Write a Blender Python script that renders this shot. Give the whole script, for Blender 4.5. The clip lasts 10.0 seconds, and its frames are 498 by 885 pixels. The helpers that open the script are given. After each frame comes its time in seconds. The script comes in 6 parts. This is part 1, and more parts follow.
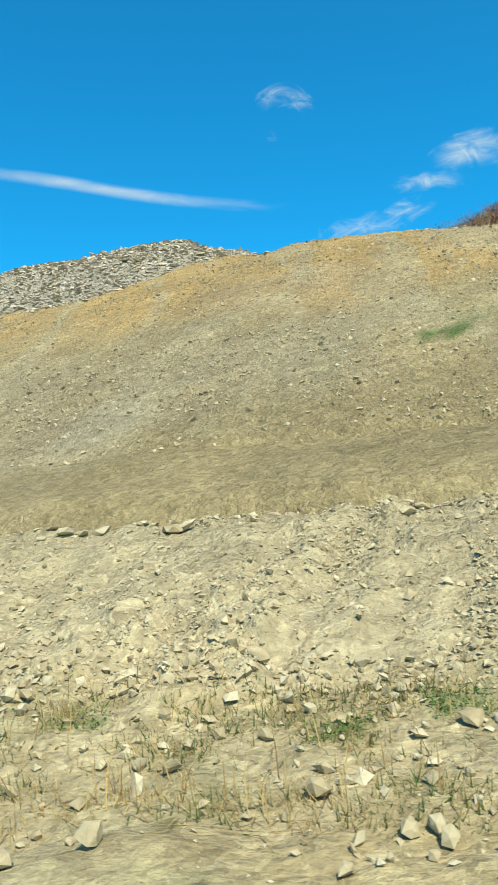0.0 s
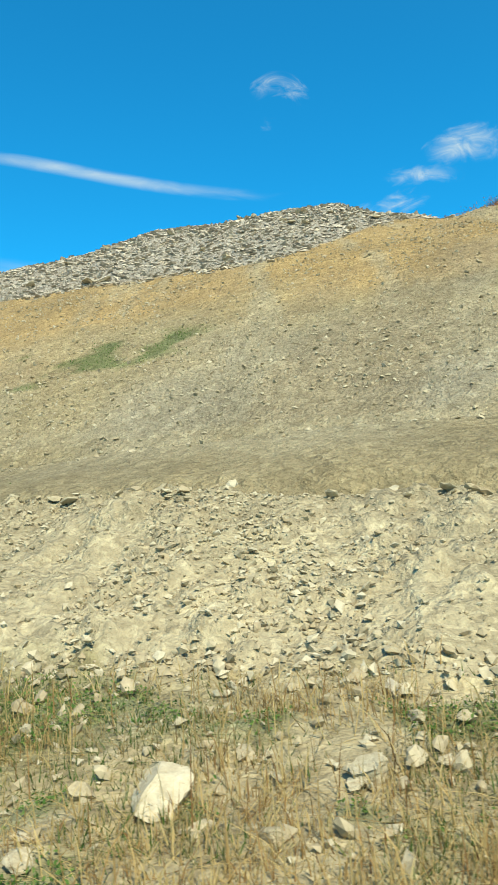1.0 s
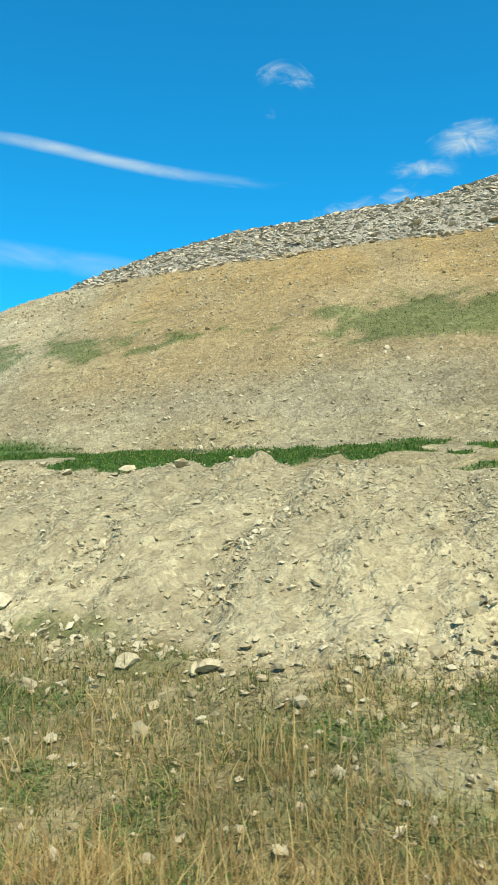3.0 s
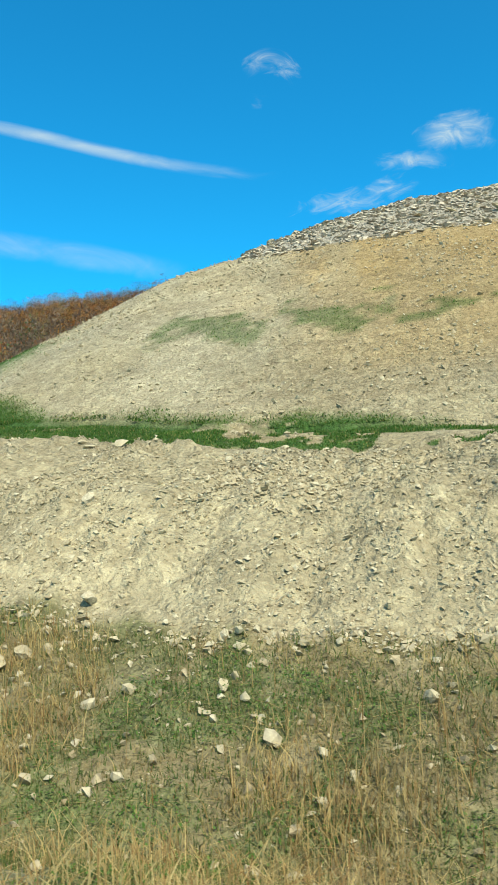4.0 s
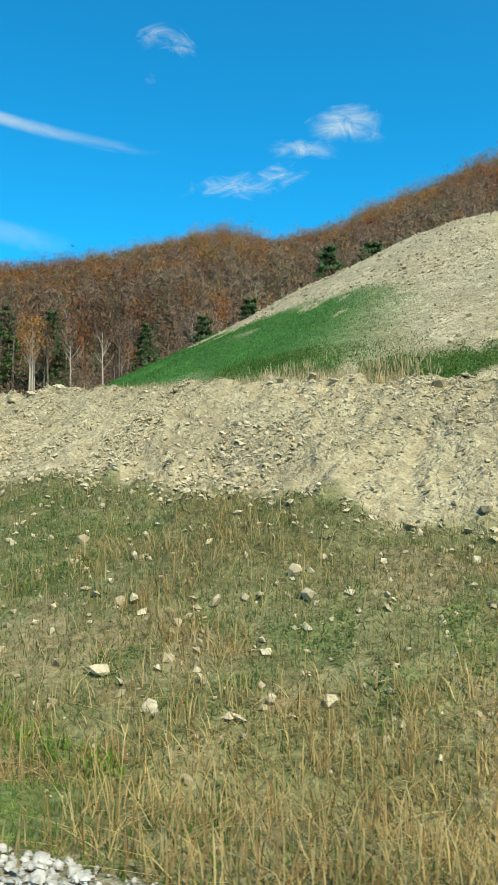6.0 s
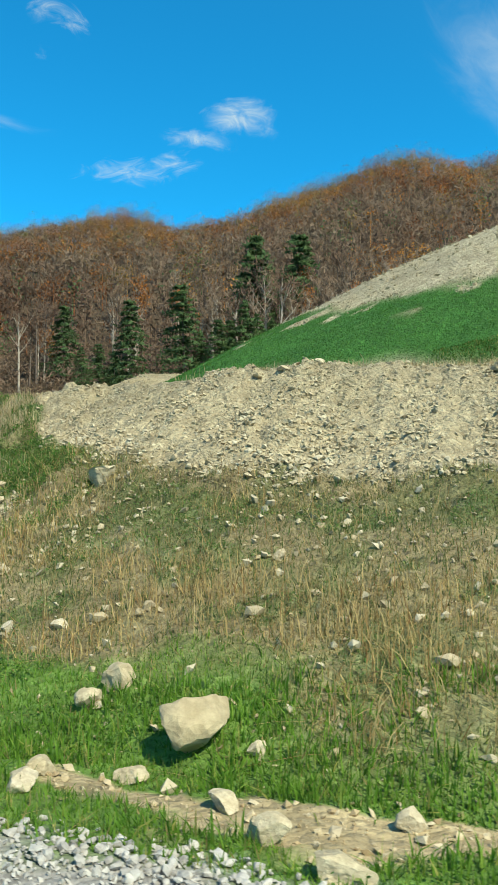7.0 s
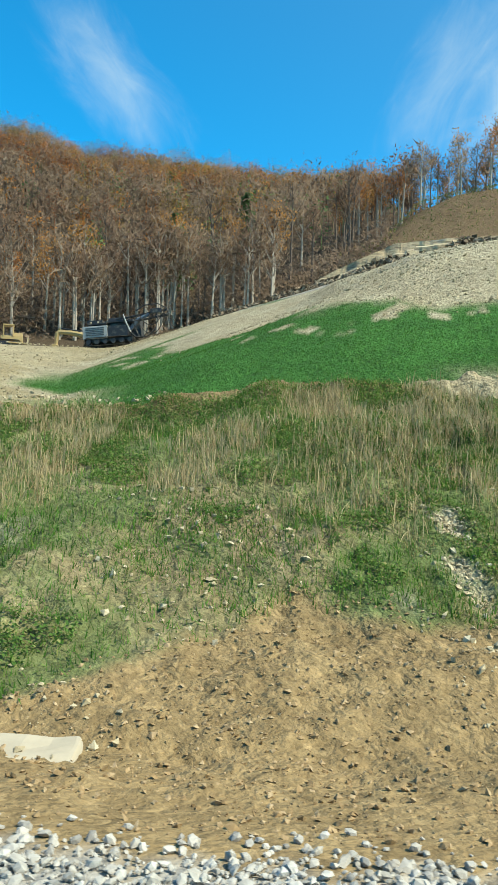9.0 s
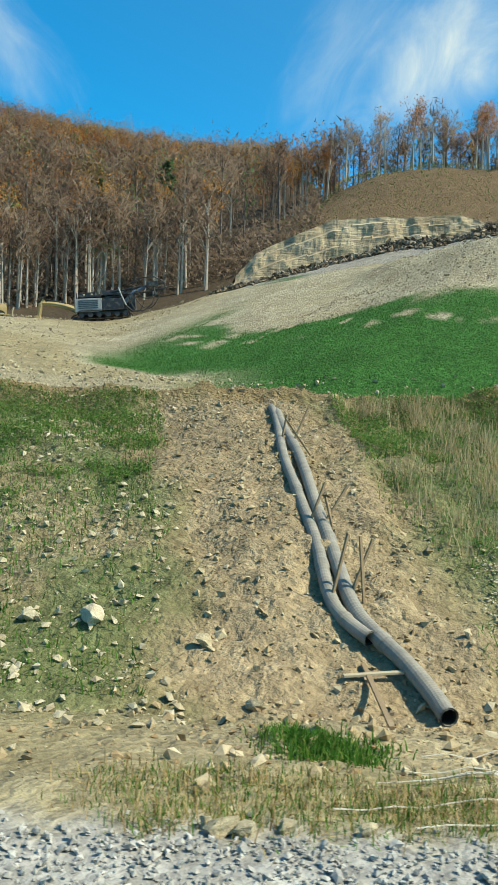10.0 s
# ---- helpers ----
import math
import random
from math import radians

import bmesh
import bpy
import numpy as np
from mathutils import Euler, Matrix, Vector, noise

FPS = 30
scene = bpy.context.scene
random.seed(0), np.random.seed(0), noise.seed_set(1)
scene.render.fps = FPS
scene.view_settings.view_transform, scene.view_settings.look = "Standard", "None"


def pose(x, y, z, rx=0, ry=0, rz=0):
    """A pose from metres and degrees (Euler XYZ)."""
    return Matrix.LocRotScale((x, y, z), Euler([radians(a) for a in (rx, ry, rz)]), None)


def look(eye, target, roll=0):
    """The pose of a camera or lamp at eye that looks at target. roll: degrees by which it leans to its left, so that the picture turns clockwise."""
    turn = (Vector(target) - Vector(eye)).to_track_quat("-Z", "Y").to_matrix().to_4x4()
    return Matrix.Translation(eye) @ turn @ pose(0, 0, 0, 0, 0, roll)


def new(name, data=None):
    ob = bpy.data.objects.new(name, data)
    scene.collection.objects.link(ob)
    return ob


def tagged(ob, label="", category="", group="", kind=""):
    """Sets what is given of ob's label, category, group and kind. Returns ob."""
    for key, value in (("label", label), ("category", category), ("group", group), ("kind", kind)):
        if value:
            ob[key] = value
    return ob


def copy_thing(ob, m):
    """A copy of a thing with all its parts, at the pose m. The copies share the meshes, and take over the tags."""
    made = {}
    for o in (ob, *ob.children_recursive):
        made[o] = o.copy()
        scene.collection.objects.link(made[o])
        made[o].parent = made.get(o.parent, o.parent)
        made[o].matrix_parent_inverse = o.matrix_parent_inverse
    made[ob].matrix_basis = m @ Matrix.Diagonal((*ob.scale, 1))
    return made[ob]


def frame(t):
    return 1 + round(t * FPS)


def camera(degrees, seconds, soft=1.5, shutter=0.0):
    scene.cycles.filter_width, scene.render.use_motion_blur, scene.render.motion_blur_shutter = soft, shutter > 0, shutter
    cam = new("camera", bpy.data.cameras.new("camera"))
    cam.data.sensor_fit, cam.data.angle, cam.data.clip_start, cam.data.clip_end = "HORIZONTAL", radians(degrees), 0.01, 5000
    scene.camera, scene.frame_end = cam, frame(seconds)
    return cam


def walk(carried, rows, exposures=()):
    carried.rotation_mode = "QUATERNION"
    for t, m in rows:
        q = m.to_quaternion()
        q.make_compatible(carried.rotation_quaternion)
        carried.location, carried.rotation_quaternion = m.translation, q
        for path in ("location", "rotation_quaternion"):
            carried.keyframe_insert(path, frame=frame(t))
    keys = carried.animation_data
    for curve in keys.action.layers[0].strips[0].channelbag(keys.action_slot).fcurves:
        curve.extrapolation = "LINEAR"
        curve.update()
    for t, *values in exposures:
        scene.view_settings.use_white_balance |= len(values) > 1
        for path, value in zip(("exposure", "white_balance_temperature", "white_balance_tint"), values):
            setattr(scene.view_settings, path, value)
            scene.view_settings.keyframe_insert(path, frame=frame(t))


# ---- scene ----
cam = camera(35.90, 10.0, soft=1.0, shutter=0.035)
PATH = [
    (0.00, pose(0.000, 0.000, 2.000, 96.130, 3.979, 14.577)),
    (0.25, pose(-2.495, 0.004, 2.001, 95.787, 3.862, 14.383)),
    (0.50, pose(-5.004, 0.017, 2.002, 95.650, 3.862, 14.022)),
    (0.75, pose(-7.526, 0.039, 2.001, 95.407, 3.559, 13.648)),
    (1.00, pose(-10.062, 0.069, 2.000, 95.375, 3.054, 13.428)),
    (1.25, pose(-12.612, 0.109, 1.997, 95.292, 2.535, 13.242)),
    (1.50, pose(-15.176, 0.159, 1.993, 95.340, 2.581, 12.991)),
    (1.75, pose(-17.753, 0.221, 1.988, 95.288, 2.261, 12.667)),
    (2.00, pose(-20.343, 0.293, 1.982, 95.286, 2.370, 12.514)),
    (2.25, pose(-22.948, 0.376, 1.974, 95.101, 2.450, 12.569)),
    (2.50, pose(-25.565, 0.471, 1.966, 94.913, 1.936, 12.616)),
    (2.75, pose(-28.175, 0.576, 1.957, 94.744, 1.468, 12.604)),
    (3.00, pose(-30.756, 0.690, 1.949, 94.591, 1.371, 12.513)),
    (3.25, pose(-33.308, 0.820, 1.941, 94.450, 1.592, 12.310)),
    (3.50, pose(-35.830, 0.971, 1.933, 94.307, 1.731, 11.950)),
    (3.75, pose(-38.323, 1.142, 1.925, 94.094, 1.626, 11.549)),
    (4.00, pose(-40.785, 1.332, 1.918, 93.932, 1.487, 11.281)),
    (4.25, pose(-43.217, 1.553, 1.911, 93.703, 1.419, 10.761)),
    (4.50, pose(-45.616, 1.813, 1.904, 93.561, 1.534, 9.891)),
    (4.75, pose(-47.982, 2.113, 1.898, 93.309, 1.094, 7.794)),
    (5.00, pose(-50.313, 2.451, 1.892, 93.158, 1.051, 6.910)),
    (5.25, pose(-52.634, 2.841, 1.887, 92.915, 1.361, 6.010)),
    (5.50, pose(-54.963, 3.301, 1.886, 92.892, 1.115, 5.013)),
    (5.75, pose(-57.300, 3.831, 1.888, 92.690, 0.976, 3.885)),
    (6.00, pose(-59.642, 4.433, 1.893, 92.529, 0.612, 2.396)),
    (6.25, pose(-61.984, 5.114, 1.902, 92.409, 0.215, 0.552)),
    (6.50, pose(-64.322, 5.886, 1.913, 92.288, -0.076, -1.532)),
    (6.75, pose(-66.650, 6.749, 1.929, 92.118, -0.170, -3.780)),
    (7.00, pose(-68.966, 7.702, 1.948, 91.855, -0.123, -6.101)),
    (7.25, pose(-71.265, 8.750, 1.970, 91.662, -0.548, -8.580)),
    (7.50, pose(-73.541, 9.894, 1.996, 91.468, -0.243, -11.806)),
    (7.75, pose(-75.778, 11.127, 2.025, 91.115, -0.488, -13.849)),
    (8.00, pose(-77.958, 12.440, 2.057, 91.086, -0.686, -15.738)),
    (8.25, pose(-80.084, 13.823, 2.092, 90.979, -1.105, -19.871)),
    (8.50, pose(-82.158, 15.266, 2.129, 91.139, -1.162, -26.074)),
    (8.75, pose(-84.178, 16.767, 2.169, 90.975, -1.585, -32.131)),
    (9.00, pose(-86.143, 18.325, 2.212, 91.013, -1.735, -37.145)),
    (9.25, pose(-88.054, 19.935, 2.257, 90.811, -1.508, -40.473)),
    (9.50, pose(-89.911, 21.593, 2.304, 90.452, -1.616, -42.547)),
    (9.75, pose(-91.714, 23.297, 2.355, 89.722, -2.114, -44.008)),
    (10.00, pose(-93.460, 25.045, 2.408, 89.181, -1.785, -45.328)),
]
EXPOSURE, KELVIN, TINT = 0.5, 7700, 0
walk(cam, PATH, [(0.0, EXPOSURE, KELVIN, TINT), (7.0, EXPOSURE + 0.03, KELVIN, TINT), (8.4, EXPOSURE + 0.22, KELVIN, TINT), (9.2, EXPOSURE + 0.18, KELVIN, TINT), (10.0, EXPOSURE + 0.03, KELVIN, TINT)])

# ---------- sky and sun ----------
SUN_EL, SUN_AZ = 49.0, 150.0        # degrees; azimuth clockwise from +y
world = bpy.data.worlds.new("world")
scene.world = world
world.use_nodes = True
wn = world.node_tree
sky = wn.nodes.new("ShaderNodeTexSky")
sky.sky_type, sky.sun_disc = "NISHITA", False
sky.sun_elevation, sky.sun_rotation = radians(SUN_EL), radians(SUN_AZ)
sky.altitude, sky.air_density, sky.dust_density, sky.ozone_density = 600, 1.0, 0.9, 3.0
tint = wn.nodes.new("ShaderNodeMix")
tint.data_type, tint.blend_type = "RGBA", "MULTIPLY"
tint.inputs[0].default_value = 1.0
# deep blue of clear autumn air opposite the sun, whitening smoothly towards it
where = wn.nodes.new("ShaderNodeTexCoord")
facing = wn.nodes.new("ShaderNodeVectorMath")
facing.operation = "DOT_PRODUCT"
facing.inputs[1].default_value = (math.sin(radians(SUN_AZ)) * math.cos(radians(SUN_EL)), math.cos(radians(SUN_AZ)) * math.cos(radians(SUN_EL)), math.sin(radians(SUN_EL)))
wn.links.new(where.outputs["Generated"], facing.inputs[0])
hue = wn.nodes.new("ShaderNodeValToRGB")
hue.color_ramp.interpolation = "EASE"
hue.color_ramp.elements[0].position, hue.color_ramp.elements[0].color = 0.30, (0.02, 1.09, 1.62, 1)
hue.color_ramp.elements[1].position, hue.color_ramp.elements[1].color = 0.95, (0.62, 1.13, 1.30, 1)
wide = wn.nodes.new("ShaderNodeMapRange")
wide.inputs["From Min"].default_value, wide.inputs["From Max"].default_value = -0.6, 1.0
wn.links.new(facing.outputs["Value"], wide.inputs["Value"])
wn.links.new(wide.outputs[0], hue.inputs[0])
wn.links.new(hue.outputs[0], tint.inputs[7])
wn.links.new(sky.outputs[0], tint.inputs[6])
wn.links.new(tint.outputs[2], wn.nodes["Background"].inputs[0])
wn.nodes["Background"].inputs[1].default_value = 0.116
sun = new("sun", bpy.data.lights.new("sun", "SUN"))
sun.data.energy, sun.data.angle, sun.data.color = 4.8, radians(0.5), (1.0, 0.955, 0.88)
to_sun = Vector((math.sin(radians(SUN_AZ)) * math.cos(radians(SUN_EL)), math.cos(radians(SUN_AZ)) * math.cos(radians(SUN_EL)), math.sin(radians(SUN_EL))))
sun.matrix_world = look(to_sun * 100, (0, 0, 0))

# ---------- noise in numpy ----------
U32 = np.uint32


def scramble(n):
    """Chance bits from whole numbers, in place."""
    n &= U32(0x7FFFFFFF)
    n ^= n >> U32(13)
    n *= U32(1274126177)
    n &= U32(0x7FFFFFFF)
    n ^= n >> U32(16)
    return n


def cells(ix, iy, seed):
    """The numbers of grid cells, before they are scrambled."""
    return ix.astype(np.int64).astype(U32) * U32(374761393) + iy.astype(np.int64).astype(U32) * U32(668265263) + U32(seed * 982451653 & 0xFFFFFFFF)


def vnoise(x, y, size, seed=0):
    """Smooth noise from -1 to 1 with cells of that size."""
    u, v = np.asarray(x, float) / size + 1000.5, np.asarray(y, float) / size + 1000.5
    iu, iv = np.floor(u), np.floor(v)
    fu, fv = u - iu, v - iv
    fu, fv = fu * fu * (3 - 2 * fu), fv * fv * (3 - 2 * fv)
    n = cells(iu, iv, seed)
    step = lambda du, dv: (scramble(n + U32(du * 374761393 + dv * 668265263)) & U32(0xFFFF)) / 32767.5
    a, b, c, d = step(0, 0), step(1, 0), step(0, 1), step(1, 1)
    a += (b - a) * fu
    c += (d - c) * fu
    return a + (c - a) * fv - 1


def fbm(x, y, size, octaves=4, seed=0):
    t, amp = 0, 0.5
    for k in range(octaves):
        t = t + amp * vnoise(x, y, size / 2 ** k, seed + 17 * k)
        amp *= 0.5
    return t


def clods(x, y, size, share, seed):
    """Rounded lumps on a jittered grid of cells, 0 to 1; share of the cells that hold one."""
    u, v = np.asarray(x, float) / size + 500.0, np.asarray(y, float) / size + 500.0
    iu, iv = np.floor(u), np.floor(v)
    best, n = np.zeros(len(u)), cells(iu, iv, seed)
    fu, fv = u - iu, v - iv
    for a in (-1, 0, 1):
        for b in (-1, 0, 1):
            h = scramble(n + U32((a * 374761393 + b * 668265263) & 0xFFFFFFFF))
            r = 0.25 + 0.4 / 127 * (h & U32(127))
            du, dv = fu - a - ((h >> U32(7)) & U32(127)) / 127.0, fv - b - ((h >> U32(14)) & U32(127)) / 127.0
            lump = np.sqrt(np.clip(1 - (du * du + dv * dv) / (r * r), 0, 1)) * r / 0.65
            best = np.maximum(best, np.where(((h >> U32(21)) & U32(255)) < share * 255, lump, 0))
    return best


def sstep(a, b, x):
    t = np.clip((np.asarray(x, float) - a) / (b - a), 0, 1)
    return t * t * (3 - 2 * t)


# ---------- the road's line: s along it, d out towards the hillside ----------
ROAD_S = [0, 10.1, 20.3, 30.8, 40.8, 50.4, 60.0, 69.8, 80.0, 90.1, 100.0]
ROAD_HEAD = [180.0, 179.2, 178.3, 177.3, 175.3, 171.3, 164.8, 156.6, 147.9, 140.7, 134.2]
ROAD_Z = [0.0, 0.0, -0.02, -0.05, -0.08, -0.11, -0.11, -0.05, 0.06, 0.21, 0.41]
road_s = np.arange(-60.0, 180.0, 0.5)
road_h = np.radians(np.interp(road_s, ROAD_S, ROAD_HEAD))
road_c = np.c_[np.cos(road_h), np.sin(road_h)]
road_p = np.cumsum(road_c * 0.5, axis=0)
road_p -= np.array([np.interp(0, road_s, road_p[:, 0]), np.interp(0, road_s, road_p[:, 1])])


def to_sd(x, y):
    """Plan coordinates to s and d."""
    x, y = np.asarray(x, float).ravel(), np.asarray(y, float).ravel()
    s, d = np.empty(len(x)), np.empty(len(x))
    for i in range(0, len(x), 4000):
        q = np.c_[x[i:i + 4000], y[i:i + 4000]]
        k = 4 * np.argmin((q[:, None, 0] - road_p[None, ::4, 0]) ** 2 + (q[:, None, 1] - road_p[None, ::4, 1]) ** 2, axis=1)
        near = np.clip(k[:, None] + np.arange(-3, 4), 0, len(road_p) - 1)
        k = near[np.arange(len(q)), np.argmin((q[:, None, 0] - road_p[near, 0]) ** 2 + (q[:, None, 1] - road_p[near, 1]) ** 2, axis=1)]
        r, t = q - road_p[k], road_c[k]
        s[i:i + 4000] = road_s[k] + (r * t).sum(1)
        d[i:i + 4000] = r[:, 0] * t[:, 1] - r[:, 1] * t[:, 0]
    return s, d


def to_xy(s, d):
    s, d = np.asarray(s, float), np.asarray(d, float)
    px, py = np.interp(s, road_s, road_p[:, 0]), np.interp(s, road_s, road_p[:, 1])
    h = np.radians(np.interp(s, ROAD_S, ROAD_HEAD))
    return px + np.sin(h) * d, py - np.cos(h) * d


# ---------- the shape of the ground ----------
STATION = [-40, 12, 25, 46, 58, 70, 78, 86, 94, 99, 125]
EDGE_D = [3.3, 3.3, 3.3, 3.3, 3.3, 3.35, 3.4, 3.5, 3.55, 3.55, 3.55]
DITCH_D = [4.8, 4.8, 5.2, 6.0, 5.4, 4.9, 5.6, 6.3, 6.5, 6.8, 6.8]
DITCH_Z = [0.05, 0.05, -0.3, -1.1, -0.6, -0.2, -0.45, -0.6, -0.6, -0.6, -0.6]
TOE_D = [7.5, 7.5, 8.4, 9.7, 10.6, 12.0, 11.6, 9.5, 8.8, 8.4, 8.4]
TOE_Z = [0.45, 0.45, 0.3, 0.25, 0.9, 1.5, 1.35, 0.0, -0.05, -0.1, -0.1]
CREST_D = [12.2, 12.2, 13.2, 15.3, 17.3, 17.0, 16.7, 17.6, 17.6, 17.4, 17.5]
CREST_Z = [2.25, 2.25, 2.45, 2.85, 3.85, 4.1, 4.15, 4.05, 3.2, 3.05, 3.1]
BENCH_D = [17.0, 17.2, 18.2, 18.4, 20.0, 20.0, 21.0, 21.0, 21.0, 21.0, 22.0]
BENCH_Z = [3.8, 3.9, 3.4, 3.45, 4.4, 4.4, 4.3, 3.85, 3.2, 3.05, 3.1]
HILL_FOOT = [(60, 16.5), (-5, 17.6), (-20, 19.6), (-42, 20.9), (-48.5, 21.8), (-54, 22.3), (-60, 24.6), (-65.5, 29.5), (-70, 36), (-72.3, 42), (-73, 50), (-72.5, 58), (-68, 66), (-58, 72), (-35, 76), (60, 80)]
RIDGE_B = [-60, -30, -23, -16, -9, -2, 2, 6, 11, 15, 19.5, 24, 28, 35, 41, 47]
RIDGE_EL = [9, 12.5, 13.7, 14.6, 15.9, 17.4, 16.4, 17.0, 18.6, 19.8, 21.2, 19.9, 20.0, 19.5, 18.8, 18.6]
FAR_C = (-85.0, 18.0)


def cut_foot(s):
    """Where weeds end and the bare cut begins."""
    return np.interp(s, [-40, 12, 25, 46, 58, 70, 76, 79, 83, 86, 88, 90], [7.4, 7.4, 8.3, 9.7, 11.0, 12.7, 12.3, 12.9, 15.0, 17.2, 18.5, 30])


def foot_distance(x, y):
    """Metres inside the foot line of the fill (negative outside)."""
    best = np.full(len(x), 1e9)
    sign = np.ones(len(x))
    for (ax, ay), (bx, by) in zip(HILL_FOOT[:-1], HILL_FOOT[1:]):
        ex, ey = bx - ax, by - ay
        t = np.clip(((x - ax) * ex + (y - ay) * ey) / (ex * ex + ey * ey), 0, 1)
        dx, dy = x - ax - t * ex, y - ay - t * ey
        dist = np.hypot(dx, dy)
        side = np.where(ex * dy - ey * dx < 0, 1.0, -1.0)
        near = dist < best
        best, sign = np.where(near, dist, best), np.where(near, side, sign)
    return best * sign


def crest_cap(x):
    return np.interp(x, [-75, -50, -47.5, -44, -40, -31.6, -29, -25.6, -14, -11, -8.5, -6.5, -2, 3, 60], [14.2, 14.0, 14.6, 16.4, 17.5, 18.2, 19.0, 20.1, 19.6, 18.0, 16.7, 17.3, 16.4, 15.2, 15.0])


def rubble_base(x):
    """Height on the fill above which broken rock lies."""
    return np.interp(x, [-49, -48, -42, -30, -23, -17, -14, -12, -8, -7], [30, 13.2, 13.4, 14.0, 14.3, 13.9, 15.0, 16.3, 16.5, 30])


def far_ground(x, y):
    dx, dy = x - FAR_C[0], y - FAR_C[1]
    r, b = np.hypot(dx, dy), np.degrees(np.arctan2(dx, dy))
    z185 = np.interp(b, [-60, -20, 0, 15, 25, 35, 42, 50], [14, 18, 22, 27, 30, 36, 44, 54])
    ridge = 2 + 620 * np.tan(np.radians(np.interp(b, RIDGE_B, RIDGE_EL)))
    za0 = 12 - 3.2 * (1 - sstep(6, 11, b))
    za = np.where(r < 185, za0 + (z185 - za0) * np.clip((r - 95) / 90, 0, 1) ** 1.4, z185 + (ridge - z185) * np.clip((r - 185) / 435, 0, 1) ** 0.9)
    za = np.where(r > 620, ridge - (r - 620) * 0.12, za)
    top = 2 + 212 * np.tan(np.radians(np.interp(b, [40, 48, 51, 55, 59, 63, 70, 90], [16.0, 18.2, 18.8, 19.3, 19.1, 18.2, 16, 12])))
    foot = 2 + 158 * np.tan(np.radians(np.interp(b, [40, 44, 47, 53, 58.5, 70], [9.6, 10.2, 10.8, 12.6, 14.0, 13.0])))
    head = 2 + 158 * np.tan(np.radians(np.interp(b, [40, 41.5, 44, 47, 53, 56, 58.5, 64], [11.6, 13.4, 14.6, 15.9, 16.3, 16.2, 15.7, 15.0])))
    zb = 13.5 + (foot - 17.5) * np.clip((r - 70) / 80, 0, 1) + (head - 1.5 - foot + 4) * sstep(152, 168, r)
    zb = zb + (top - head + 1.5) * sstep(170, 214, r)
    zb = np.where(r > 214, top + (r - 214) * 0.05, zb)
    b0 = np.interp(r, [150, 170, 215], [39.5, 41, 47])
    w = sstep(0, 3, b - b0 + 0.8 * vnoise(x, y, 12, 3)) * (1 - sstep(110, 150, b))
    zf = za * (1 - w) + zb * w
    front = (1 - sstep(75, 100, np.abs(b)))
    zf = zf * front + 0.0 * (1 - front)
    return zf + fbm(x, y, 60, 4, 5) * np.clip((r - 150) / 120, 0, 6), r, b


def fill_height(x, y, inside):
    """The big fill behind the bench: a slope with a rounded shoulder."""
    slope = 0.62 - 0.09 * sstep(-46, -58, x) - 0.11 * sstep(42, 52, y) * sstep(-50, -58, x) 
    z = 4.2 + inside * slope
    z = z + 0.32 * np.clip(z - rubble_base(x), 0, 9)
    cap = crest_cap(x) + 0.5 * fbm(x, y, 9, 3, 8)
    k = 0.9
    return -k * np.log(np.exp(-np.clip(z, -50, 80) / k) + np.exp(-cap / k)) + 0.25 * fbm(x, y, 5, 4, 4) * sstep(0, 3, inside)


GULLY = [(87.0, 10.5, 1.9, 0.24), (85.3, 11.0, 1.3, 0.30), (84.4, 10.6, 1.0, 0.22), (82.8, 10.6, 1.7, 0.34), (82.7, 8.6, 0.8, 0.42), (81.0, 10.5, 1.5, 0.55), (80.1, 10.4, 1.5, 0.45), (83.5, 10.4, 1.0, 0.2), (89.8, 10.9, 0.8, 0.14)]


def gullies(s, d):
    """Rain gullies in the bank, 0 to 1."""
    g = np.zeros(len(s))
    for s0, d0, half, w in GULLY:
        i = np.nonzero((np.abs(s - s0) < 2.6) & (np.abs(d - d0) < half * 1.2))[0]
        line = s[i] - s0 - 0.12 * (d[i] - d0) - 0.22 * vnoise(d[i], d[i] * 0 + s0, 0.8, 7)
        g[i] = np.maximum(g[i], np.exp(-(line / w) ** 2) * (1 - sstep(half * 0.7, half * 1.2, np.abs(d[i] - d0))))
    i = np.nonzero(g > 0)[0]
    g[i] *= sstep(-0.24, 0.1, fbm(s[i], d[i], 0.6, 3, 28))
    return g


def scoop_head(s):
    """How far up the bank the clay has been dug away."""
    return np.interp(s, [85, 86.5, 87.9, 89.2, 89.7, 90.4, 91.2, 92, 93.5, 95, 97], [5.2, 9.0, 9.7, 9.9, 10.0, 9.3, 8.4, 7.6, 7.0, 6.6, 6.2]) + 0.35 * vnoise(s, s * 0, 0.7, 29)


def bare(s, d):
    """Freshly dug clay and trodden earth where nothing grows, 0 to 1."""
    scoop = (d < scoop_head(s)) * (s > 85.5) * (s < 96)
    chute = np.exp(-(((s - 99.2 - 0.12 * (d - 10)) / 2.0) ** 4))
    path = sstep(64, 67, s) * (1 - sstep(72, 74, s)) * (np.abs(d - 4.45 - 0.35 * vnoise(s, s * 0, 2.5, 24)) < 0.33 + 0.5 * fbm(s, d, 0.9, 3, 27))
    return np.maximum.reduce([scoop, chute, path * 1.0])


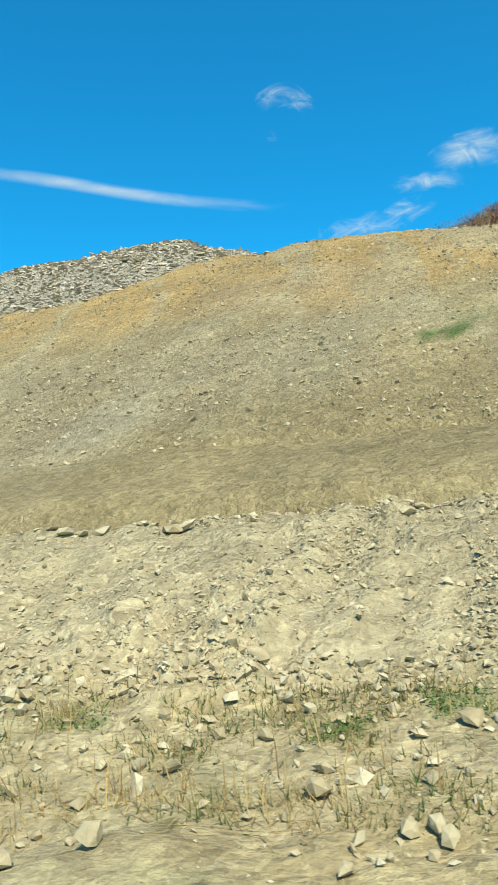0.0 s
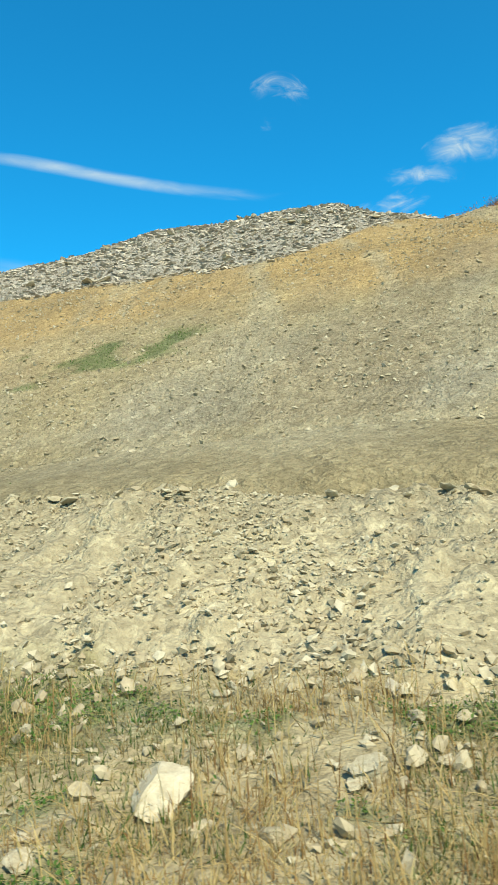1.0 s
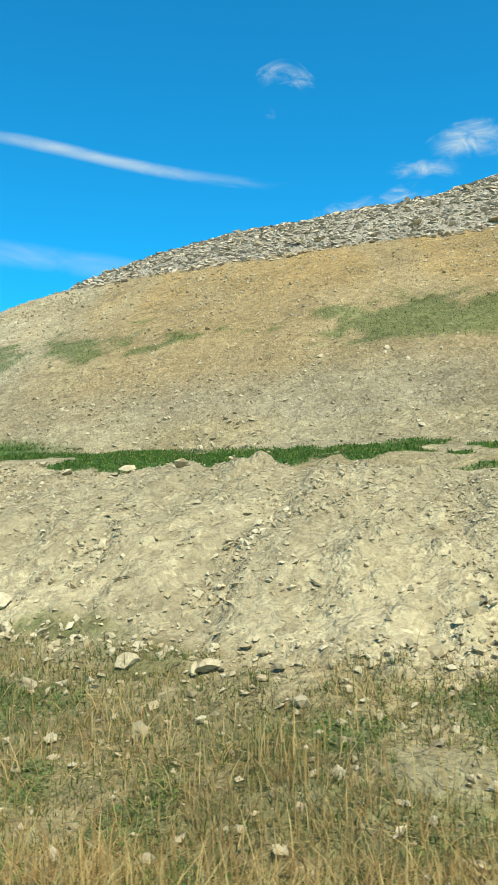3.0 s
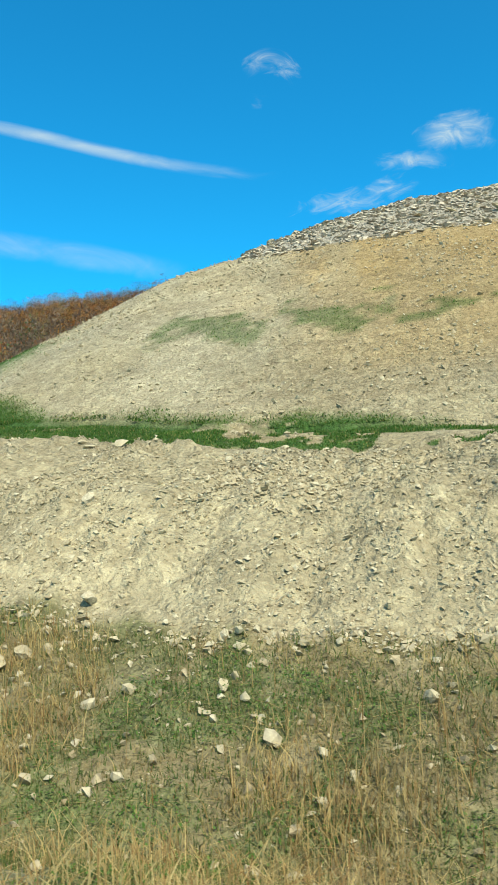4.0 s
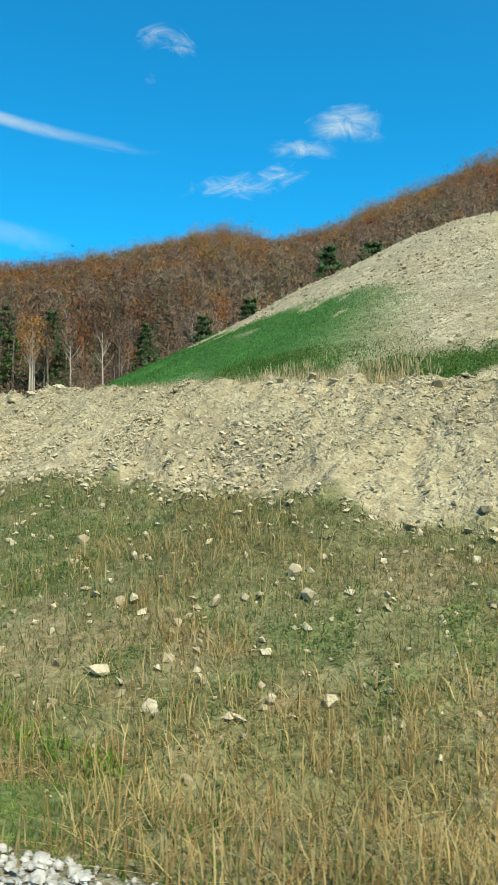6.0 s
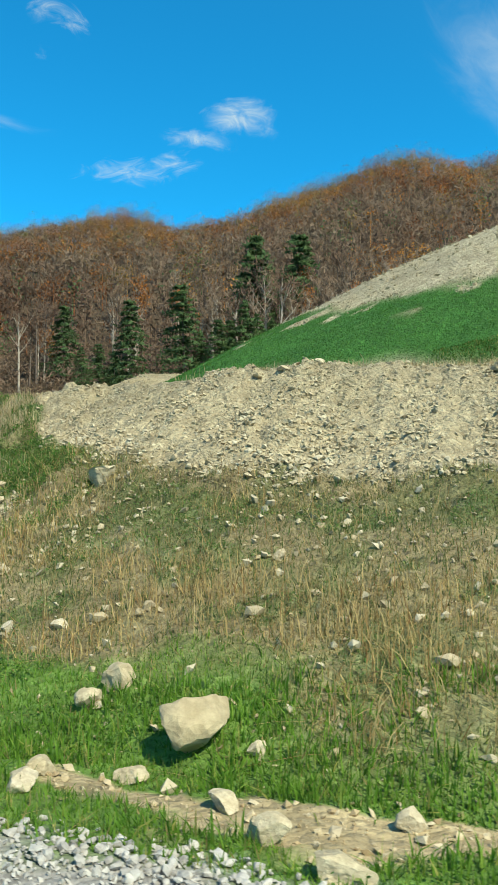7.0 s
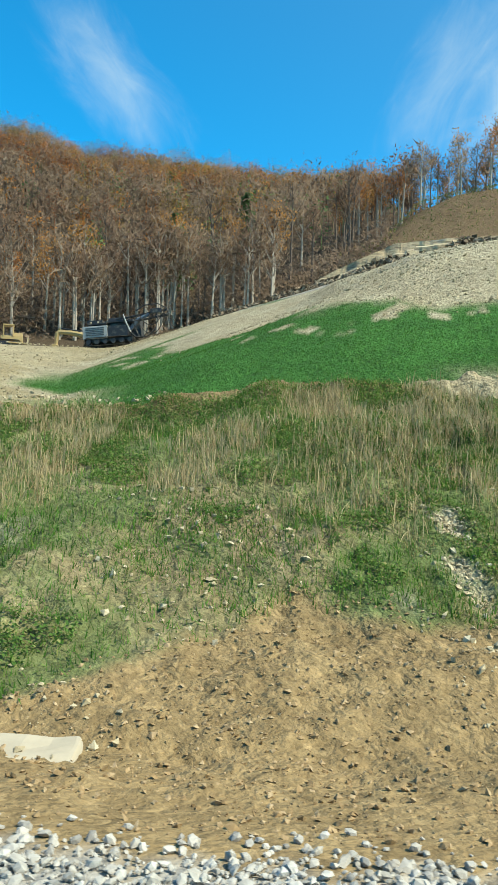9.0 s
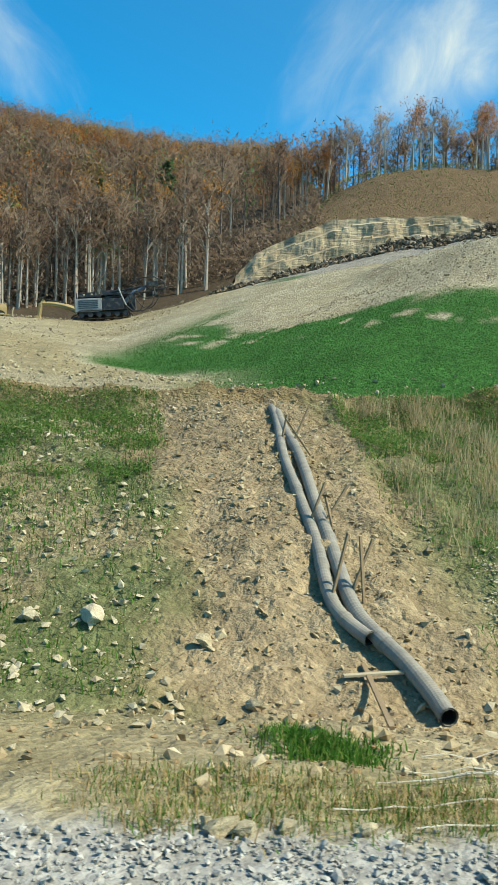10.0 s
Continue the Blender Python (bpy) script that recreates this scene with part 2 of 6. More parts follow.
def lawn(s, d):
    """Where lush low grass covers the verge, 0 to 1."""
    far = np.interp(s, [62, 68, 72, 78, 82, 84], [4.6, 5.3, 6.3, 6.8, 6.0, 4.9])
    return sstep(60, 68, s) * (1 - sstep(76.5, 80, s)) * (1 - sstep(-0.5, 0.3, d - far + 0.8 * vnoise(s, d, 1.1, 25))) * (d > 3.5)


def straw_field(s, d):
    """Where tall straw stands, thickest near the road."""
    e, f = np.interp(s, STATION, EDGE_D), cut_foot(s)
    return 0.6 * fbm(s, d, 2.4, 3, 51) + 0.6 * fbm(s, d, 0.8, 3, 50) + 0.16 * (1 - 2 * np.clip((d - e) / (f - e), 0, 1)) + np.interp(s, [0, 8, 20, 36, 46, 62], [0.14, 0.05, 0.08, 0.07, 0.09, 0.03]) + 0.16 * np.exp(-((s - 22.5) / 4.0) ** 2)


def open_soil(s, d):
    """Stony soil with little on it, 0 to 1."""
    return sstep(-0.02, 0.22, 0.5 * fbm(s, d, 2.0, 3, 52) + 0.7 * fbm(s, d, 0.7, 3, 49) + np.interp(s, [0, 14, 30, 40], [0.10, 0.06, -0.02, -0.14]) - 0.16 * sstep(46, 54, s))


def clover_field(s, d):
    """Where green creeps over the soil."""
    f = cut_foot(s)
    g = 0.5 * fbm(s, d, 2.2, 3, 57) + 0.75 * fbm(s, d, 0.75, 3, 56) + 0.12 * np.exp(-((s - 11.5) / 4.0) ** 2) * np.exp(-((d - 6.5) / 0.5) ** 2) * 4
    return g - 0.25 * sstep(-0.8, -0.2, d - f) - 0.5 * np.clip(straw_field(s, d), 0, 1) + np.interp(s, [0, 8, 20, 34, 46], [-0.02, 0.0, -0.03, 0.03, 0.06])


def near_height(s, d):
    I = lambda table: np.interp(s, STATION, table)
    e, dd, dz, td, tz, cd, cz, bd, bz = (I(k) for k in (EDGE_D, DITCH_D, DITCH_Z, TOE_D, TOE_Z, CREST_D, CREST_Z, BENCH_D, BENCH_Z))
    wob = 0.35 * vnoise(s, d * 0, 3.1, 2)
    cz = cz + 0.12 * vnoise(s, d * 0, 2.3, 21) + 0.07 * vnoise(s, d * 0, 0.5, 22) - 0.15 * (1 - sstep(3, 10, s))
    cd, td = cd + wob, td + wob
    z = np.zeros(len(s))
    seg = lambda a, za, b, zb_: za + (zb_ - za) * np.clip((d - a) / (b - a), 0, 1)
    # lower part of the cut is steeper than its top
    steep = np.interp(s, [30, 40, 58, 66], [0.0, 0.26, 0.26, 0.0])
    md, mz = td + (cd - td) * 0.4, tz + (cz - tz) * (0.4 + steep)
    z = np.where(d < e, 0.0, z)
    z = np.where((d >= e) & (d < dd), seg(e, 0.0, dd, dz), z)
    z = np.where((d >= dd) & (d < td), seg(dd, dz, td, tz), z)
    z = np.where((d >= td) & (d < md), seg(td, tz, md, mz), z)
    z = np.where((d >= md) & (d < cd), seg(md, mz, cd, cz), z)
    z = np.where((d >= cd) & (d < bd), seg(cd, cz, bd, bz), z)
    z = np.where(d >= bd, bz + 0.06 * (d - bd), z)
    z = z + 0.28 * np.exp(-((d - cd) / 0.7) ** 2) * sstep(86, 90, s) * (1 + 0.5 * vnoise(s, s * 0, 1.4, 23))
    # behind the lip of the cut lies a shallow trough
    z = z - np.interp(s, [20, 30], [0.38, 0.15]) * np.exp(-((d - cd - 0.75) / 0.5) ** 2) * (d > cd) * (1 - sstep(84, 90, s))
    z = z - 0.13 * gullies(s, d)
    grade = np.interp(s, ROAD_S, ROAD_Z) * (1 - sstep(12, 17, d))
    return z + grade, (e, dd, td, cd, bd)


def near_relief(s, d, td, cd):
    """Clods, runnels and slumped lumps of the ground close to the road."""
    cut = sstep(-0.6, 0.1, d - td) * (1 - sstep(-0.05, 0.15, d - cd)) * (1 - sstep(86, 89, s))
    runs = fbm(s + 0.15 * d, d * 0.28, 1.1, 4, 131)
    heavy = sstep(-0.1, 0.3, fbm(s, d * 0.6, 1.9, 3, 132))
    ledge = np.exp(-((d - td - 0.35) / 0.4) ** 2) * sstep(30, 34, s) * (1 - sstep(52, 58, s))
    up = cut * (0.22 * runs + (0.15 * clods(s, d, 0.55, 0.35, 141) + 0.08 * clods(s, d, 0.27, 0.5, 145)) * (0.25 + heavy) * (1 - ledge))
    up = up + cut * 0.05 * clods(s, d, 0.16, 0.5, 149) * (1 - 0.8 * ledge)
    dug = np.maximum(np.exp(-(((s - 89.6) / 4.4) ** 4)) * (1 - sstep(9.2, 10.2, d)), np.exp(-(((s - 99.2 - 0.12 * (d - 10)) / 2.3) ** 4)) * (d > 5.0))
    up = up + dug * (1 - cut) * sstep(4.4, 5.4, d) * (0.08 * clods(s, d, 0.45, 0.35, 151) + 0.045 * clods(s, d, 0.22, 0.5, 155) + 0.10 * fbm(s, d, 0.8, 3, 157))
    rest = (1 - cut) * (1 - dug) * (d < cd)
    return up + rest * (0.05 * fbm(s, d, 0.7, 3, 161) + 0.05 * clods(s, d, 0.4, 0.2, 163))


BACK_Y = [46, 50, 60, 66, 74, 80, 90]
BACK_X = [-44.5, -44, -43, -43.5, -47, -52, -60]
BACK_Z = [14.5, 16.2, 16.9, 16.4, 14.8, 12.5, 8]


def back_ramp(x, y):
    """The shoulder of the fill behind its nose, falling to the pad."""
    side = x - np.interp(y, BACK_Y, BACK_X)
    z = np.interp(y, BACK_Y, BACK_Z) - 0.42 * np.clip(-side, 0, 40) - 0.35 * np.clip(side - 18, 0, 60)
    return np.where((y > 46) & (y < 90), z, -5.0)


def ground_height(x, y, rough=True):
    """Height of the ground sheet, and what lies there (dictionary of masks)."""
    x, y = np.asarray(x, float).ravel(), np.asarray(y, float).ravel()
    s, d = to_sd(x, y)
    near, (e, dd, td, cd, bd) = near_height(s, d)
    zf, r, b = far_ground(x, y)
    inside = foot_distance(x, y)
    fill = fill_height(x, y, inside)
    behind = d > bd
    # open ground past the bench climbs gently to the pad, and the pad runs into the valley side
    pad = near + (np.interp(r, [18, 34, 42, 62, 73, 95], [3.4, 4.4, 5.6, 9.6, 11.9, 12.4]) - 3.2 * (1 - sstep(6, 11, b)) * sstep(40, 75, r) - near) * sstep(0, 8, d - bd) * (1 - sstep(42, 56, b))
    base = np.where(r > 78, np.maximum(pad * (1 - sstep(85, 110, r)) + zf * sstep(85, 110, r), 0), pad)
    z = np.where(behind, base, near)
    z = np.where(behind | (inside > 0), np.maximum(z, np.where(inside > -3, fill, -1)), z)
    z = np.maximum(z, np.where(behind, back_ramp(x, y), -5))
    z = np.where(d < -12, zf * sstep(-60, -200, d), z)
    if rough:
        off = sstep(0.2, 1.2, d - e)
        lump = 0.10 * fbm(x, y, 1.6, 4, 31) * off
        cut = ((d > td - 0.5) & (d < cd + 0.2)) * 1.0
        lump = lump + cut * (0.16 * fbm(x, y, 0.9, 4, 33) + 0.10 * np.abs(fbm(x * 1.0, y * 0.35, 0.6, 3, 37)))
        z = z + lump * (1 - sstep(30, 60, d))
        i = np.nonzero((d > e + 0.3) & (d < 20) & (s > -9) & (s < 109))[0]
        z[i] = z[i] + near_relief(s[i], d[i], td[i], cd[i])
    return z, dict(s=s, d=d, e=e, dd=dd, td=td, cd=cd, bd=bd, inside=inside, r=r, b=b)


def ground_at(x, y):
    return ground_height(x, y)[0]

# ---------- materials ----------
def material(name):
    m = bpy.data.materials.new(name)
    m.use_nodes = True
    nt = m.node_tree
    return m, nt, nt.nodes["Principled BSDF"]


def node(nt, kind, **vals):
    n = nt.nodes.new(kind)
    for k, v in vals.items():
        n.inputs[k.replace("_", " ")].default_value = v
    return n


def ramp(nt, src, stops):
    n = nt.nodes.new("ShaderNodeValToRGB")
    el = n.color_ramp.elements
    el[0].position, el[0].color = stops[0][0], (*stops[0][1], 1)
    el[1].position, el[1].color = stops[-1][0], (*stops[-1][1], 1)
    for p, c in stops[1:-1]:
        e = el.new(p)
        e.color = (*c, 1)
    nt.links.new(src, n.inputs[0])
    return n.outputs[0]


def mix(nt, fac, a, b, how="MIX"):
    n = nt.nodes.new("ShaderNodeMix")
    n.data_type, n.blend_type = "RGBA", how
    for sock, v in ((n.inputs[0], fac), (n.inputs[6], a), (n.inputs[7], b)):
        if isinstance(v, (int, float)):
            sock.default_value = v
        elif isinstance(v, tuple):
            sock.default_value = (*v, 1)
        else:
            nt.links.new(v, sock)
    return n.outputs[2]


def tex(nt, scale, detail=5, rough=0.6, coords="Object", stretch=None):
    tc = nt.nodes.new("ShaderNodeTexCoord")
    n = node(nt, "ShaderNodeTexNoise", Scale=scale, Detail=detail, Roughness=rough)
    src = tc.outputs[coords]
    if stretch:
        mp = nt.nodes.new("ShaderNodeMapping")
        mp.inputs["Scale"].default_value = stretch
        nt.links.new(src, mp.inputs[0])
        src = mp.outputs[0]
    nt.links.new(src, n.inputs["Vector"])
    return n.outputs["Fac"]


def bump(nt, bsdf, src, strength, dist):
    n = node(nt, "ShaderNodeBump", Strength=strength, Distance=dist)
    nt.links.new(src, n.inputs["Height"])
    nt.links.new(n.outputs[0], bsdf.inputs["Normal"])
    return n


def ground_material():
    m, nt, p = material("ground")
    p.inputs["Roughness"].default_value = 0.95
    p.inputs["Specular IOR Level"].default_value = 0.15
    at = nt.nodes.new("ShaderNodeAttribute")
    at.attribute_name = "tone"
    n1, n2 = tex(nt, 0.35, 6), tex(nt, 3.0, 6, 0.7)
    n3 = tex(nt, 14.0, 4, 0.7)
    tc = nt.nodes.new("ShaderNodeTexCoord")
    chunk = node(nt, "ShaderNodeTexVoronoi", Scale=10.0, Randomness=1.0)
    warp = nt.nodes.new("ShaderNodeMix")
    warp.data_type = "VECTOR"
    warp.inputs[0].default_value = 0.3
    nt.links.new(tc.outputs["Object"], warp.inputs[4])
    wn_ = node(nt, "ShaderNodeTexNoise", Scale=4.0, Detail=3.0)
    nt.links.new(tc.outputs["Object"], wn_.inputs["Vector"])
    nt.links.new(wn_.outputs["Color"], warp.inputs[5])
    nt.links.new(warp.outputs[1], chunk.inputs["Vector"])
    v1 = ramp(nt, n1, [(0.3, (0.82, 0.82, 0.82)), (0.7, (1.16, 1.16, 1.16))])
    v2 = ramp(nt, n2, [(0.28, (0.55, 0.55, 0.54)), (0.42, (0.92, 0.92, 0.92)), (0.55, (1, 1, 1)), (0.72, (1.25, 1.25, 1.23))])
    c = mix(nt, 1.0, at.outputs["Color"], v1, "MULTIPLY")
    c = mix(nt, 0.8, c, v2, "MULTIPLY")
    v3 = ramp(nt, n3, [(0.3, (0.68, 0.68, 0.67)), (0.5, (1, 1, 1)), (0.7, (1.22, 1.22, 1.2))])
    c = mix(nt, 0.7, c, v3, "MULTIPLY")
    # every stone and crumb has its own shade
    for scale, amount in ((5.5, 0.45), (13.0, 0.55)):
        crumb = node(nt, "ShaderNodeTexVoronoi", Scale=scale, Randomness=1.0)
        nt.links.new(warp.outputs[1], crumb.inputs["Vector"])
        shade = ramp(nt, crumb.outputs["Color"], [(0.12, (0.66, 0.64, 0.62)), (0.4, (0.96, 0.95, 0.95)), (0.65, (1.05, 1.05, 1.05)), (0.9, (1.36, 1.37, 1.4))])
        c = mix(nt, amount, c, shade, "MULTIPLY")
    nt.links.new(c, p.inputs["Base Color"])
    add = nt.nodes.new("ShaderNodeMath")
    add.operation = "ADD"
    nt.links.new(n2, add.inputs[0])
    nt.links.new(n3, add.inputs[1])
    sub = nt.nodes.new("ShaderNodeMath")
    sub.operation = "MULTIPLY_ADD"
    sub.inputs[1].default_value = -0.9
    nt.links.new(chunk.outputs["Distance"], sub.inputs[0])
    nt.links.new(add.outputs[0], sub.inputs[2])
    relief = bump(nt, p, sub.outputs[0], 0.9, 0.11)
    nt.links.new(at.outputs["Alpha"], relief.inputs["Strength"])
    return m


# ---------- the ground: one sheet to the horizon ----------
def graded(lo, hi, step, far, grow=1.11):
    mid = list(np.arange(lo, hi, step))
    up, x, w = [], hi, step
    while x < far:
        up.append(x)
        w *= grow
        x += w
    down, x, w = [], lo, step
    while x > -far:
        w *= grow
        x -= w
        down.append(x)
    return np.array(down[::-1] + mid + up)


TAN, PALE, ORANGE, GREY = (0.34, 0.282, 0.165), (0.365, 0.315, 0.205), (0.40, 0.275, 0.12), (0.29, 0.275, 0.225)
GREEN, WEED, CLAY, STONE = (0.055, 0.12, 0.03), (0.215, 0.18, 0.10), (0.245, 0.178, 0.092), (0.30, 0.295, 0.275)
SHADED_LITTER, FIELD, LAWN = (0.075, 0.055, 0.036), (0.29, 0.22, 0.125), (0.10, 0.20, 0.04)


def green_patches(x, y, k):
    """How green the ground is, 0 to 1, by its place."""
    s, d, ins = k["s"], k["d"], k["inside"]
    n = fbm(x, y, 4.0, 4, 61)
    g = np.zeros(len(x))
    # strip of grass on the bench
    strip = sstep(0.0, 0.8, d - k["cd"] - 0.4) * (1 - sstep(2.9, 3.9, d - k["cd"] + 1.5 * n)) * sstep(18, 30, s) * (1 - sstep(66, 72, s))
    n1 = fbm(x, y, 1.1, 4, 62)
    g = np.maximum(g, strip * sstep(-0.04, 0.06, 0.5 * n + np.interp(s, [20, 32, 42], [0.05, 0.2, 0.3]) + 1.1 * n1))
    # sown nose of the fill
    reach = np.maximum(sstep(0.3, 2.0, ins + 1.2 * n), sstep(1.0, 2.0, d - k["cd"]) * sstep(80, 84, s) * (1 - sstep(98, 104, s)) * sstep(-9, -7, ins))
    nose = reach * (1 - sstep(7.7, 9.3, ins + 1.3 * n + 0.9 * fbm(x, y, 1.3, 3, 65))) * sstep(-53, -60, x - 0.35 * (y - 30)) * (1 - sstep(56, 66, y))
    holes = sstep(0.26, 0.36, fbm(x, y, 1.0, 3, 66)) * sstep(4.5, 6, ins)
    g = np.maximum(g, nose * (1 - holes))
    # thin bands higher up
    band = np.exp(-((ins - 6.3 - 1.0 * vnoise(x, y, 7, 5)) / 1.6) ** 2) * sstep(-14, -24, x) * (1 - sstep(-47, -53, x))
    g = np.maximum(g, 0.6 * sstep(0.15, 0.4, band) * sstep(0.0, 0.2, 0.7 * n + 1.1 * n1 + 0.5 * band - 0.38))
    band = np.exp(-((ins - 3.6) / 1.5) ** 2) * sstep(-3.5, -1, x) * sstep(-0.05, 0.15, n + 0.6 * n1)
    return np.maximum(g, band)


HEAPS = [(80.3, 6.6, 0.9, 1.0), (80.2, 4.9, 1.2, 0.7), (84.8, 7.3, 0.7, 0.8), (85.0, 5.6, 1.7, 0.8)]


def sown_nose(x, y):
    return sstep(-53, -58, x - 0.35 * (y - 30))


def build_ground():
    xs, ys = graded(-112, 14, 0.34, 3000, 1.15), graded(-1, 50, 0.34, 3000, 1.15)
    X, Y = np.meshgrid(xs, ys)
    ss, ds = np.arange(-8.0, 107.0, 0.1), np.arange(3.7, 19.0, 0.08)
    S, D = np.meshgrid(ss, ds)
    fx, fy = to_xy(S.ravel(), D.ravel())
    coarse = X.size
    x, y = np.r_[X.ravel(), fx], np.r_[Y.ravel(), fy]
    z, k = ground_height(x, y)
    rim = (S < ss[3]) | (S > ss[-4]) | (D < ds[3]) | (D > ds[-4])
    z[coarse:] -= 0.03 * rim.ravel()
    s, d, ins, r, b = (k[q] for q in ("s", "d", "inside", "r", "b"))
    n, n2 = fbm(x, y, 7, 4, 71), fbm(x, y, 1.5, 4, 73)
    col = np.tile(np.array(TAN), (len(x), 1))

    def lay(mask, tone):
        col[:] = col * (1 - mask[:, None]) + np.array(tone) * mask[:, None]
    lay(sstep(-0.1, 0.3, n), PALE)
    lay(sstep(7, 11, ins + 5 * n) * sstep(-55, -40, x) * 0.85, ORANGE)
    lay(sstep(0.05, 0.3, fbm(x, y, 9, 4, 79)) * (ins > 0) * 0.3, GREY)
    run = fbm(x * 1.0 + 0.25 * y, y * 0.22, 1.6, 4, 74)
    lay(sstep(0.05, 0.2, run) * (ins > 0) * 0.7, PALE)
    lay(sstep(0.08, 0.22, fbm(x * 1.0 - 0.2 * y, y * 0.3, 2.3, 4, 75)) * (ins > 0) * 0.35, (0.27, 0.21, 0.125))
    lay(sstep(-42, -48, x) * (ins > 0) * 0.7 * (0.7 + 0.6 * n2), (0.46, 0.41, 0.29))
    lay(sstep(-46, -41, x - 3 * n) * (1 - sstep(-28, -20, x)) * sstep(1.5, 4, ins + 2 * n) * 0.55, (0.375, 0.27, 0.13))
    lay((z > rubble_base(x)) * (ins > 0) * 1.0, (0.36, 0.33, 0.275))
    lay(sstep(0.1, 0.4, d - k["cd"]) * (1 - sstep(3, 8, d - k["cd"] + 5 * n)) * (1 - sstep(24, 34, s)) * 0.7, (0.265, 0.215, 0.12))
    cf = cut_foot(s) + 0.8 * n2
    lay(((d > cf) & (d < k["cd"] + 0.3) & (s < 90)) * 1.0, PALE)
    low = sstep(-0.3, 0.2, cf - d) * (d > k["e"]) * (d < k["cd"])
    lay(np.maximum(sstep(-0.3, 0.4, n2), 0.9 * sstep(28, 36, s)) * low * np.interp(s, [20, 34], [0.35, 1.0]), WEED)
    lay(sstep(-0.1, 0.2, n + 0.9 * n2) * low * np.interp(s, [20, 34], [0.2, 0.35]), GREEN)
    lay(open_soil(s, d) * low * np.interp(s, [0, 30, 50], [0.55, 0.5, 0.2]), PALE)
    lay(sstep(0.06, 0.25, clover_field(s, d)) * low * 0.6, (0.11, 0.15, 0.06))
    # grown-over bank towards the end, with a bare scoop of clay
    bank = sstep(76, 80, s) * (1 - sstep(104, 112, s)) * ((d > k["dd"]) & (d < k["cd"] + 0.2) & (d < cf))
    lay(bank * sstep(-0.35, 0.0, n2) * np.interp(s, [97, 101], [0.75, 0.3]), (0.19, 0.175, 0.09))
    lay(bank * sstep(-0.2, 0.1, n + 0.9 * n2) * np.interp(s, [84, 90, 97, 101], [0.7, 0.5, 0.4, 0.25]), GREEN)
    scoop = (1 - sstep(-0.1, 0.3, d - scoop_head(s) + 0.8 * n2)) * sstep(85.5, 86.5, s) * (1 - sstep(95, 97, s)) * (d > k["e"])
    dry = sstep(93, 97, s) * (1 - sstep(6.2, 7.2, d + n)) * (d > k["e"])
    chute = np.exp(-(((s - 99.2 - 0.12 * (d - 10) + 1.5 * n2) / 1.9) ** 4)) * (d > 5) * (d < k["cd"] + 1)
    chute = np.maximum(chute, sstep(86, 89, s) * sstep(-1.0, 0.2, d - k["cd"]) * (1 - sstep(1.5, 3.0, d - k["cd"])))
    lay(np.maximum(scoop, chute), CLAY)
    lay(chute * (s > 95) * (d < k["cd"] - 0.5), (0.30, 0.235, 0.145))
    lay(chute * (d > k["cd"] - 0.7) * sstep(0.0, 0.2, n2 + n) * 0.7, (0.29, 0.175, 0.09))
    wash = np.maximum(np.exp(-((s - 96.1) / 0.6) ** 2 - ((d - 8.3) / 1.3) ** 2), np.exp(-((s - 94.7) / 0.8) ** 2 - ((d - 7.5) / 0.6) ** 2))
    lay(sstep(0.25, 0.6, wash + 0.5 * n2), (0.40, 0.37, 0.30))
    lay(dry * 0.8, (0.285, 0.235, 0.14))
    lay(dry * sstep(0.0, 0.2, n2) * 0.35, PALE)
    lay(gullies(s, d) * sstep(-0.3, 0.05, n2) * 0.9, (0.385, 0.345, 0.25))
    lay(green_patches(x, y, k), GREEN)
    lay(green_patches(x, y, k) * sown_nose(x, y) * 0.8, (0.045, 0.155, 0.032))
    lay(lawn(s, d) * 0.9, LAWN)
    lay(sstep(0.3, 0.6, bare(s, d)) * (s < 80), (0.33, 0.27, 0.16))
    for cs, cd_, rs, rd in HEAPS:
        lay(1 - sstep(0.8, 1.1, np.hypot((s - cs) / rs, (d - cd_) / rd) + 0.3 * n2), (0.27, 0.28, 0.285))
    lay((d < k["e"] + 0.15) * 1.0, STONE)
    # woodland floor: leaf litter, its colour darkened for the shade among the trunks
    lay(sstep(118, 140, r) * (b < 42) * 1.0, SHADED_LITTER)
    lay((r > 100) * sstep(150, 185, r), SHADED_LITTER)
    lay(sstep(42, 45, b) * sstep(150, 160, r) * (1 - sstep(208, 222, r)), (0.17, 0.118, 0.07))
    lay((1 - sstep(7, 9, b)) * sstep(45, 55, r) * (1 - sstep(165, 178, r)), FIELD)
    nx, ny = len(xs), len(ys)
    i = (np.arange(ny - 1)[:, None] * nx + np.arange(nx - 1)[None, :]).ravel()
    faces = np.c_[i, i + 1, i + nx + 1, i + nx]
    covered = (s > ss[0] + 0.8) & (s < ss[-1] - 0.8) & (d > ds[0] + 0.5) & (d < ds[-1] - 0.5)
    faces = faces[~covered[faces].all(axis=1)]
    i = (np.arange(len(ds) - 1)[:, None] * len(ss) + np.arange(len(ss) - 1)[None, :]).ravel() + coarse
    faces = np.vstack([faces, np.c_[i, i + len(ss), i + len(ss) + 1, i + 1]])
    me = bpy.data.meshes.new("ground")
    me.vertices.add(len(x))
    me.vertices.foreach_set("co", np.c_[x, y, z].ravel())
    me.loops.add(faces.size)
    me.polygons.add(len(faces))
    me.loops.foreach_set("vertex_index", faces.ravel())
    me.polygons.foreach_set("loop_start", np.arange(0, faces.size, 4))
    me.update()
    me.validate()
    at = me.attributes.new("tone", "FLOAT_COLOR", "POINT")
    at.data.foreach_set("color", np.c_[col, np.interp(d, [4, 8, 12, 18], [0.42, 0.65, 0.85, 1.0])].ravel())
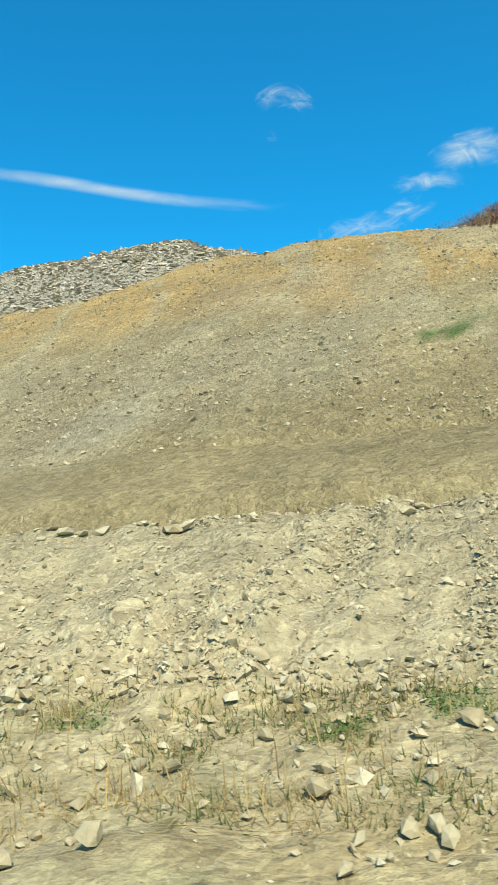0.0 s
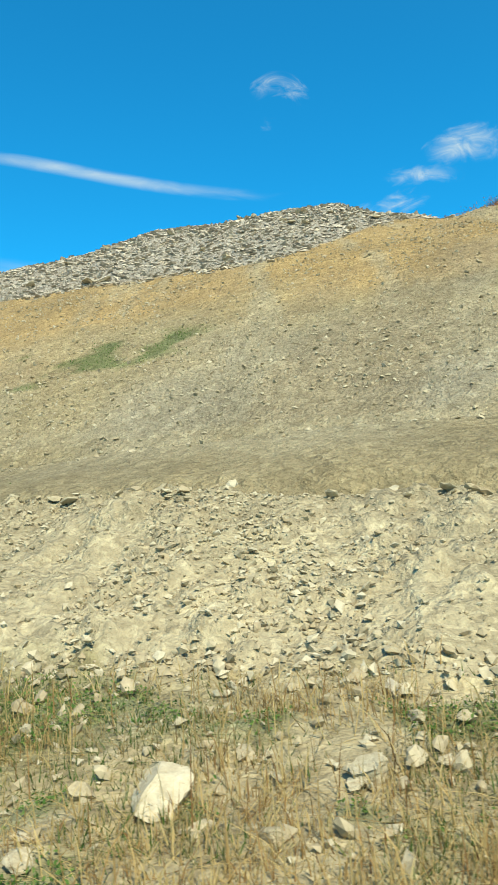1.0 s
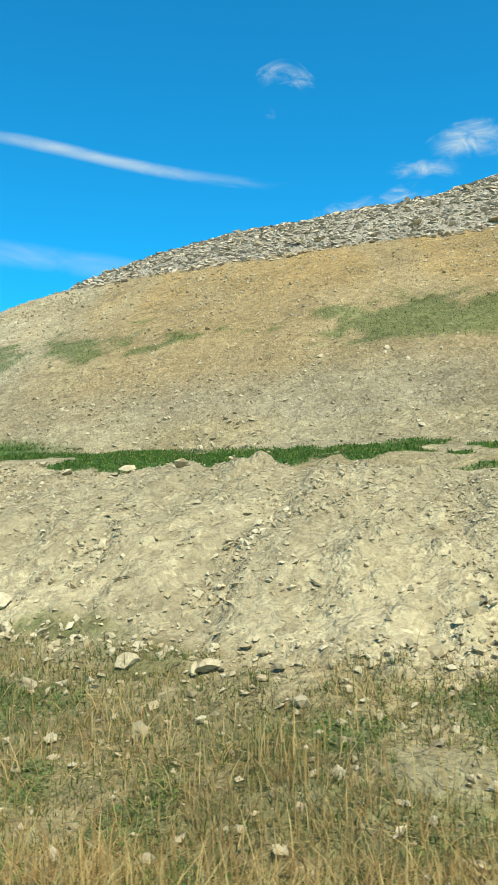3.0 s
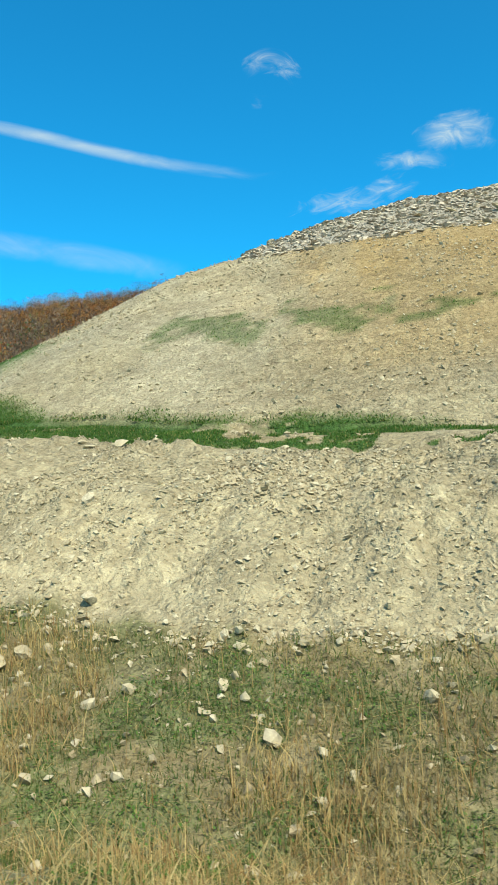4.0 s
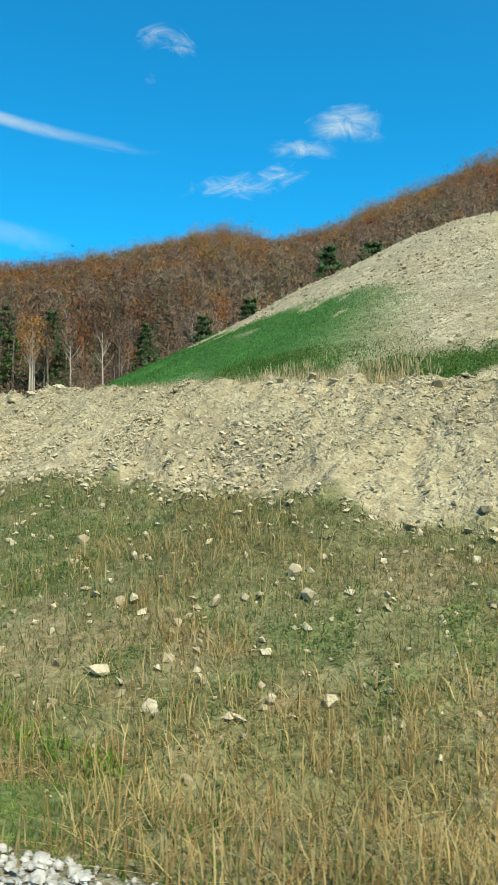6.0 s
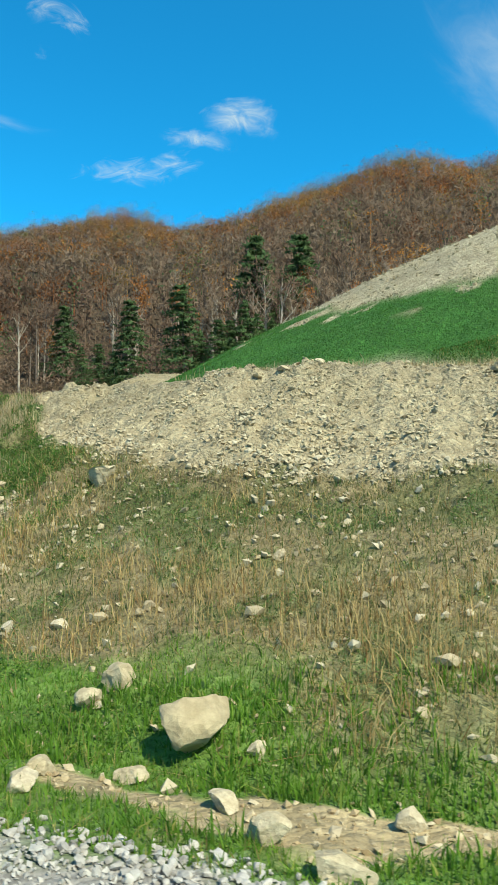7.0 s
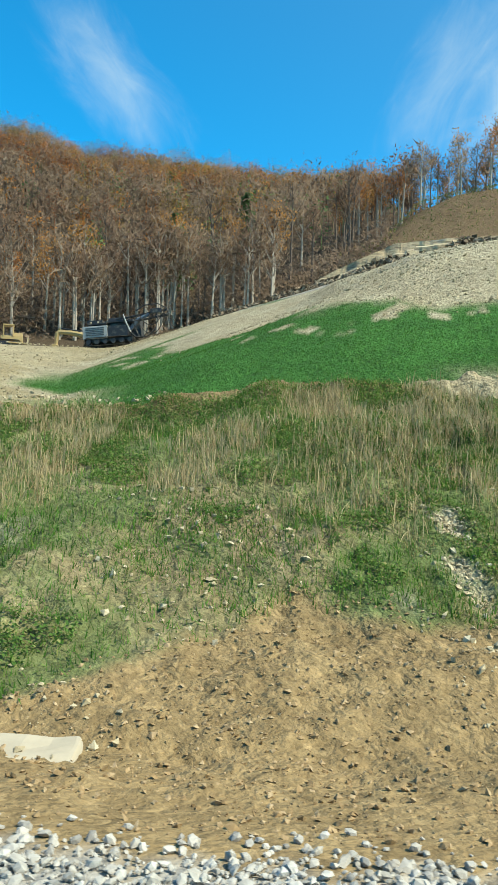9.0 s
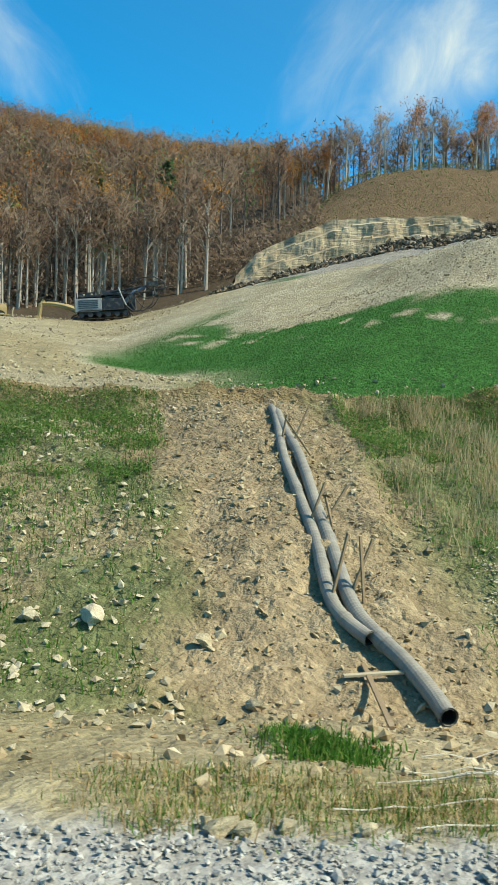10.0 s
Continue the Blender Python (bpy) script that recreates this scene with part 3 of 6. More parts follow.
    me.materials.append(ground_material())
    me.shade_smooth()
    return tagged(new("ground", me), "bare tan earth, weedy bank and grassed fill beside the road", "ground", kind="structure")


build_ground()


# ---------- loose material: stones, blades ----------
rng = np.random.default_rng(7)


def raw_mesh(name, co, faces_tri, mat, label, category, kind="stuff", smooth=False, tone=None, normals=None):
    """One mesh object from arrays of corners and triangles."""
    me = bpy.data.meshes.new(name)
    me.vertices.add(len(co))
    me.vertices.foreach_set("co", np.ascontiguousarray(co, dtype=np.float32).ravel())
    me.loops.add(faces_tri.size)
    me.polygons.add(len(faces_tri))
    me.loops.foreach_set("vertex_index", np.ascontiguousarray(faces_tri, dtype=np.int32).ravel())
    me.polygons.foreach_set("loop_start", np.arange(0, faces_tri.size, 3, dtype=np.int32))
    me.update()
    if tone is not None:
        at = me.attributes.new("tone", "FLOAT", "POINT")
        at.data.foreach_set("value", np.broadcast_to(np.asarray(tone, dtype=np.float32), len(co)).copy())
    me.materials.append(mat)
    me.shade_smooth() if smooth or normals is not None else me.shade_flat()
    if normals is not None:
        me.normals_split_custom_set_from_vertices(np.ascontiguousarray(normals, dtype=np.float32))
    return tagged(new(name, me), label, category, kind=kind)


def rock_shape(seed, level=1, cuts=9):
    """A broken stone about 1 across: a ball cut flat by chance planes."""
    bm = bmesh.new()
    bmesh.ops.create_icosphere(bm, subdivisions=level, radius=0.5)
    v = np.array([q.co for q in bm.verts])
    f = np.array([[q.index for q in p.verts] for p in bm.faces])
    bm.free()
    r = np.random.default_rng(seed)
    for _ in range(cuts):
        n = r.normal(size=3)
        n /= np.linalg.norm(n)
        h = r.uniform(0.2, 0.4)
        over = np.maximum(v @ n - h, 0)
        v = v - over[:, None] * n
    v *= r.uniform(0.85, 1.15, 3)
    if level > 1:
        v = v + np.array([noise.noise_vector(Vector(q) * 5 + Vector((seed, 0, 0))) for q in v]) * 0.03 + np.array([noise.noise_vector(Vector(q) * 14 + Vector((0, seed, 0))) for q in v]) * 0.012
    return v / np.abs(v).max() * 0.5, f


def turns(n, r, tilt=1.0):
    """n chance rotations; tilt below 1 keeps the flat side down."""
    a, b, c = r.uniform(0, 2 * np.pi, n), r.normal(0, 0.5 * tilt, n), r.normal(0, 0.5 * tilt, n)
    ca, sa, cb, sb, cc, sc = np.cos(a), np.sin(a), np.cos(b), np.sin(b), np.cos(c), np.sin(c)
    m = np.empty((n, 3, 3))
    m[:, 0] = np.c_[ca * cb, ca * sb * sc - sa * cc, ca * sb * cc + sa * sc]
    m[:, 1] = np.c_[sa * cb, sa * sb * sc + ca * cc, sa * sb * cc - ca * sc]
    m[:, 2] = np.c_[-sb, cb * sc, cb * cc]
    return m


SMALL = [rock_shape(100 + k, 1, 7) for k in range(6)]


def ico(seed):
    """The cheapest stone: twenty faces, pushed about."""
    t = (1 + 5 ** 0.5) / 2
    v = np.array([(-1, t, 0), (1, t, 0), (-1, -t, 0), (1, -t, 0), (0, -1, t), (0, 1, t), (0, -1, -t), (0, 1, -t), (t, 0, -1), (t, 0, 1), (-t, 0, -1), (-t, 0, 1)], float)
    f = []
    for i in range(12):
        for j in range(i + 1, 12):
            for k in range(j + 1, 12):
                if max(np.linalg.norm(v[i] - v[j]), np.linalg.norm(v[j] - v[k]), np.linalg.norm(v[i] - v[k])) < 2.1:
                    up = np.cross(v[j] - v[i], v[k] - v[i]) @ (v[i] + v[j] + v[k])
                    f.append((i, j, k) if up > 0 else (i, k, j))
    r = np.random.default_rng(seed)
    v = v / np.linalg.norm(v[0]) * 0.5
    v *= r.uniform(0.7, 1.15, (12, 1))
    for _ in range(4):
        n = r.normal(size=3)
        n /= np.linalg.norm(n)
        v = v - np.maximum(v @ n - 0.3, 0)[:, None] * n
    return v, np.array(f)


PEBBLE = [ico(k) for k in range(8)]


def chip(seed):
    """An angular chip with eight faces."""
    r = np.random.default_rng(seed)
    v = np.array([(1, 0, 0), (-1, 0, 0), (0, 1, 0), (0, -1, 0), (0, 0, 1), (0, 0, -1)], float) * 0.55 * r.uniform(0.65, 1.1, (6, 1)) + r.normal(0, 0.09, (6, 3))
    f = np.array([(0, 2, 4), (2, 1, 4), (1, 3, 4), (3, 0, 4), (2, 0, 5), (1, 2, 5), (3, 1, 5), (0, 3, 5)])
    return v, f


CHIP = [chip(k) for k in range(10)]


def stones(name, x, y, size, mat, label, category="stones", flat=0.6, sink=0.15, lift=0.0, z=None, shapes=None, tilt=1.0):
    """Many loose stones in one mesh, resting on the ground at x, y."""
    n = len(x)
    shapes = shapes or PEBBLE
    if z is None:
        z = ground_at(x, y)
    m = turns(n, rng, tilt)
    sc = size[:, None] * np.c_[rng.uniform(0.8, 1.3, n), rng.uniform(0.7, 1.1, n), rng.uniform(flat * 0.7, flat * 1.3, n)]
    which = rng.integers(0, len(shapes), n)
    cos, fas, at = [], [], 0
    for k, (v, f) in enumerate(shapes):
        i = np.nonzero(which == k)[0]
        if not len(i):
            continue
        p = np.einsum("nij,nvj->nvi", m[i], v[None] * sc[i][:, None, :])
        p += np.c_[x[i], y[i], z[i] + lift + size[i] * flat * (0.5 - sink)][:, None, :]
        cos.append(p.reshape(-1, 3))
        fas.append((f[None] + (np.arange(len(i)) * len(v))[:, None, None]).reshape(-1, 3) + at)
        at += len(i) * len(v)
    return raw_mesh(name, np.vstack(cos), np.vstack(fas), mat, label, category)


def stone_material(name, a, b, c, rough=0.9, by_object=False):
    m, nt, p = material(name)
    p.inputs["Roughness"].default_value = rough
    p.inputs["Specular IOR Level"].default_value = 0.25
    if by_object:
        src = nt.nodes.new("ShaderNodeObjectInfo").outputs["Random"]
    else:
        src = nt.nodes.new("ShaderNodeNewGeometry").outputs["Random Per Island"]
    base = ramp(nt, src, [(0.0, a), (0.5, b), (1.0, c)])
    grain, blot = tex(nt, 9, 6, 0.7), tex(nt, 2.2, 4)
    base = mix(nt, 0.75, base, ramp(nt, grain, [(0.3, (0.68, 0.67, 0.66)), (0.7, (1.2, 1.2, 1.2))]), "MULTIPLY")
    base = mix(nt, 0.5, base, ramp(nt, blot, [(0.35, (0.78, 0.72, 0.62)), (0.65, (1.1, 1.1, 1.1))]), "MULTIPLY")
    nt.links.new(base, p.inputs["Base Color"])
    bump(nt, p, grain, 0.5, 0.03)
    return m


M_PALE = stone_material("pale_stone", (0.33, 0.275, 0.18), (0.40, 0.35, 0.24), (0.47, 0.425, 0.315))
M_BOULDER = stone_material("sandstone", (0.35, 0.295, 0.19), (0.43, 0.375, 0.26), (0.49, 0.44, 0.33), by_object=True)
M_GREY = stone_material("grey_rubble", (0.36, 0.325, 0.27), (0.44, 0.40, 0.335), (0.51, 0.45, 0.35))
M_GRAVEL = stone_material("gravel", (0.29, 0.285, 0.27), (0.36, 0.355, 0.335), (0.44, 0.435, 0.41))
M_BLUE = stone_material("blue_gravel", (0.25, 0.265, 0.275), (0.31, 0.325, 0.335), (0.39, 0.40, 0.40))
M_CLOD = stone_material("clay_clods", (0.21, 0.145, 0.075), (0.30, 0.215, 0.12), (0.37, 0.285, 0.18))

M_CHUTE = stone_material("chute_stone", (0.29, 0.22, 0.13), (0.38, 0.31, 0.19), (0.48, 0.42, 0.30))
M_SPOIL = stone_material("spoil", (0.10, 0.075, 0.05), (0.18, 0.14, 0.10), (0.34, 0.29, 0.22))


def sizes(n, small, large, k=3.0):
    return small + (large - small) * rng.uniform(0, 1, n) ** k


# rubble of the cut slope, thick in its gullies and at its foot
n = 120000
s, u = rng.uniform(-8, 86, n), rng.uniform(-0.12, 1.02, n)
td, cd = np.interp(s, STATION, TOE_D), np.interp(s, STATION, CREST_D)
d = td + (cd - td) * u
x, y = to_xy(s, d)
keep = rng.uniform(0, 1, n) < 0.10 + 0.8 * sstep(0.04, 0.25, fbm(s + 0.15 * d, d * 0.4, 1.5, 4, 91)) + 0.45 * (1 - sstep(0.0, 0.12, u))
keep &= ~((s > 31) & (s < 57) & (np.abs(d - td - 0.35) < 0.35) & (rng.uniform(0, 1, n) < 0.85))
x, y, u = x[keep], y[keep], u[keep]
inside_cut = to_sd(x, y)
keep = inside_cut[1] > cut_foot(inside_cut[0]) - 0.3
x, y, u = x[keep], y[keep], u[keep]
stones("slope_rubble", x, y, sizes(len(x), 0.03, 0.15, 4.0) * (1.15 - 0.35 * u), M_PALE, "pale broken stones strewn over the bare cut slope", sink=0.1, shapes=CHIP + PEBBLE[:2])
n = 110000
s, u = rng.uniform(-8, 88, n), rng.uniform(-0.1, 1.0, n)
td, cd = np.interp(s, STATION, TOE_D), np.interp(s, STATION, CREST_D)
d = td + (cd - td) * u
keep = rng.uniform(0, 1, n) < 0.12 + 0.88 * sstep(-0.1, 0.3, fbm(s, d * 0.5, 2.2, 4, 93))
keep &= d > cut_foot(s) - 0.2
x, y = to_xy(s[keep], d[keep])
stones("slope_chips", x, y, sizes(len(x), 0.025, 0.1, 2.5), M_PALE, "small angular stone chips covering the cut slope", sink=0.25, shapes=CHIP)

# slabs and lumps along the lip of the cut
n = 1000
s = rng.uniform(-6, 78, n)
d = np.interp(s, STATION, CREST_D) + 0.35 * vnoise(s, s * 0, 3.1, 2) + rng.normal(-0.12, 0.24, n)
keep = rng.uniform(0, 1, n) < np.interp(s, [20, 34], [0.95, 0.35]) * sstep(-0.25, 0.1, fbm(s, s * 0, 1.6, 3, 181))
x, y = to_xy(s[keep], d[keep])
stones("lip_stones", x, y, sizes(keep.sum(), 0.06, 0.42, 3.5), M_PALE, "flat tan slabs and lumps along the lip of the cut", flat=0.42, sink=0.1, tilt=0.5, shapes=SMALL)

# stones among the weeds
n = 12000
s, u = rng.uniform(-8, 88, n), rng.uniform(0, 1, n) ** 0.7
dd, td = np.interp(s, STATION, DITCH_D), np.interp(s, STATION, TOE_D)
x, y = to_xy(s, dd - 0.8 + (td - dd + 1.0) * u)
stones("weed_stones", x, y, sizes(n, 0.025, 0.16, 4.5), M_PALE, "small pale stones lying among weeds on the bank", shapes=CHIP)

# stones of the big fill
n = 110000
x, y = rng.uniform(-74, 14, n), rng.uniform(17, 52, n)
z, k = ground_height(x, y)
keep = (k["inside"] > -2) & (z < rubble_base(x) - 0.1) & (z < 19.5) & (green_patches(x, y, k) < 0.35) & (rng.uniform(0, 1, n) < 0.35 + 0.6 * sstep(0, 0.3, fbm(x, y, 5, 3, 96)))
stones("fill_stones", x[keep], y[keep], sizes(keep.sum(), 0.035, 0.19, 3.6), M_PALE, "tan stones scattered over the bare earth fill", z=z[keep], shapes=CHIP, sink=0.25)

# broken rock along the crest of the fill
n = 60000
x, y = rng.uniform(-49, -6.5, n), rng.uniform(32, 46, n)
z, k = ground_height(x, y)
keep = z > rubble_base(x) - 0.25 + 0.3 * vnoise(x, y, 1.2, 9)
keep &= rng.uniform(0, 1, n) < 0.8
x, y, z = x[keep], y[keep], z[keep]
stones("crest_rubble", x, y, sizes(len(x), 0.07, 0.42, 5.0), M_GREY, "grey and brown broken rock heaped along the fill's crest", flat=0.36, shapes=CHIP + PEBBLE[:2], z=z, sink=0.25, tilt=0.6)

# dark spoil along the far shoulder of the fill
n = 6000
y = rng.uniform(49, 75, n)
off = rng.normal(0, 0.8, n)
x = np.interp(y, BACK_Y, BACK_X) + 0.8 + off + 0.5 * vnoise(y, y * 0, 3, 12)
z = ground_at(x, y)
stones("spoil_row", x, y, sizes(n, 0.1, 0.6, 3), M_SPOIL, "dark brown spoil and rocks along the fill's shoulder", z=z + rng.uniform(0, 1.0, n) * np.exp(-(off / 0.7) ** 2) * (0.6 + 0.5 * vnoise(y, y * 0, 2.2, 13)), sink=0.1, shapes=CHIP)

# gravel shoulder of the road
n = 40000
s, d = rng.uniform(52, 108, n), rng.uniform(2.8, 3.95, n)
edge = np.interp(s, STATION, EDGE_D) + 0.25 * fbm(s, s * 0, 1.5, 3, 41)
keep = (d < edge + 0.3 * rng.uniform(0, 1, n) ** 4) & (rng.uniform(0, 1, n) < sstep(52, 60, s))
x, y = to_xy(s[keep], d[keep])
stones("road_gravel", x, y, sizes(keep.sum(), 0.02, 0.05, 1.8), M_GRAVEL, "pale grey crushed stone on the road shoulder", "gravel", flat=0.7, shapes=CHIP)

# heaps of blue-grey crushed stone in the ditch
for cs, cd_, rs, rd in HEAPS:
    count = int(4200 * rs * rd)
    a, q = rng.uniform(0, 2 * np.pi, count), np.sqrt(rng.uniform(0, 1, count))
    x, y = to_xy(cs + rs * q * np.cos(a) * (1 + 0.2 * np.sin(3 * a)), cd_ + rd * q * np.sin(a))
    stones("gravel_heap", x, y, sizes(count, 0.03, 0.09, 2.0), M_BLUE, "blue-grey crushed stone heaped in the roadside ditch", "gravel heap", flat=0.5, tilt=0.6, shapes=CHIP,
           z=ground_at(x, y) + 0.16 * np.clip(1 - q * q, 0, 1) * rng.uniform(0.6, 1, count))

# clods and stones of the clay scoop, the chute and the berm above
n = 60000
s, d = rng.uniform(85.5, 108, n), rng.uniform(4.2, 19.5, n)
w = np.maximum.reduce([np.exp(-(((s - 90.5) / 4.2) ** 4)) * (d < scoop_head(s) + 0.2), np.exp(-(((s - 99.2 - 0.12 * (d - 10)) / 1.9) ** 4)), (s > 90) * (d < 6.8) * 0.35, (np.abs(d - np.interp(s, STATION, CREST_D) - 0.5) < 1.1) * 1.0])
keep = rng.uniform(0, 1, n) < w * 0.7
x, y = to_xy(s[keep], d[keep])
half = (rng.uniform(0, 1, len(x)) < 0.55) | (s[keep] < 95)
stones("clay_clods", x[half], y[half], sizes(half.sum(), 0.018, 0.085, 3.5), M_CLOD, "brown clay clods on freshly dug earth", "clods", shapes=CHIP, sink=0.25)
stones("chute_stones", x[~half], y[~half], sizes((~half).sum(), 0.02, 0.15, 5), M_CHUTE, "tan stones on the bare earth chute and berm", shapes=CHIP, sink=0.2)

# pale stones where the last bank is thinly grown
n = 20000
s, d = rng.uniform(76, 110, n), rng.uniform(6, 16.5, n)
s = np.where(rng.uniform(0, 1, n) < 0.2, rng.uniform(100.3, 107, n), s)
keep = (fbm(s, d, 3, 3, 44) > 0.08) | (gullies(s, d) > 0.4) | ((s > 101) & (d < 12))
x, y = to_xy(s[keep], d[keep])
stones("bank_stones", x, y, sizes(keep.sum(), 0.02, 0.14, 5.5), M_PALE, "pale stones showing through thin grass on the bank", shapes=CHIP)
s, d = rng.uniform(78.5, 88.5, 90000), rng.uniform(7.6, 12.6, 90000)
keep = rng.uniform(0, 1, len(s)) < 0.75 * gullies(s, d)
x, y = to_xy(s[keep], d[keep])
stones("gully_stones", x, y, sizes(keep.sum(), 0.02, 0.12, 4.0), M_PALE, "pale stone chips washed out along the gullies", shapes=CHIP, sink=0.2)
n = 2600
s, d = rng.normal(83.4, 0.7, n), rng.normal(5.5, 0.4, n)
x, y = to_xy(s, d)
stones("ditch_rubble", x, y, sizes(n, 0.025, 0.12, 3.0), M_CHUTE, "tan rubble spread in the ditch between gravel heaps", shapes=CHIP + PEBBLE[:2], sink=0.15)
n = 9000
b_, r_ = rng.uniform(8, 40, n), rng.uniform(20, 75, n)
x, y = FAR_C[0] + r_ * np.sin(np.radians(b_)), FAR_C[1] + r_ * np.cos(np.radians(b_))
z, k = ground_height(x, y)
keep = (k["inside"] < 0.5) & (k["d"] > k["cd"] + 0.5)
stones("pad_stones", x[keep], y[keep], sizes(keep.sum(), 0.04, 0.25, 5), M_PALE, "tan stones strewn over the bare pad", z=z[keep], shapes=CHIP)


# ---------- grass and weeds ----------
def blade_material(name, stops, trans=0.25, by_tone=False):
    m, nt, p = material(name)
    p.inputs["Roughness"].default_value = 0.7
    p.inputs["Specular IOR Level"].default_value = 0.15
    src = nt.nodes.new("ShaderNodeNewGeometry").outputs["Random Per Island"]
    if by_tone:
        at = nt.nodes.new("ShaderNodeAttribute")
        at.attribute_name = "tone"
        ma = nt.nodes.new("ShaderNodeMath")
        ma.operation, ma.inputs[1].default_value = "MULTIPLY_ADD", 0.13
        nt.links.new(src, ma.inputs[0])
        nt.links.new(at.outputs["Fac"], ma.inputs[2])
        src = ma.outputs[0]
    c = ramp(nt, src, stops)
    c = mix(nt, 0.6, c, ramp(nt, tex(nt, 0.6, 3), [(0.3, (0.7, 0.72, 0.7)), (0.7, (1.25, 1.2, 1.1))]), "MULTIPLY")
    nt.links.new(c, p.inputs["Base Color"])
    tr = nt.nodes.new("ShaderNodeBsdfTranslucent")
    nt.links.new(c, tr.inputs[0])
    mx = nt.nodes.new("ShaderNodeMixShader")
    mx.inputs[0].default_value = trans
    nt.links.new(p.outputs[0], mx.inputs[1])
    nt.links.new(tr.outputs[0], mx.inputs[2])
    nt.links.new(mx.outputs[0], nt.nodes["Material Output"].inputs[0])
    return m


M_DRY = blade_material("dry_stalks", [(0.0, (0.22, 0.12, 0.05)), (0.3, (0.36, 0.25, 0.11)), (0.75, (0.52, 0.40, 0.19)), (1.0, (0.40, 0.34, 0.18))], 0.35)
M_GRASS = blade_material("green_grass", [(0.0, (0.04, 0.115, 0.02)), (0.5, (0.075, 0.20, 0.03)), (0.85, (0.12, 0.26, 0.045)), (1.0, (0.27, 0.27, 0.09))], 0.45)
M_LUSH = blade_material("sown_grass", [(0.0, (0.04, 0.13, 0.025)), (0.6, (0.06, 0.18, 0.035)), (1.0, (0.11, 0.22, 0.05))], 0.45)
M_VERGE = blade_material("verge_grass", [(0.0, (0.06, 0.15, 0.02)), (0.5, (0.115, 0.25, 0.03)), (0.85, (0.17, 0.30, 0.05)), (1.0, (0.30, 0.30, 0.09))], 0.45)
M_STALK = blade_material("tan_stalks", [(0.0, (0.30, 0.22, 0.12)), (0.5, (0.46, 0.37, 0.22)), (1.0, (0.56, 0.47, 0.30))], 0.4)
M_OLIVE = blade_material("olive_grass", [(0.0, (0.04, 0.10, 0.02)), (0.5, (0.07, 0.16, 0.03)), (0.8, (0.12, 0.20, 0.05)), (1.0, (0.30, 0.26, 0.11))], 0.45)
M_DULL = blade_material("mixed_weeds", [(0.0, (0.05, 0.11, 0.025)), (0.4, (0.09, 0.14, 0.04)), (0.6, (0.15, 0.155, 0.06)), (0.8, (0.27, 0.21, 0.095)), (1.0, (0.44, 0.35, 0.17))], 0.35)


def blades(name, x, y, h, w, mat, label, bend=0.5, category="grass", z=None, simple=False):
    """Bent, tapering blades rooted at x, y: one mesh."""
    n = len(x)
    if z is None:
        z = ground_at(x, y)
    a, f = rng.uniform(0, 2 * np.pi, n), rng.uniform(0, 2 * np.pi, n)
    lean = np.abs(rng.normal(0, bend, n)) * h
    lx, ly = np.cos(a) * lean, np.sin(a) * lean
    sx, sy = np.cos(f) * w / 2, np.sin(f) * w / 2
    hz = np.sqrt(np.maximum(h * h - lean * lean * 0.8, (0.25 * h) ** 2))
    o = np.zeros(n)
    base = np.c_[x, y, z - 0.02]
    side = np.c_[sx, sy, o]
    if simple:
        co = np.stack([base - side, base + side, base + np.c_[lx, ly, hz]], 1).reshape(-1, 3)
        return raw_mesh(name, co, np.arange(3 * n).reshape(-1, 3), mat, label, category)
    mid = base + np.c_[lx * 0.35, ly * 0.35, hz * 0.6]
    tip = base + np.c_[lx, ly, hz]
    co = np.stack([base - side, base + side, mid + side * 0.8, mid - side * 0.8, tip], 1).reshape(-1, 3)
    i = np.arange(n)[:, None, None] * 5
    tri = (np.array([[0, 1, 2], [0, 2, 3], [3, 2, 4]])[None] + i).reshape(-1, 3)
    return raw_mesh(name, co, tri, mat, label, category)


def clumped(n, spread, s0, s1, dfun, per, seed, accept=None):
    """Roots gathered in clumps: s, d arrays."""
    m = n // per
    cs, cu = rng.uniform(s0, s1, m), rng.uniform(0, 1, m)
    cd_ = dfun(cs, cu)
    keep = fbm(cs, cd_, 4.0, 3, seed) > -0.12 if accept is None else accept(cs, cd_)
    cs, cd_ = np.repeat(cs[keep], per), np.repeat(cd_[keep], per)
    return cs + rng.normal(0, spread, len(cs)), cd_ + rng.normal(0, spread, len(cs))


weed = lambda s, u: np.interp(s, STATION, EDGE_D) + 0.2 + (np.minimum(cut_foot(s), np.interp(s, STATION, CREST_D)) - 0.3 - np.interp(s, STATION, EDGE_D)) * u


free = lambda a, b: (bare(a, b) < 0.3) & ((a > 3) | (b > 5.0)) & (gullies(a, b) < 0.3)
s, d = clumped(190000, 0.11, -8, 84, weed, 22, 51, lambda a, b: (straw_field(a, b) > 0.09) & free(a, b) & ((a < 74) | (b > 5.6)) & (lawn(a, b) < 0.2) & (b < cut_foot(a) - 0.5) & (b < np.interp(a, [-8, 56, 66, 84], [20, 20, 12, 9.5])))
x, y = to_xy(s, d)
tall = 0.6 + 0.5 * vnoise(s, d, 0.8, 53)
blades("dry_weeds", x, y, (0.10 + (0.26 + 0.14 * sstep(30, 40, s)) * rng.uniform(0, 1, len(x)) ** 1.2) * tall, rng.uniform(0.006, 0.013, len(x)), M_DRY, "tall dry straw-coloured weeds on the roadside bank", 0.7, "weeds")
n = 540000
s, u = np.where(rng.uniform(0, 1, n) < 0.15, rng.uniform(-8, 20, n), rng.uniform(20, 88, n)), rng.uniform(0, 1, n)
d = weed(s, u)
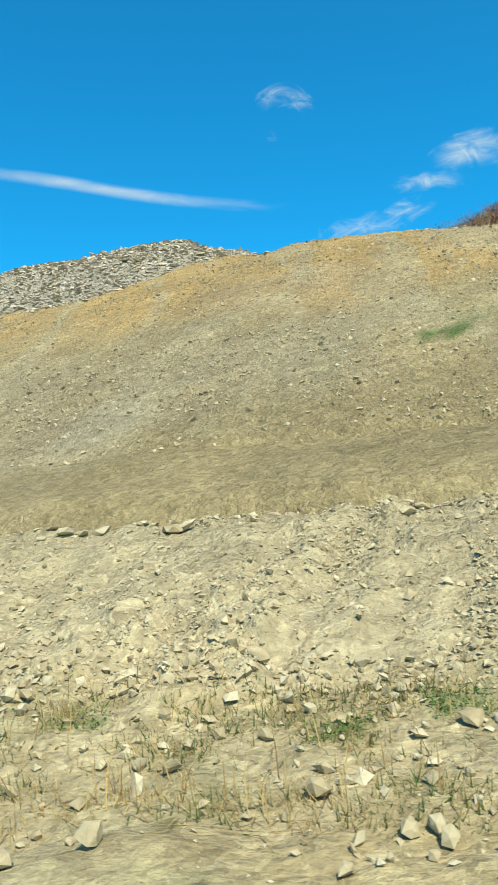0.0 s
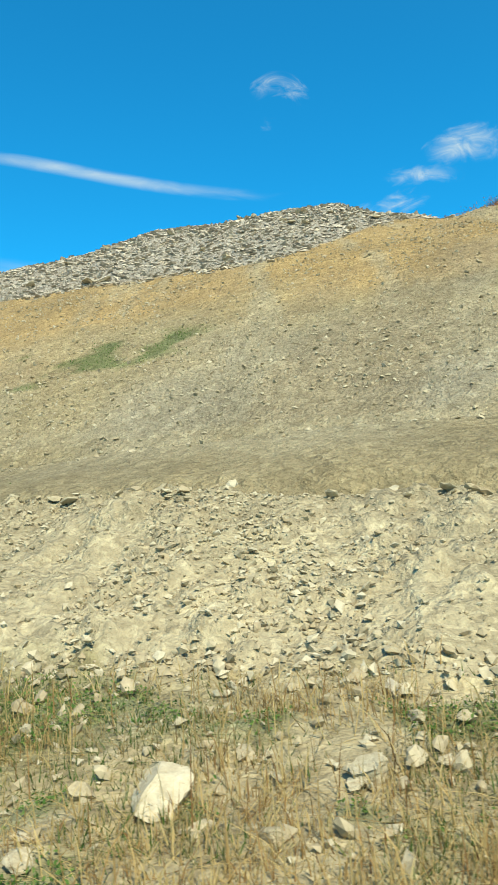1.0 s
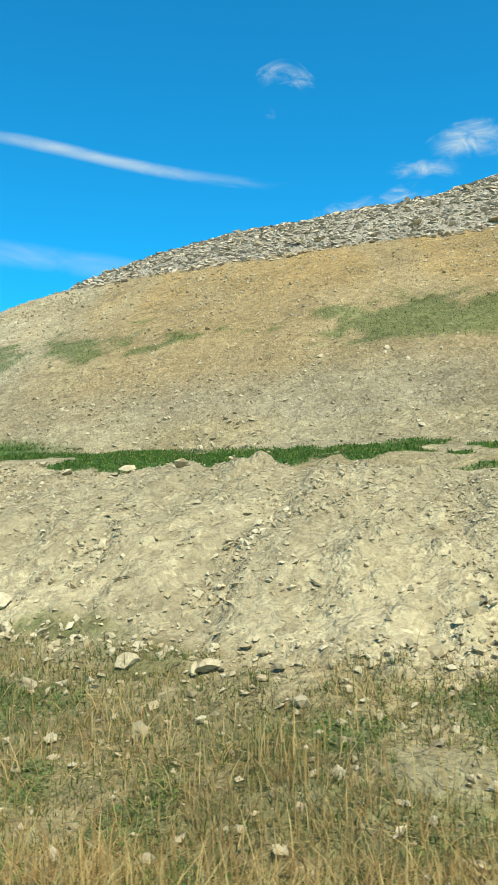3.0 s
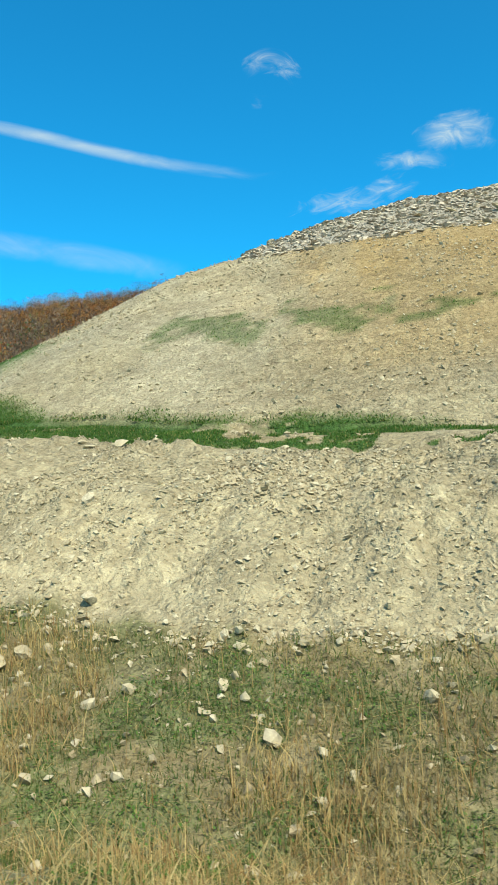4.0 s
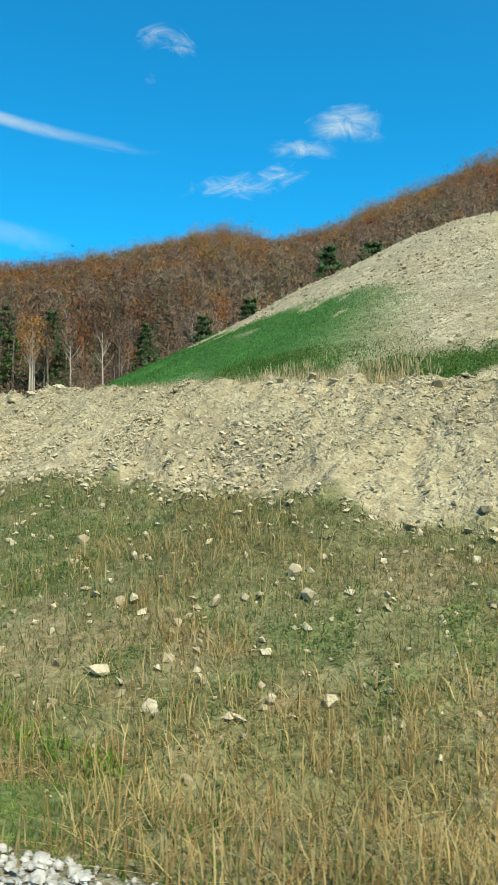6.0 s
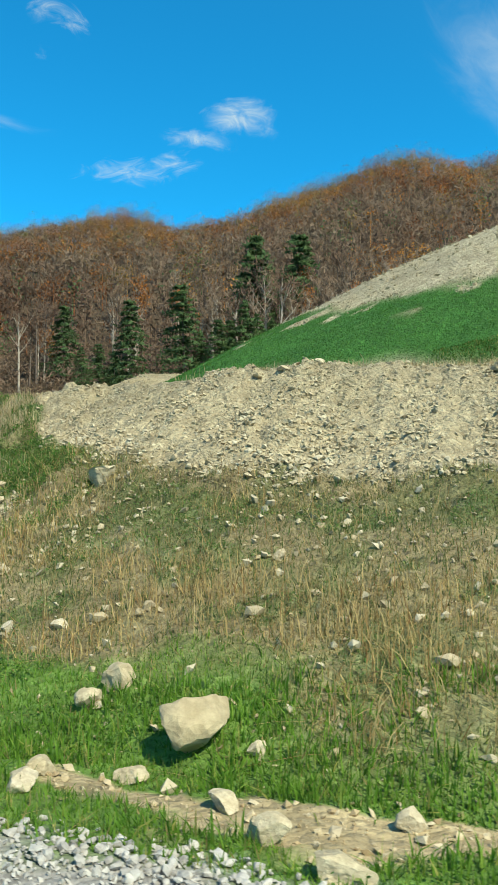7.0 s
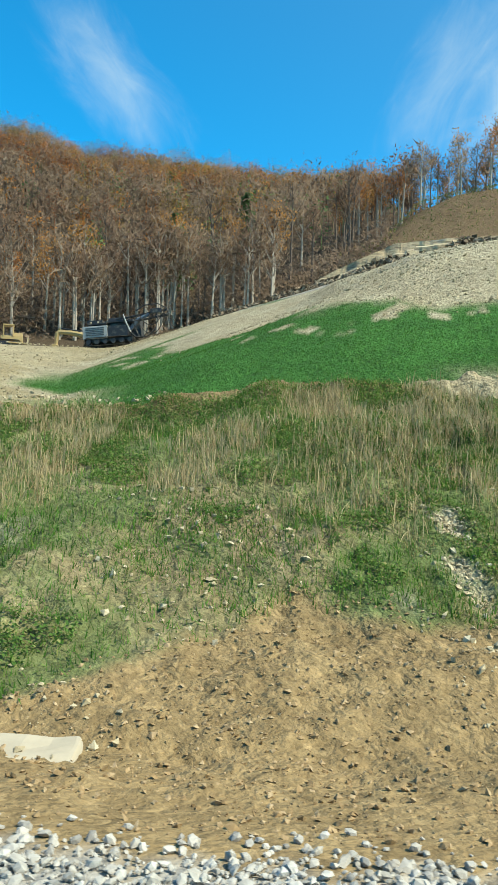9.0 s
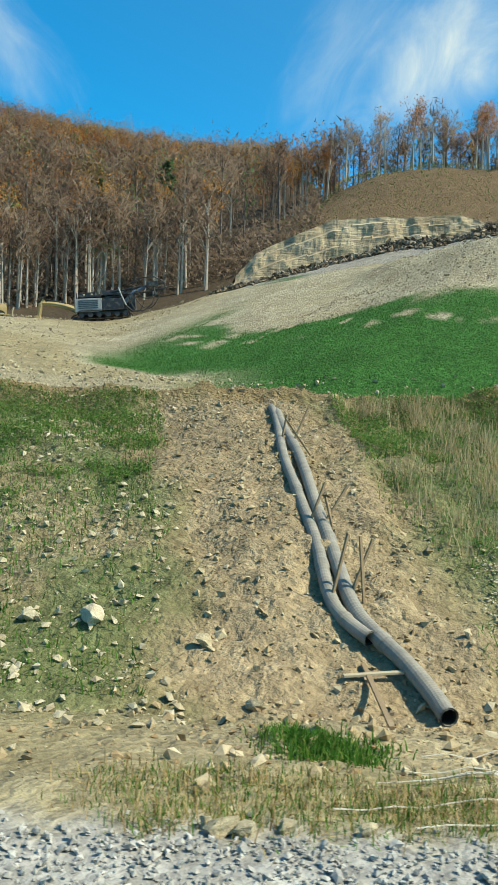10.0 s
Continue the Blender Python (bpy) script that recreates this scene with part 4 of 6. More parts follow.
keep = (rng.uniform(0, 1, n) > 0.8 * lawn(s, d)) & (rng.uniform(0, 1, n) < 1.0 - 0.93 * open_soil(s, d)) & free(s, d)
x, y = to_xy(s[keep], d[keep])
blades("low_weeds", x, y, rng.uniform(0.04, 0.19, len(x)), rng.uniform(0.008, 0.018, len(x)), M_DULL, "low brownish green weeds matted over stony ground", 1.3, "weeds", simple=True)
n = 90000
s, d = np.where(rng.uniform(0, 1, n) < 0.25, rng.uniform(-8, 30, n), rng.uniform(30, 82, n)), rng.uniform(0, 1, n)
d = weed(s, d)
keep = ((s < 74) | (d > 5.8)) & (lawn(s, d) < 0.3) & (rng.uniform(0, 1, n) < 0.12 + 0.9 * sstep(-0.12, 0.12, straw_field(s, d))) & free(s, d)
x, y = to_xy(s[keep], d[keep])
blades("lying_straw", x, y, rng.uniform(0.15, 0.5, len(x)), rng.uniform(0.006, 0.012, len(x)), M_DRY, "broken dry stems lying over the weedy bank", 1.5, "straw")


# low leafy green between the straw: clover and young weeds
def leaf_carpet(name, x, y, up, size, mat, label):
    """Small leaves held up to a height over the ground, each turned by chance but mostly flat."""
    n = len(x)
    z = ground_at(x, y) + up * rng.uniform(0.15, 1, n)
    a, tip = rng.uniform(0, 2 * np.pi, n), rng.normal(0, 0.55, (n, 2))
    u = np.c_[np.cos(a), np.sin(a), tip[:, 0]] * size[:, None] * 0.5
    v = np.c_[-np.sin(a), np.cos(a), tip[:, 1]] * size[:, None] * 0.32
    c = np.c_[x, y, z]
    co = np.stack([c - u, c + v, c + u, c - v], 1).reshape(-1, 3)
    f = (np.array([[0, 1, 2], [0, 2, 3]])[None] + np.arange(n)[:, None, None] * 4).reshape(-1, 3)
    return raw_mesh(name, co, f, mat, label, "weeds")


M_CLOVER = blade_material("clover", [(0.0, (0.06, 0.13, 0.03)), (0.5, (0.105, 0.21, 0.05)), (0.8, (0.17, 0.25, 0.075)), (1.0, (0.31, 0.28, 0.13))], 0.45)


n = 620000
s, d = rng.uniform(-8, 86, n), rng.uniform(0, 1, n)
d = weed(s, d)
keep = (rng.uniform(0, 1, n) < 0.62 * sstep(0.06, 0.3, clover_field(s, d))) & free(s, d)
x, y = to_xy(s[keep], d[keep])
leaf_carpet("green_clumps", x, y, 0.03 + 0.08 * rng.uniform(0, 1, len(x)), rng.uniform(0.018, 0.042, len(x)), M_CLOVER, "green leafy clumps between stones and dry weeds")
n = 1500
s, u = rng.uniform(-8, 84, n), rng.uniform(0, 1, n) ** 0.8
d = np.interp(s, STATION, EDGE_D) + 0.9 + (cut_foot(s) - np.interp(s, STATION, EDGE_D) - 0.7) * u
keep = (lawn(s, d) < 0.2) & (rng.uniform(0, 1, n) < np.interp(s, [10, 26, 40], [1.0, 0.8, 0.55]))
x, y = to_xy(s[keep], d[keep])
stones("scattered_stones", x, y, sizes(keep.sum(), 0.07, 0.24, 2.2), M_PALE, "hand-sized cream stones scattered among roadside weeds", flat=0.72, sink=0.1, shapes=SMALL)
# lush verge by the gravel
n = 45000
s, d = rng.uniform(62, 89, n), rng.uniform(3.7, 7.2, n)
keep = (bare(s, d) < 0.2) & (fbm(s, d, 0.9, 3, 67) > -0.12) & (np.abs(d - 5.3 - 0.6 * np.sin(s * 0.4)) < 1.5 * sstep(62, 70, s) * (1 - 0.9 * sstep(77, 81, s)) + 0.4 * vnoise(s, d, 1.3, 6))
x, y = to_xy(s[keep], d[keep])
blades("verge_grass", x, y, rng.uniform(0.07, 0.24, len(x)), rng.uniform(0.010, 0.02, len(x)), M_VERGE, "bright green grass along the gravel shoulder", 0.8)
n = 130000
s, d = rng.uniform(60, 85, n), rng.uniform(3.5, 7.4, n)
keep = (rng.uniform(0, 1, n) < lawn(s, d)) & (bare(s, d) < 0.25)
x, y = to_xy(s[keep], d[keep])
blades("verge_lawn", x, y, rng.uniform(0.04, 0.13, len(x)), rng.uniform(0.010, 0.02, len(x)), M_VERGE, "low lush grass covering the verge", 0.9, simple=True)
n = 5200
s, d = rng.uniform(63, 75, n), rng.uniform(3.7, 5.4, n)
keep = bare(s, d) > 0.3
x, y = to_xy(s[keep], d[keep])
stones("path_stones", x, y, sizes(keep.sum(), 0.015, 0.09, 4.5), M_CHUTE, "tan stones and crumbs on the trodden strip", shapes=CHIP + PEBBLE[:2], sink=0.25)
# coarse stones where the shoulder widens
n = 9000
s, d = rng.uniform(62, 108, n), 3.25 + np.abs(rng.normal(0, 0.45, n))
keep = (rng.uniform(0, 1, n) < np.interp(s, [92, 95], [1.0, 0.12])) & (d < np.interp(s, [62, 80, 85, 89, 93, 108], [3.6, 3.7, 4.4, 4.5, 3.9, 3.75]) + 0.3 * vnoise(s, d, 0.9, 26))
x, y = to_xy(s[keep], d[keep])
stones("shoulder_stones", x, y, sizes(keep.sum(), 0.03, 0.10, 2.0), M_GRAVEL, "coarse grey-white stones at the shoulder's edge", "gravel", flat=0.6, tilt=0.8, shapes=PEBBLE)
# last bank: grass and weeds
s, d = rng.uniform(76, 109, 170000), rng.uniform(7, 17.6, 170000)
keep = (bare(s, d) + 0.5 * fbm(s, d, 1.2, 3, 45) < 0.4) & (rng.uniform(0, 1, len(s)) > gullies(s, d) * (0.7 + 1.5 * fbm(s, d, 1.2, 3, 68))) & (s > 78) & (d < cut_foot(s) - 0.2) & (d < np.interp(s, STATION, CREST_D) - 0.1) & (rng.uniform(0, 1, len(s)) < (0.35 + 0.9 * sstep(-0.2, 0.2, fbm(s, d, 2.5, 3, 54))) * (1 - 0.5 * (s > 100.4) * (d < 13 + fbm(s, d, 2, 3, 66) * 4)))
x, y = to_xy(s[keep], d[keep])
blades("bank_grass", x, y, rng.uniform(0.06, 0.22, len(x)), rng.uniform(0.012, 0.024, len(x)), M_GRASS, "green grass and clover over the roadside bank", 0.9, simple=True)
s, d = clumped(20000, 0.2, 77, 108, lambda a, u: np.interp(a, [76, 82, 86, 90, 108], [10.5, 11, 12.5, 12.5, 12]) + 5.5 * u, 24, 55,
               lambda a, b: (np.exp(-(((a - 99.2 - 0.12 * (b - 10)) / 2.2) ** 4)) < 0.3) & (fbm(a, b, 2.2, 3, 59) > 0.02) & (b < np.interp(a, STATION, CREST_D) - 0.2) & (b < cut_foot(a) - 0.3) & (a < 97.2))
x, y = to_xy(s, d)
blades("bank_weeds", x, y, rng.uniform(0.1, 0.42, len(x)), rng.uniform(0.007, 0.015, len(x)), M_STALK, "dry tan weed stalks standing on the grassy bank", 0.6, "weeds")
n = 380000
s, d = rng.uniform(77, 108, n), rng.uniform(6.8, 17.5, n)
keep = (0.5 * fbm(s, d, 2.2, 3, 171) + 0.9 * fbm(s, d, 0.8, 3, 172) + 0.35 * sstep(10.5, 13.5, d) - 0.35 * (s < 80) + np.where(s > 100, 0.25 * sstep(11, 12.5, d) - 0.12, 0) - 0.22 * sstep(87, 90, s) * (1 - sstep(11.5, 14, d)) - 0.1 * sstep(87, 90, s) > 0.12) & (bare(s, d) < 0.3) & (gullies(s, d) < 0.35) & (d < cut_foot(s) - 0.2) & (d < np.interp(s, STATION, CREST_D) - 0.2) & (d > scoop_head(s) + 0.3)
x, y = to_xy(s[keep], d[keep])
leaf_carpet("bank_clover", x, y, 0.04 + 0.14 * rng.uniform(0, 1, len(x)), rng.uniform(0.025, 0.06, len(x)), M_CLOVER, "green clover and young weeds covering the bank")
# tall dry clumps below the berm, and washed stones at the foot of the bank
s, d = clumped(26000, 0.17, 83, 98, lambda q, u: np.interp(q, STATION, CREST_D) - 0.7 - 7.0 * u ** 1.5, 22, 55, lambda q, w: (fbm(q, w, 1.6, 3, 69) > 0.05) & (bare(q, w) < 0.2) & (w < cut_foot(q) - 0.3))
x, y = to_xy(s, d)
blades("dry_clumps", x, y, rng.uniform(0.15, 0.5, len(x)), rng.uniform(0.008, 0.016, len(x)), M_STALK, "tall dry weed clumps below the berm", 0.6, "weeds")
n = 4200
s, d = np.r_[rng.normal(96.1, 0.4, n), rng.normal(94.7, 0.6, n // 2)], np.r_[rng.normal(8.3, 0.9, n), rng.normal(7.5, 0.4, n // 2)]
x, y = to_xy(s, d)
stones("washed_stones", x, y, sizes(len(x), 0.018, 0.085, 3.0), M_PALE, "pale washed stones at the foot of the grassy bank", sink=0.3, tilt=0.6, shapes=CHIP)
# ragged row of grass and straw along the gravel by the chute
s, d = clumped(30000, 0.13, 96, 108, lambda q, u: 3.75 + 0.8 * u, 16, 58, lambda q, w: fbm(q, w, 1.6, 3, 63) > -0.15)
x, y = to_xy(s, d)
pick = rng.uniform(0, 1, len(x)) < 0.6
blades("shoulder_grass", x[pick], y[pick], rng.uniform(0.03, 0.13, pick.sum()), rng.uniform(0.005, 0.010, pick.sum()), M_GRASS, "ragged green grass at the gravel's edge", 1.0)
blades("shoulder_straw", x[~pick], y[~pick], rng.uniform(0.05, 0.18, (~pick).sum()), rng.uniform(0.004, 0.009, (~pick).sum()), M_DRY, "dry straw standing at the gravel's edge", 0.9)
s, d = clumped(2400, 0.17, 99.0, 99.6, lambda q, u: 5.25 + 0.3 * u, 240, 58, lambda q, w: q > 0)
x, y = to_xy(s, d)
blades("grass_tuft", x, y, rng.uniform(0.05, 0.16, len(x)), rng.uniform(0.008, 0.016, len(x)), M_GRASS, "thick green tuft on bare clay", 0.7)
# thin dry stalks along the bench before the nose
s, d = clumped(9000, 0.3, 62, 82, lambda q, u: np.interp(q, STATION, CREST_D) + 0.7 + 2.2 * u, 14, 64, lambda q, w: fbm(q, w, 2.0, 3, 64) > -0.1)
x, y = to_xy(s, d)
blades("bench_stalks", x, y, rng.uniform(0.12, 0.4, len(x)), rng.uniform(0.012, 0.022, len(x)), M_STALK, "thin dry stalks along the bench", 0.6, "weeds")
# grass of the bench and the sown nose
n = 560000
x, y = rng.uniform(-75, -12, n), rng.uniform(15, 62, n)
z, k = ground_height(x, y)
keep = (rng.uniform(0, 1, n) < green_patches(x, y, k)) & (k["d"] > k["cd"] + 0.3)
x, y, z = x[keep], y[keep], z[keep]
nose = rng.uniform(0, 1, len(x)) < sown_nose(x, y)
n = 170000
s, d = rng.uniform(20, 72, n), rng.uniform(0.3, 5.0, n)
x2, y2 = to_xy(s, np.interp(s, STATION, CREST_D) + d)
z2, k2 = ground_height(x2, y2)
more = rng.uniform(0, 1, n) < green_patches(x2, y2, k2)
x, y, z, nose = np.r_[x, x2[more]], np.r_[y, y2[more]], np.r_[z, z2[more]], np.r_[nose, np.zeros(more.sum(), bool)]
blades("fill_grass", x[nose], y[nose], rng.uniform(0.05, 0.14, nose.sum()), rng.uniform(0.018, 0.035, nose.sum()), M_LUSH, "dense bright green grass sown on the earth fill", 1.0, z=z[nose], simple=True)
blades("bench_grass", x[~nose], y[~nose], rng.uniform(0.04, 0.1, (~nose).sum()), rng.uniform(0.03, 0.06, (~nose).sum()), M_OLIVE, "patchy green grass on the bench and slope", 1.1, z=z[~nose], simple=True)


# leafy weeds by the gravel
def leafy(name, rows, mat, label, leaf=0.06, count=500):
    """Low leafy plants: heaps of small leaves at rows of s, d, radius, height."""
    cos, tri, at = [], [], 0
    for s_, d_, r_, h_ in rows:
        x_, y_ = to_xy(s_, d_)
        z_ = float(ground_at([x_], [y_])[0])
        m = int(count * (r_ / 0.3) ** 2)
        p = rng.normal(size=(m, 3))
        p *= (rng.uniform(0.3, 1, m) ** 0.5 / np.linalg.norm(p, axis=1))[:, None]
        p = np.abs(p) * np.array((1, 1, 1)) * np.where(rng.uniform(size=(m, 3)) < 0.5, -1, 1)
        p[:, 2] = np.abs(p[:, 2])
        p = p * np.array((r_, r_, h_)) + np.array((float(x_), float(y_), z_))
        a, b_ = rng.normal(size=(m, 3)), rng.normal(size=(m, 3))
        a /= np.linalg.norm(a, axis=1)[:, None]
        b_ -= (a * b_).sum(1)[:, None] * a
        b_ /= np.linalg.norm(b_, axis=1)[:, None]
        sz = leaf * rng.uniform(0.6, 1.4, m)[:, None]
        co = np.stack([p - a * sz, p + b_ * sz * 0.4, p + a * sz, p - b_ * sz * 0.4], 1).reshape(-1, 3)
        f = (np.array([[0, 1, 2], [0, 2, 3]])[None] + np.arange(m)[:, None, None] * 4).reshape(-1, 3)
        cos.append(co)
        tri.append(f + at)
        at += len(co)
    raw_mesh(name, np.vstack(cos), np.vstack(tri), mat, label, "weeds")


M_LEAF = blade_material("leafy_weed", [(0.0, (0.045, 0.11, 0.03)), (0.6, (0.08, 0.17, 0.045)), (1.0, (0.17, 0.23, 0.08))], 0.45)
rows = []
for k in range(120):
    s_ = rng.uniform(75.5, 86.0)
    rows.append((s_, 4.4 + 0.2 * math.sin(s_) + rng.normal(0, 0.3), rng.uniform(0.1, 0.26), rng.uniform(0.08, 0.2)))
leafy("leafy_weeds", rows, M_LEAF, "dark green leafy weeds edging the gravel shoulder", 0.03, 900)
leafy("leafy_bushes", [(81.6, 8.1, 0.32, 0.3), (81.2, 7.7, 0.3, 0.25), (86.1, 8.7, 0.4, 0.3), (81.9, 8.5, 0.25, 0.25), (85.6, 8.9, 0.3, 0.3)], M_LEAF, "small dark green bushy weeds on the bank", 0.035, 900)


# ---------- single rocks ----------
ROCK_MESH = []
for k in range(9):
    v, f = rock_shape(40 + k, 4, 13)
    v = v * np.array([1.0, 0.85, 0.72])
    me = bpy.data.meshes.new("rock")
    me.from_pydata([tuple(q) for q in v], [], f.tolist())
    me.materials.append(M_BOULDER)
    me.shade_flat()
    ROCK_MESH.append(me)

ROCKS_A = [(-11.6, 5.9, 0.09), (-12.0, 5.2, 0.23), (-10.6, 5.5, 0.16), (-12.6, 5.2, 0.12), (-10.7, 5.4, 0.08), (-11.6, 4.8, 0.08), (-11.1, 4.7, 0.08), (-12.5, 4.2, 0.10), (-10.5, 7.0, 0.12), (-10.3, 6.5, 0.10), (-9.9, 6.5, 0.09), (-10.1, 5.8, 0.07), (-21.8, 4.9, 0.22), (-20.3, 5.8, 0.13), (-20.9, 7.5, 0.10), (-21.5, 7.6, 0.07), (-22.0, 7.4, 0.07), (-21.7, 6.6, 0.06), (-21.4, 6.1, 0.06), (-20.2, 6.8, 0.10), (-21.0, 7.0, 0.10), (-23.4, 8.1, 0.09), (-24.1, 7.6, 0.09)]
ROCKS_B = [(-35.2, 8.9, 0.09), (-33.2, 9.2, 0.13), (-33.5, 7.9, 0.14), (-38.3, 9.5, 0.10), (-37.7, 9.6, 0.10), (-36.5, 10.6, 0.16), (-36.2, 5.3, 0.12), (-36.0, 5.4, 0.08), (-34.2, 9.3, 0.13), (-38.3, 8.7, 0.10), (-46.0, 9.7, 0.23), (-46.2, 10.6, 0.24), (-45.8, 10.9, 0.14), (-45.5, 11.0, 0.10), (-45.8, 10.0, 0.09), (-49.7, 9.5, 0.09), (-47.0, 6.7, 0.08), (-49.8, 11.6, 0.14), (-50.1, 12.1, 0.13), (-46.1, 13.9, 0.13), (-45.3, 12.0, 0.13), (-50.7, 11.7, 0.15)]
ROCKS_C = [(-52.9, 8.5, 0.19), (-52.3, 9.3, 0.15), (-50.8, 8.4, 0.15), (-50.6, 7.5, 0.13), (-51.4, 12.2, 0.11), (-50.0, 11.9, 0.12), (-49.7, 11.9, 0.12), (-49.1, 12.2, 0.11), (-53.3, 10.6, 0.07), (-50.6, 12.0, 0.12), (-48.9, 11.8, 0.10), (-52.0, 10.9, 0.09), (-51.0, 10.0, 0.08), (-56.5, 8.2, 0.18), (-56.2, 8.8, 0.14), (-55.0, 8.1, 0.10), (-54.8, 8.5, 0.10), (-56.6, 10.2, 0.11), (-55.2, 15.4, 0.19), (-54.4, 10.7, 0.07), (-54.7, 13.5, 0.09), (-55.4, 12.3, 0.08)]
ROCKS_D = [(-68.7, 13.7, 0.29), (-69.4, 14.9, 0.18), (-69.6, 14.6, 0.12), (-68.1, 11.5, 0.14), (-68.4, 12.0, 0.12), (-67.5, 12.2, 0.09), (-68.6, 12.5, 0.09), (-69.2, 13.2, 0.10), (-70.1, 16.3, 0.08), (-67.5, 17.5, 0.11), (-68.3, 13.4, 0.08), (-69.9, 12.9, 0.11), (-69.8, 13.2, 0.09), (-73.8, 15.7, 0.11), (-73.5, 15.7, 0.09), (-72.5, 15.5, 0.10), (-71.8, 14.5, 0.09), (-71.4, 14.4, 0.07), (-73.2, 16.3, 0.05), (-71.6, 14.4, 0.04), (-70.7, 16.5, 0.08), (-70.1, 21.6, 0.27)]
ROCKS_E = [(-75.7, 18.3, 0.20), (-75.3, 18.4, 0.13), (-75.2, 18.1, 0.13), (-76.2, 16.6, 0.13), (-77.7, 19.6, 0.18), (-77.1, 19.7, 0.16), (-76.9, 19.7, 0.07), (-76.9, 19.2, 0.08), (-77.6, 19.9, 0.24), (-77.3, 21.5, 0.16), (-78.1, 21.6, 0.16), (-78.0, 19.5, 0.12), (-78.5, 21.8, 0.18), (-77.7, 21.7, 0.20), (-77.7, 20.1, 0.16), (-78.0, 20.2, 0.23), (-78.2, 21.4, 0.09)]
ROCKS_F = [(-88.6, 32.2, 0.15), (-89.0, 32.8, 0.11), (-88.0, 31.0, 0.09), (-88.3, 29.9, 0.09), (-90.8, 27.8, 0.07), (-90.8, 27.9, 0.05), (-90.7, 27.7, 0.06), (-90.5, 27.6, 0.05), (-90.2, 27.3, 0.05)]


def lay_rocks(rows, label, group, tall=1.0):
    for x, y, r in rows:
        ob = new("rock", random.choice(ROCK_MESH))
        z = float(ground_at([x], [y])[0])
        w = (3.1 if r > 0.17 else 2.7) * r
        ob.scale = (w * random.uniform(0.95, 1.15), w * random.uniform(0.85, 1.1), w * random.uniform(0.85, 1.15) * tall)
        ob.rotation_euler = (random.uniform(-0.25, 0.25), random.uniform(-0.25, 0.25), random.uniform(0, 6.28))
        ob.location = (x, y, z + (0.15 if r > 0.17 else 0.2) * w * tall)
        size = "large" if r > 0.17 else "mid-sized" if r > 0.1 else "small"
        tagged(ob, f"{size} {label}", "rock", group)


lay_rocks(ROCKS_A, "pale tan rock lying in dry weeds", "rocks in the weeds", 0.75)
lay_rocks(ROCKS_B, "cream sandstone rock below the cut slope", "rocks below the cut slope")
lay_rocks(ROCKS_C, "pale yellowish rock among roadside weeds", "rocks among roadside weeds")
lay_rocks(ROCKS_D, "tan sandstone rock on the grassy verge", "rocks on the verge")
lay_rocks(ROCKS_E, "pale rock beside grey gravel heaps", "rocks beside the gravel heaps")
lay_rocks(ROCKS_F, "pale rock on thin grass by the chute", "rocks by the chute")
# two stones stacked on a rock in the weeds
base_z = float(ground_at([-56.6], [10.2])[0])
for up, w, turn in ((0.2, 0.2, 0.4), (0.34, 0.13, 2.0)):
    ob = new("stacked_stone", ROCK_MESH[3])
    ob.scale, ob.rotation_euler, ob.location = (w * 1.1, w, w * 1.4), (0.1, 0.05, turn), (-56.6, 10.2, base_z + up)
    tagged(ob, "small pale stone balanced on another rock", "rock", "stacked stones")
# slabs that stick out of the crest rubble
slabs = []
for k in range(50):
    x, y = random.uniform(-47, -9), random.uniform(34, 43)
    z = float(ground_at([x], [y])[0])
    if z > float(rubble_base(np.array([x]))[0]) + 0.1:
        ob = new("flat_rock", random.choice(ROCK_MESH))
        w = random.uniform(0.4, 0.8)
        ob.scale = (w * 1.3, w, w * 0.45)
        ob.rotation_euler = (random.uniform(-0.4, 0.4), random.uniform(-0.4, 0.4), random.uniform(0, 6.28))
        ob.location = (x, y, z + 0.18 * w)
        tagged(ob, "large flat grey slab lying in crest rubble", "rock", "slabs in the crest rubble")


# ---------- drain pipes, stakes and litter on the chute ----------
def part(name, bm, mat, parent=None, label="", smooth=False):
    """Links a bmesh as one mesh object, under parent if there is one."""
    me = bpy.data.meshes.new(name)
    bm.to_mesh(me)
    bm.free()
    me.materials.append(mat)
    if smooth:
        me.shade_smooth()
    ob = new(name, me)
    ob.parent = parent
    if label:
        ob["label"] = label
    return ob


def box(bm, lo, hi, bevel=0.0, taper=1.0):
    """A bevelled box from corner lo to corner hi; taper narrows its top."""
    c = [(a + b) / 2 for a, b in zip(lo, hi)]
    got = bmesh.ops.create_cube(bm, size=1.0)
    for v in got["verts"]:
        k = taper if v.co.z > 0 else 1.0
        v.co = Vector((c[0] + v.co.x * (hi[0] - lo[0]) * k, c[1] + v.co.y * (hi[1] - lo[1]) * k, c[2] + v.co.z * (hi[2] - lo[2])))
    if bevel:
        edges = list({e for v in got["verts"] for e in v.link_edges})
        bmesh.ops.bevel(bm, geom=edges, offset=bevel, segments=2, profile=0.7, affect="EDGES")


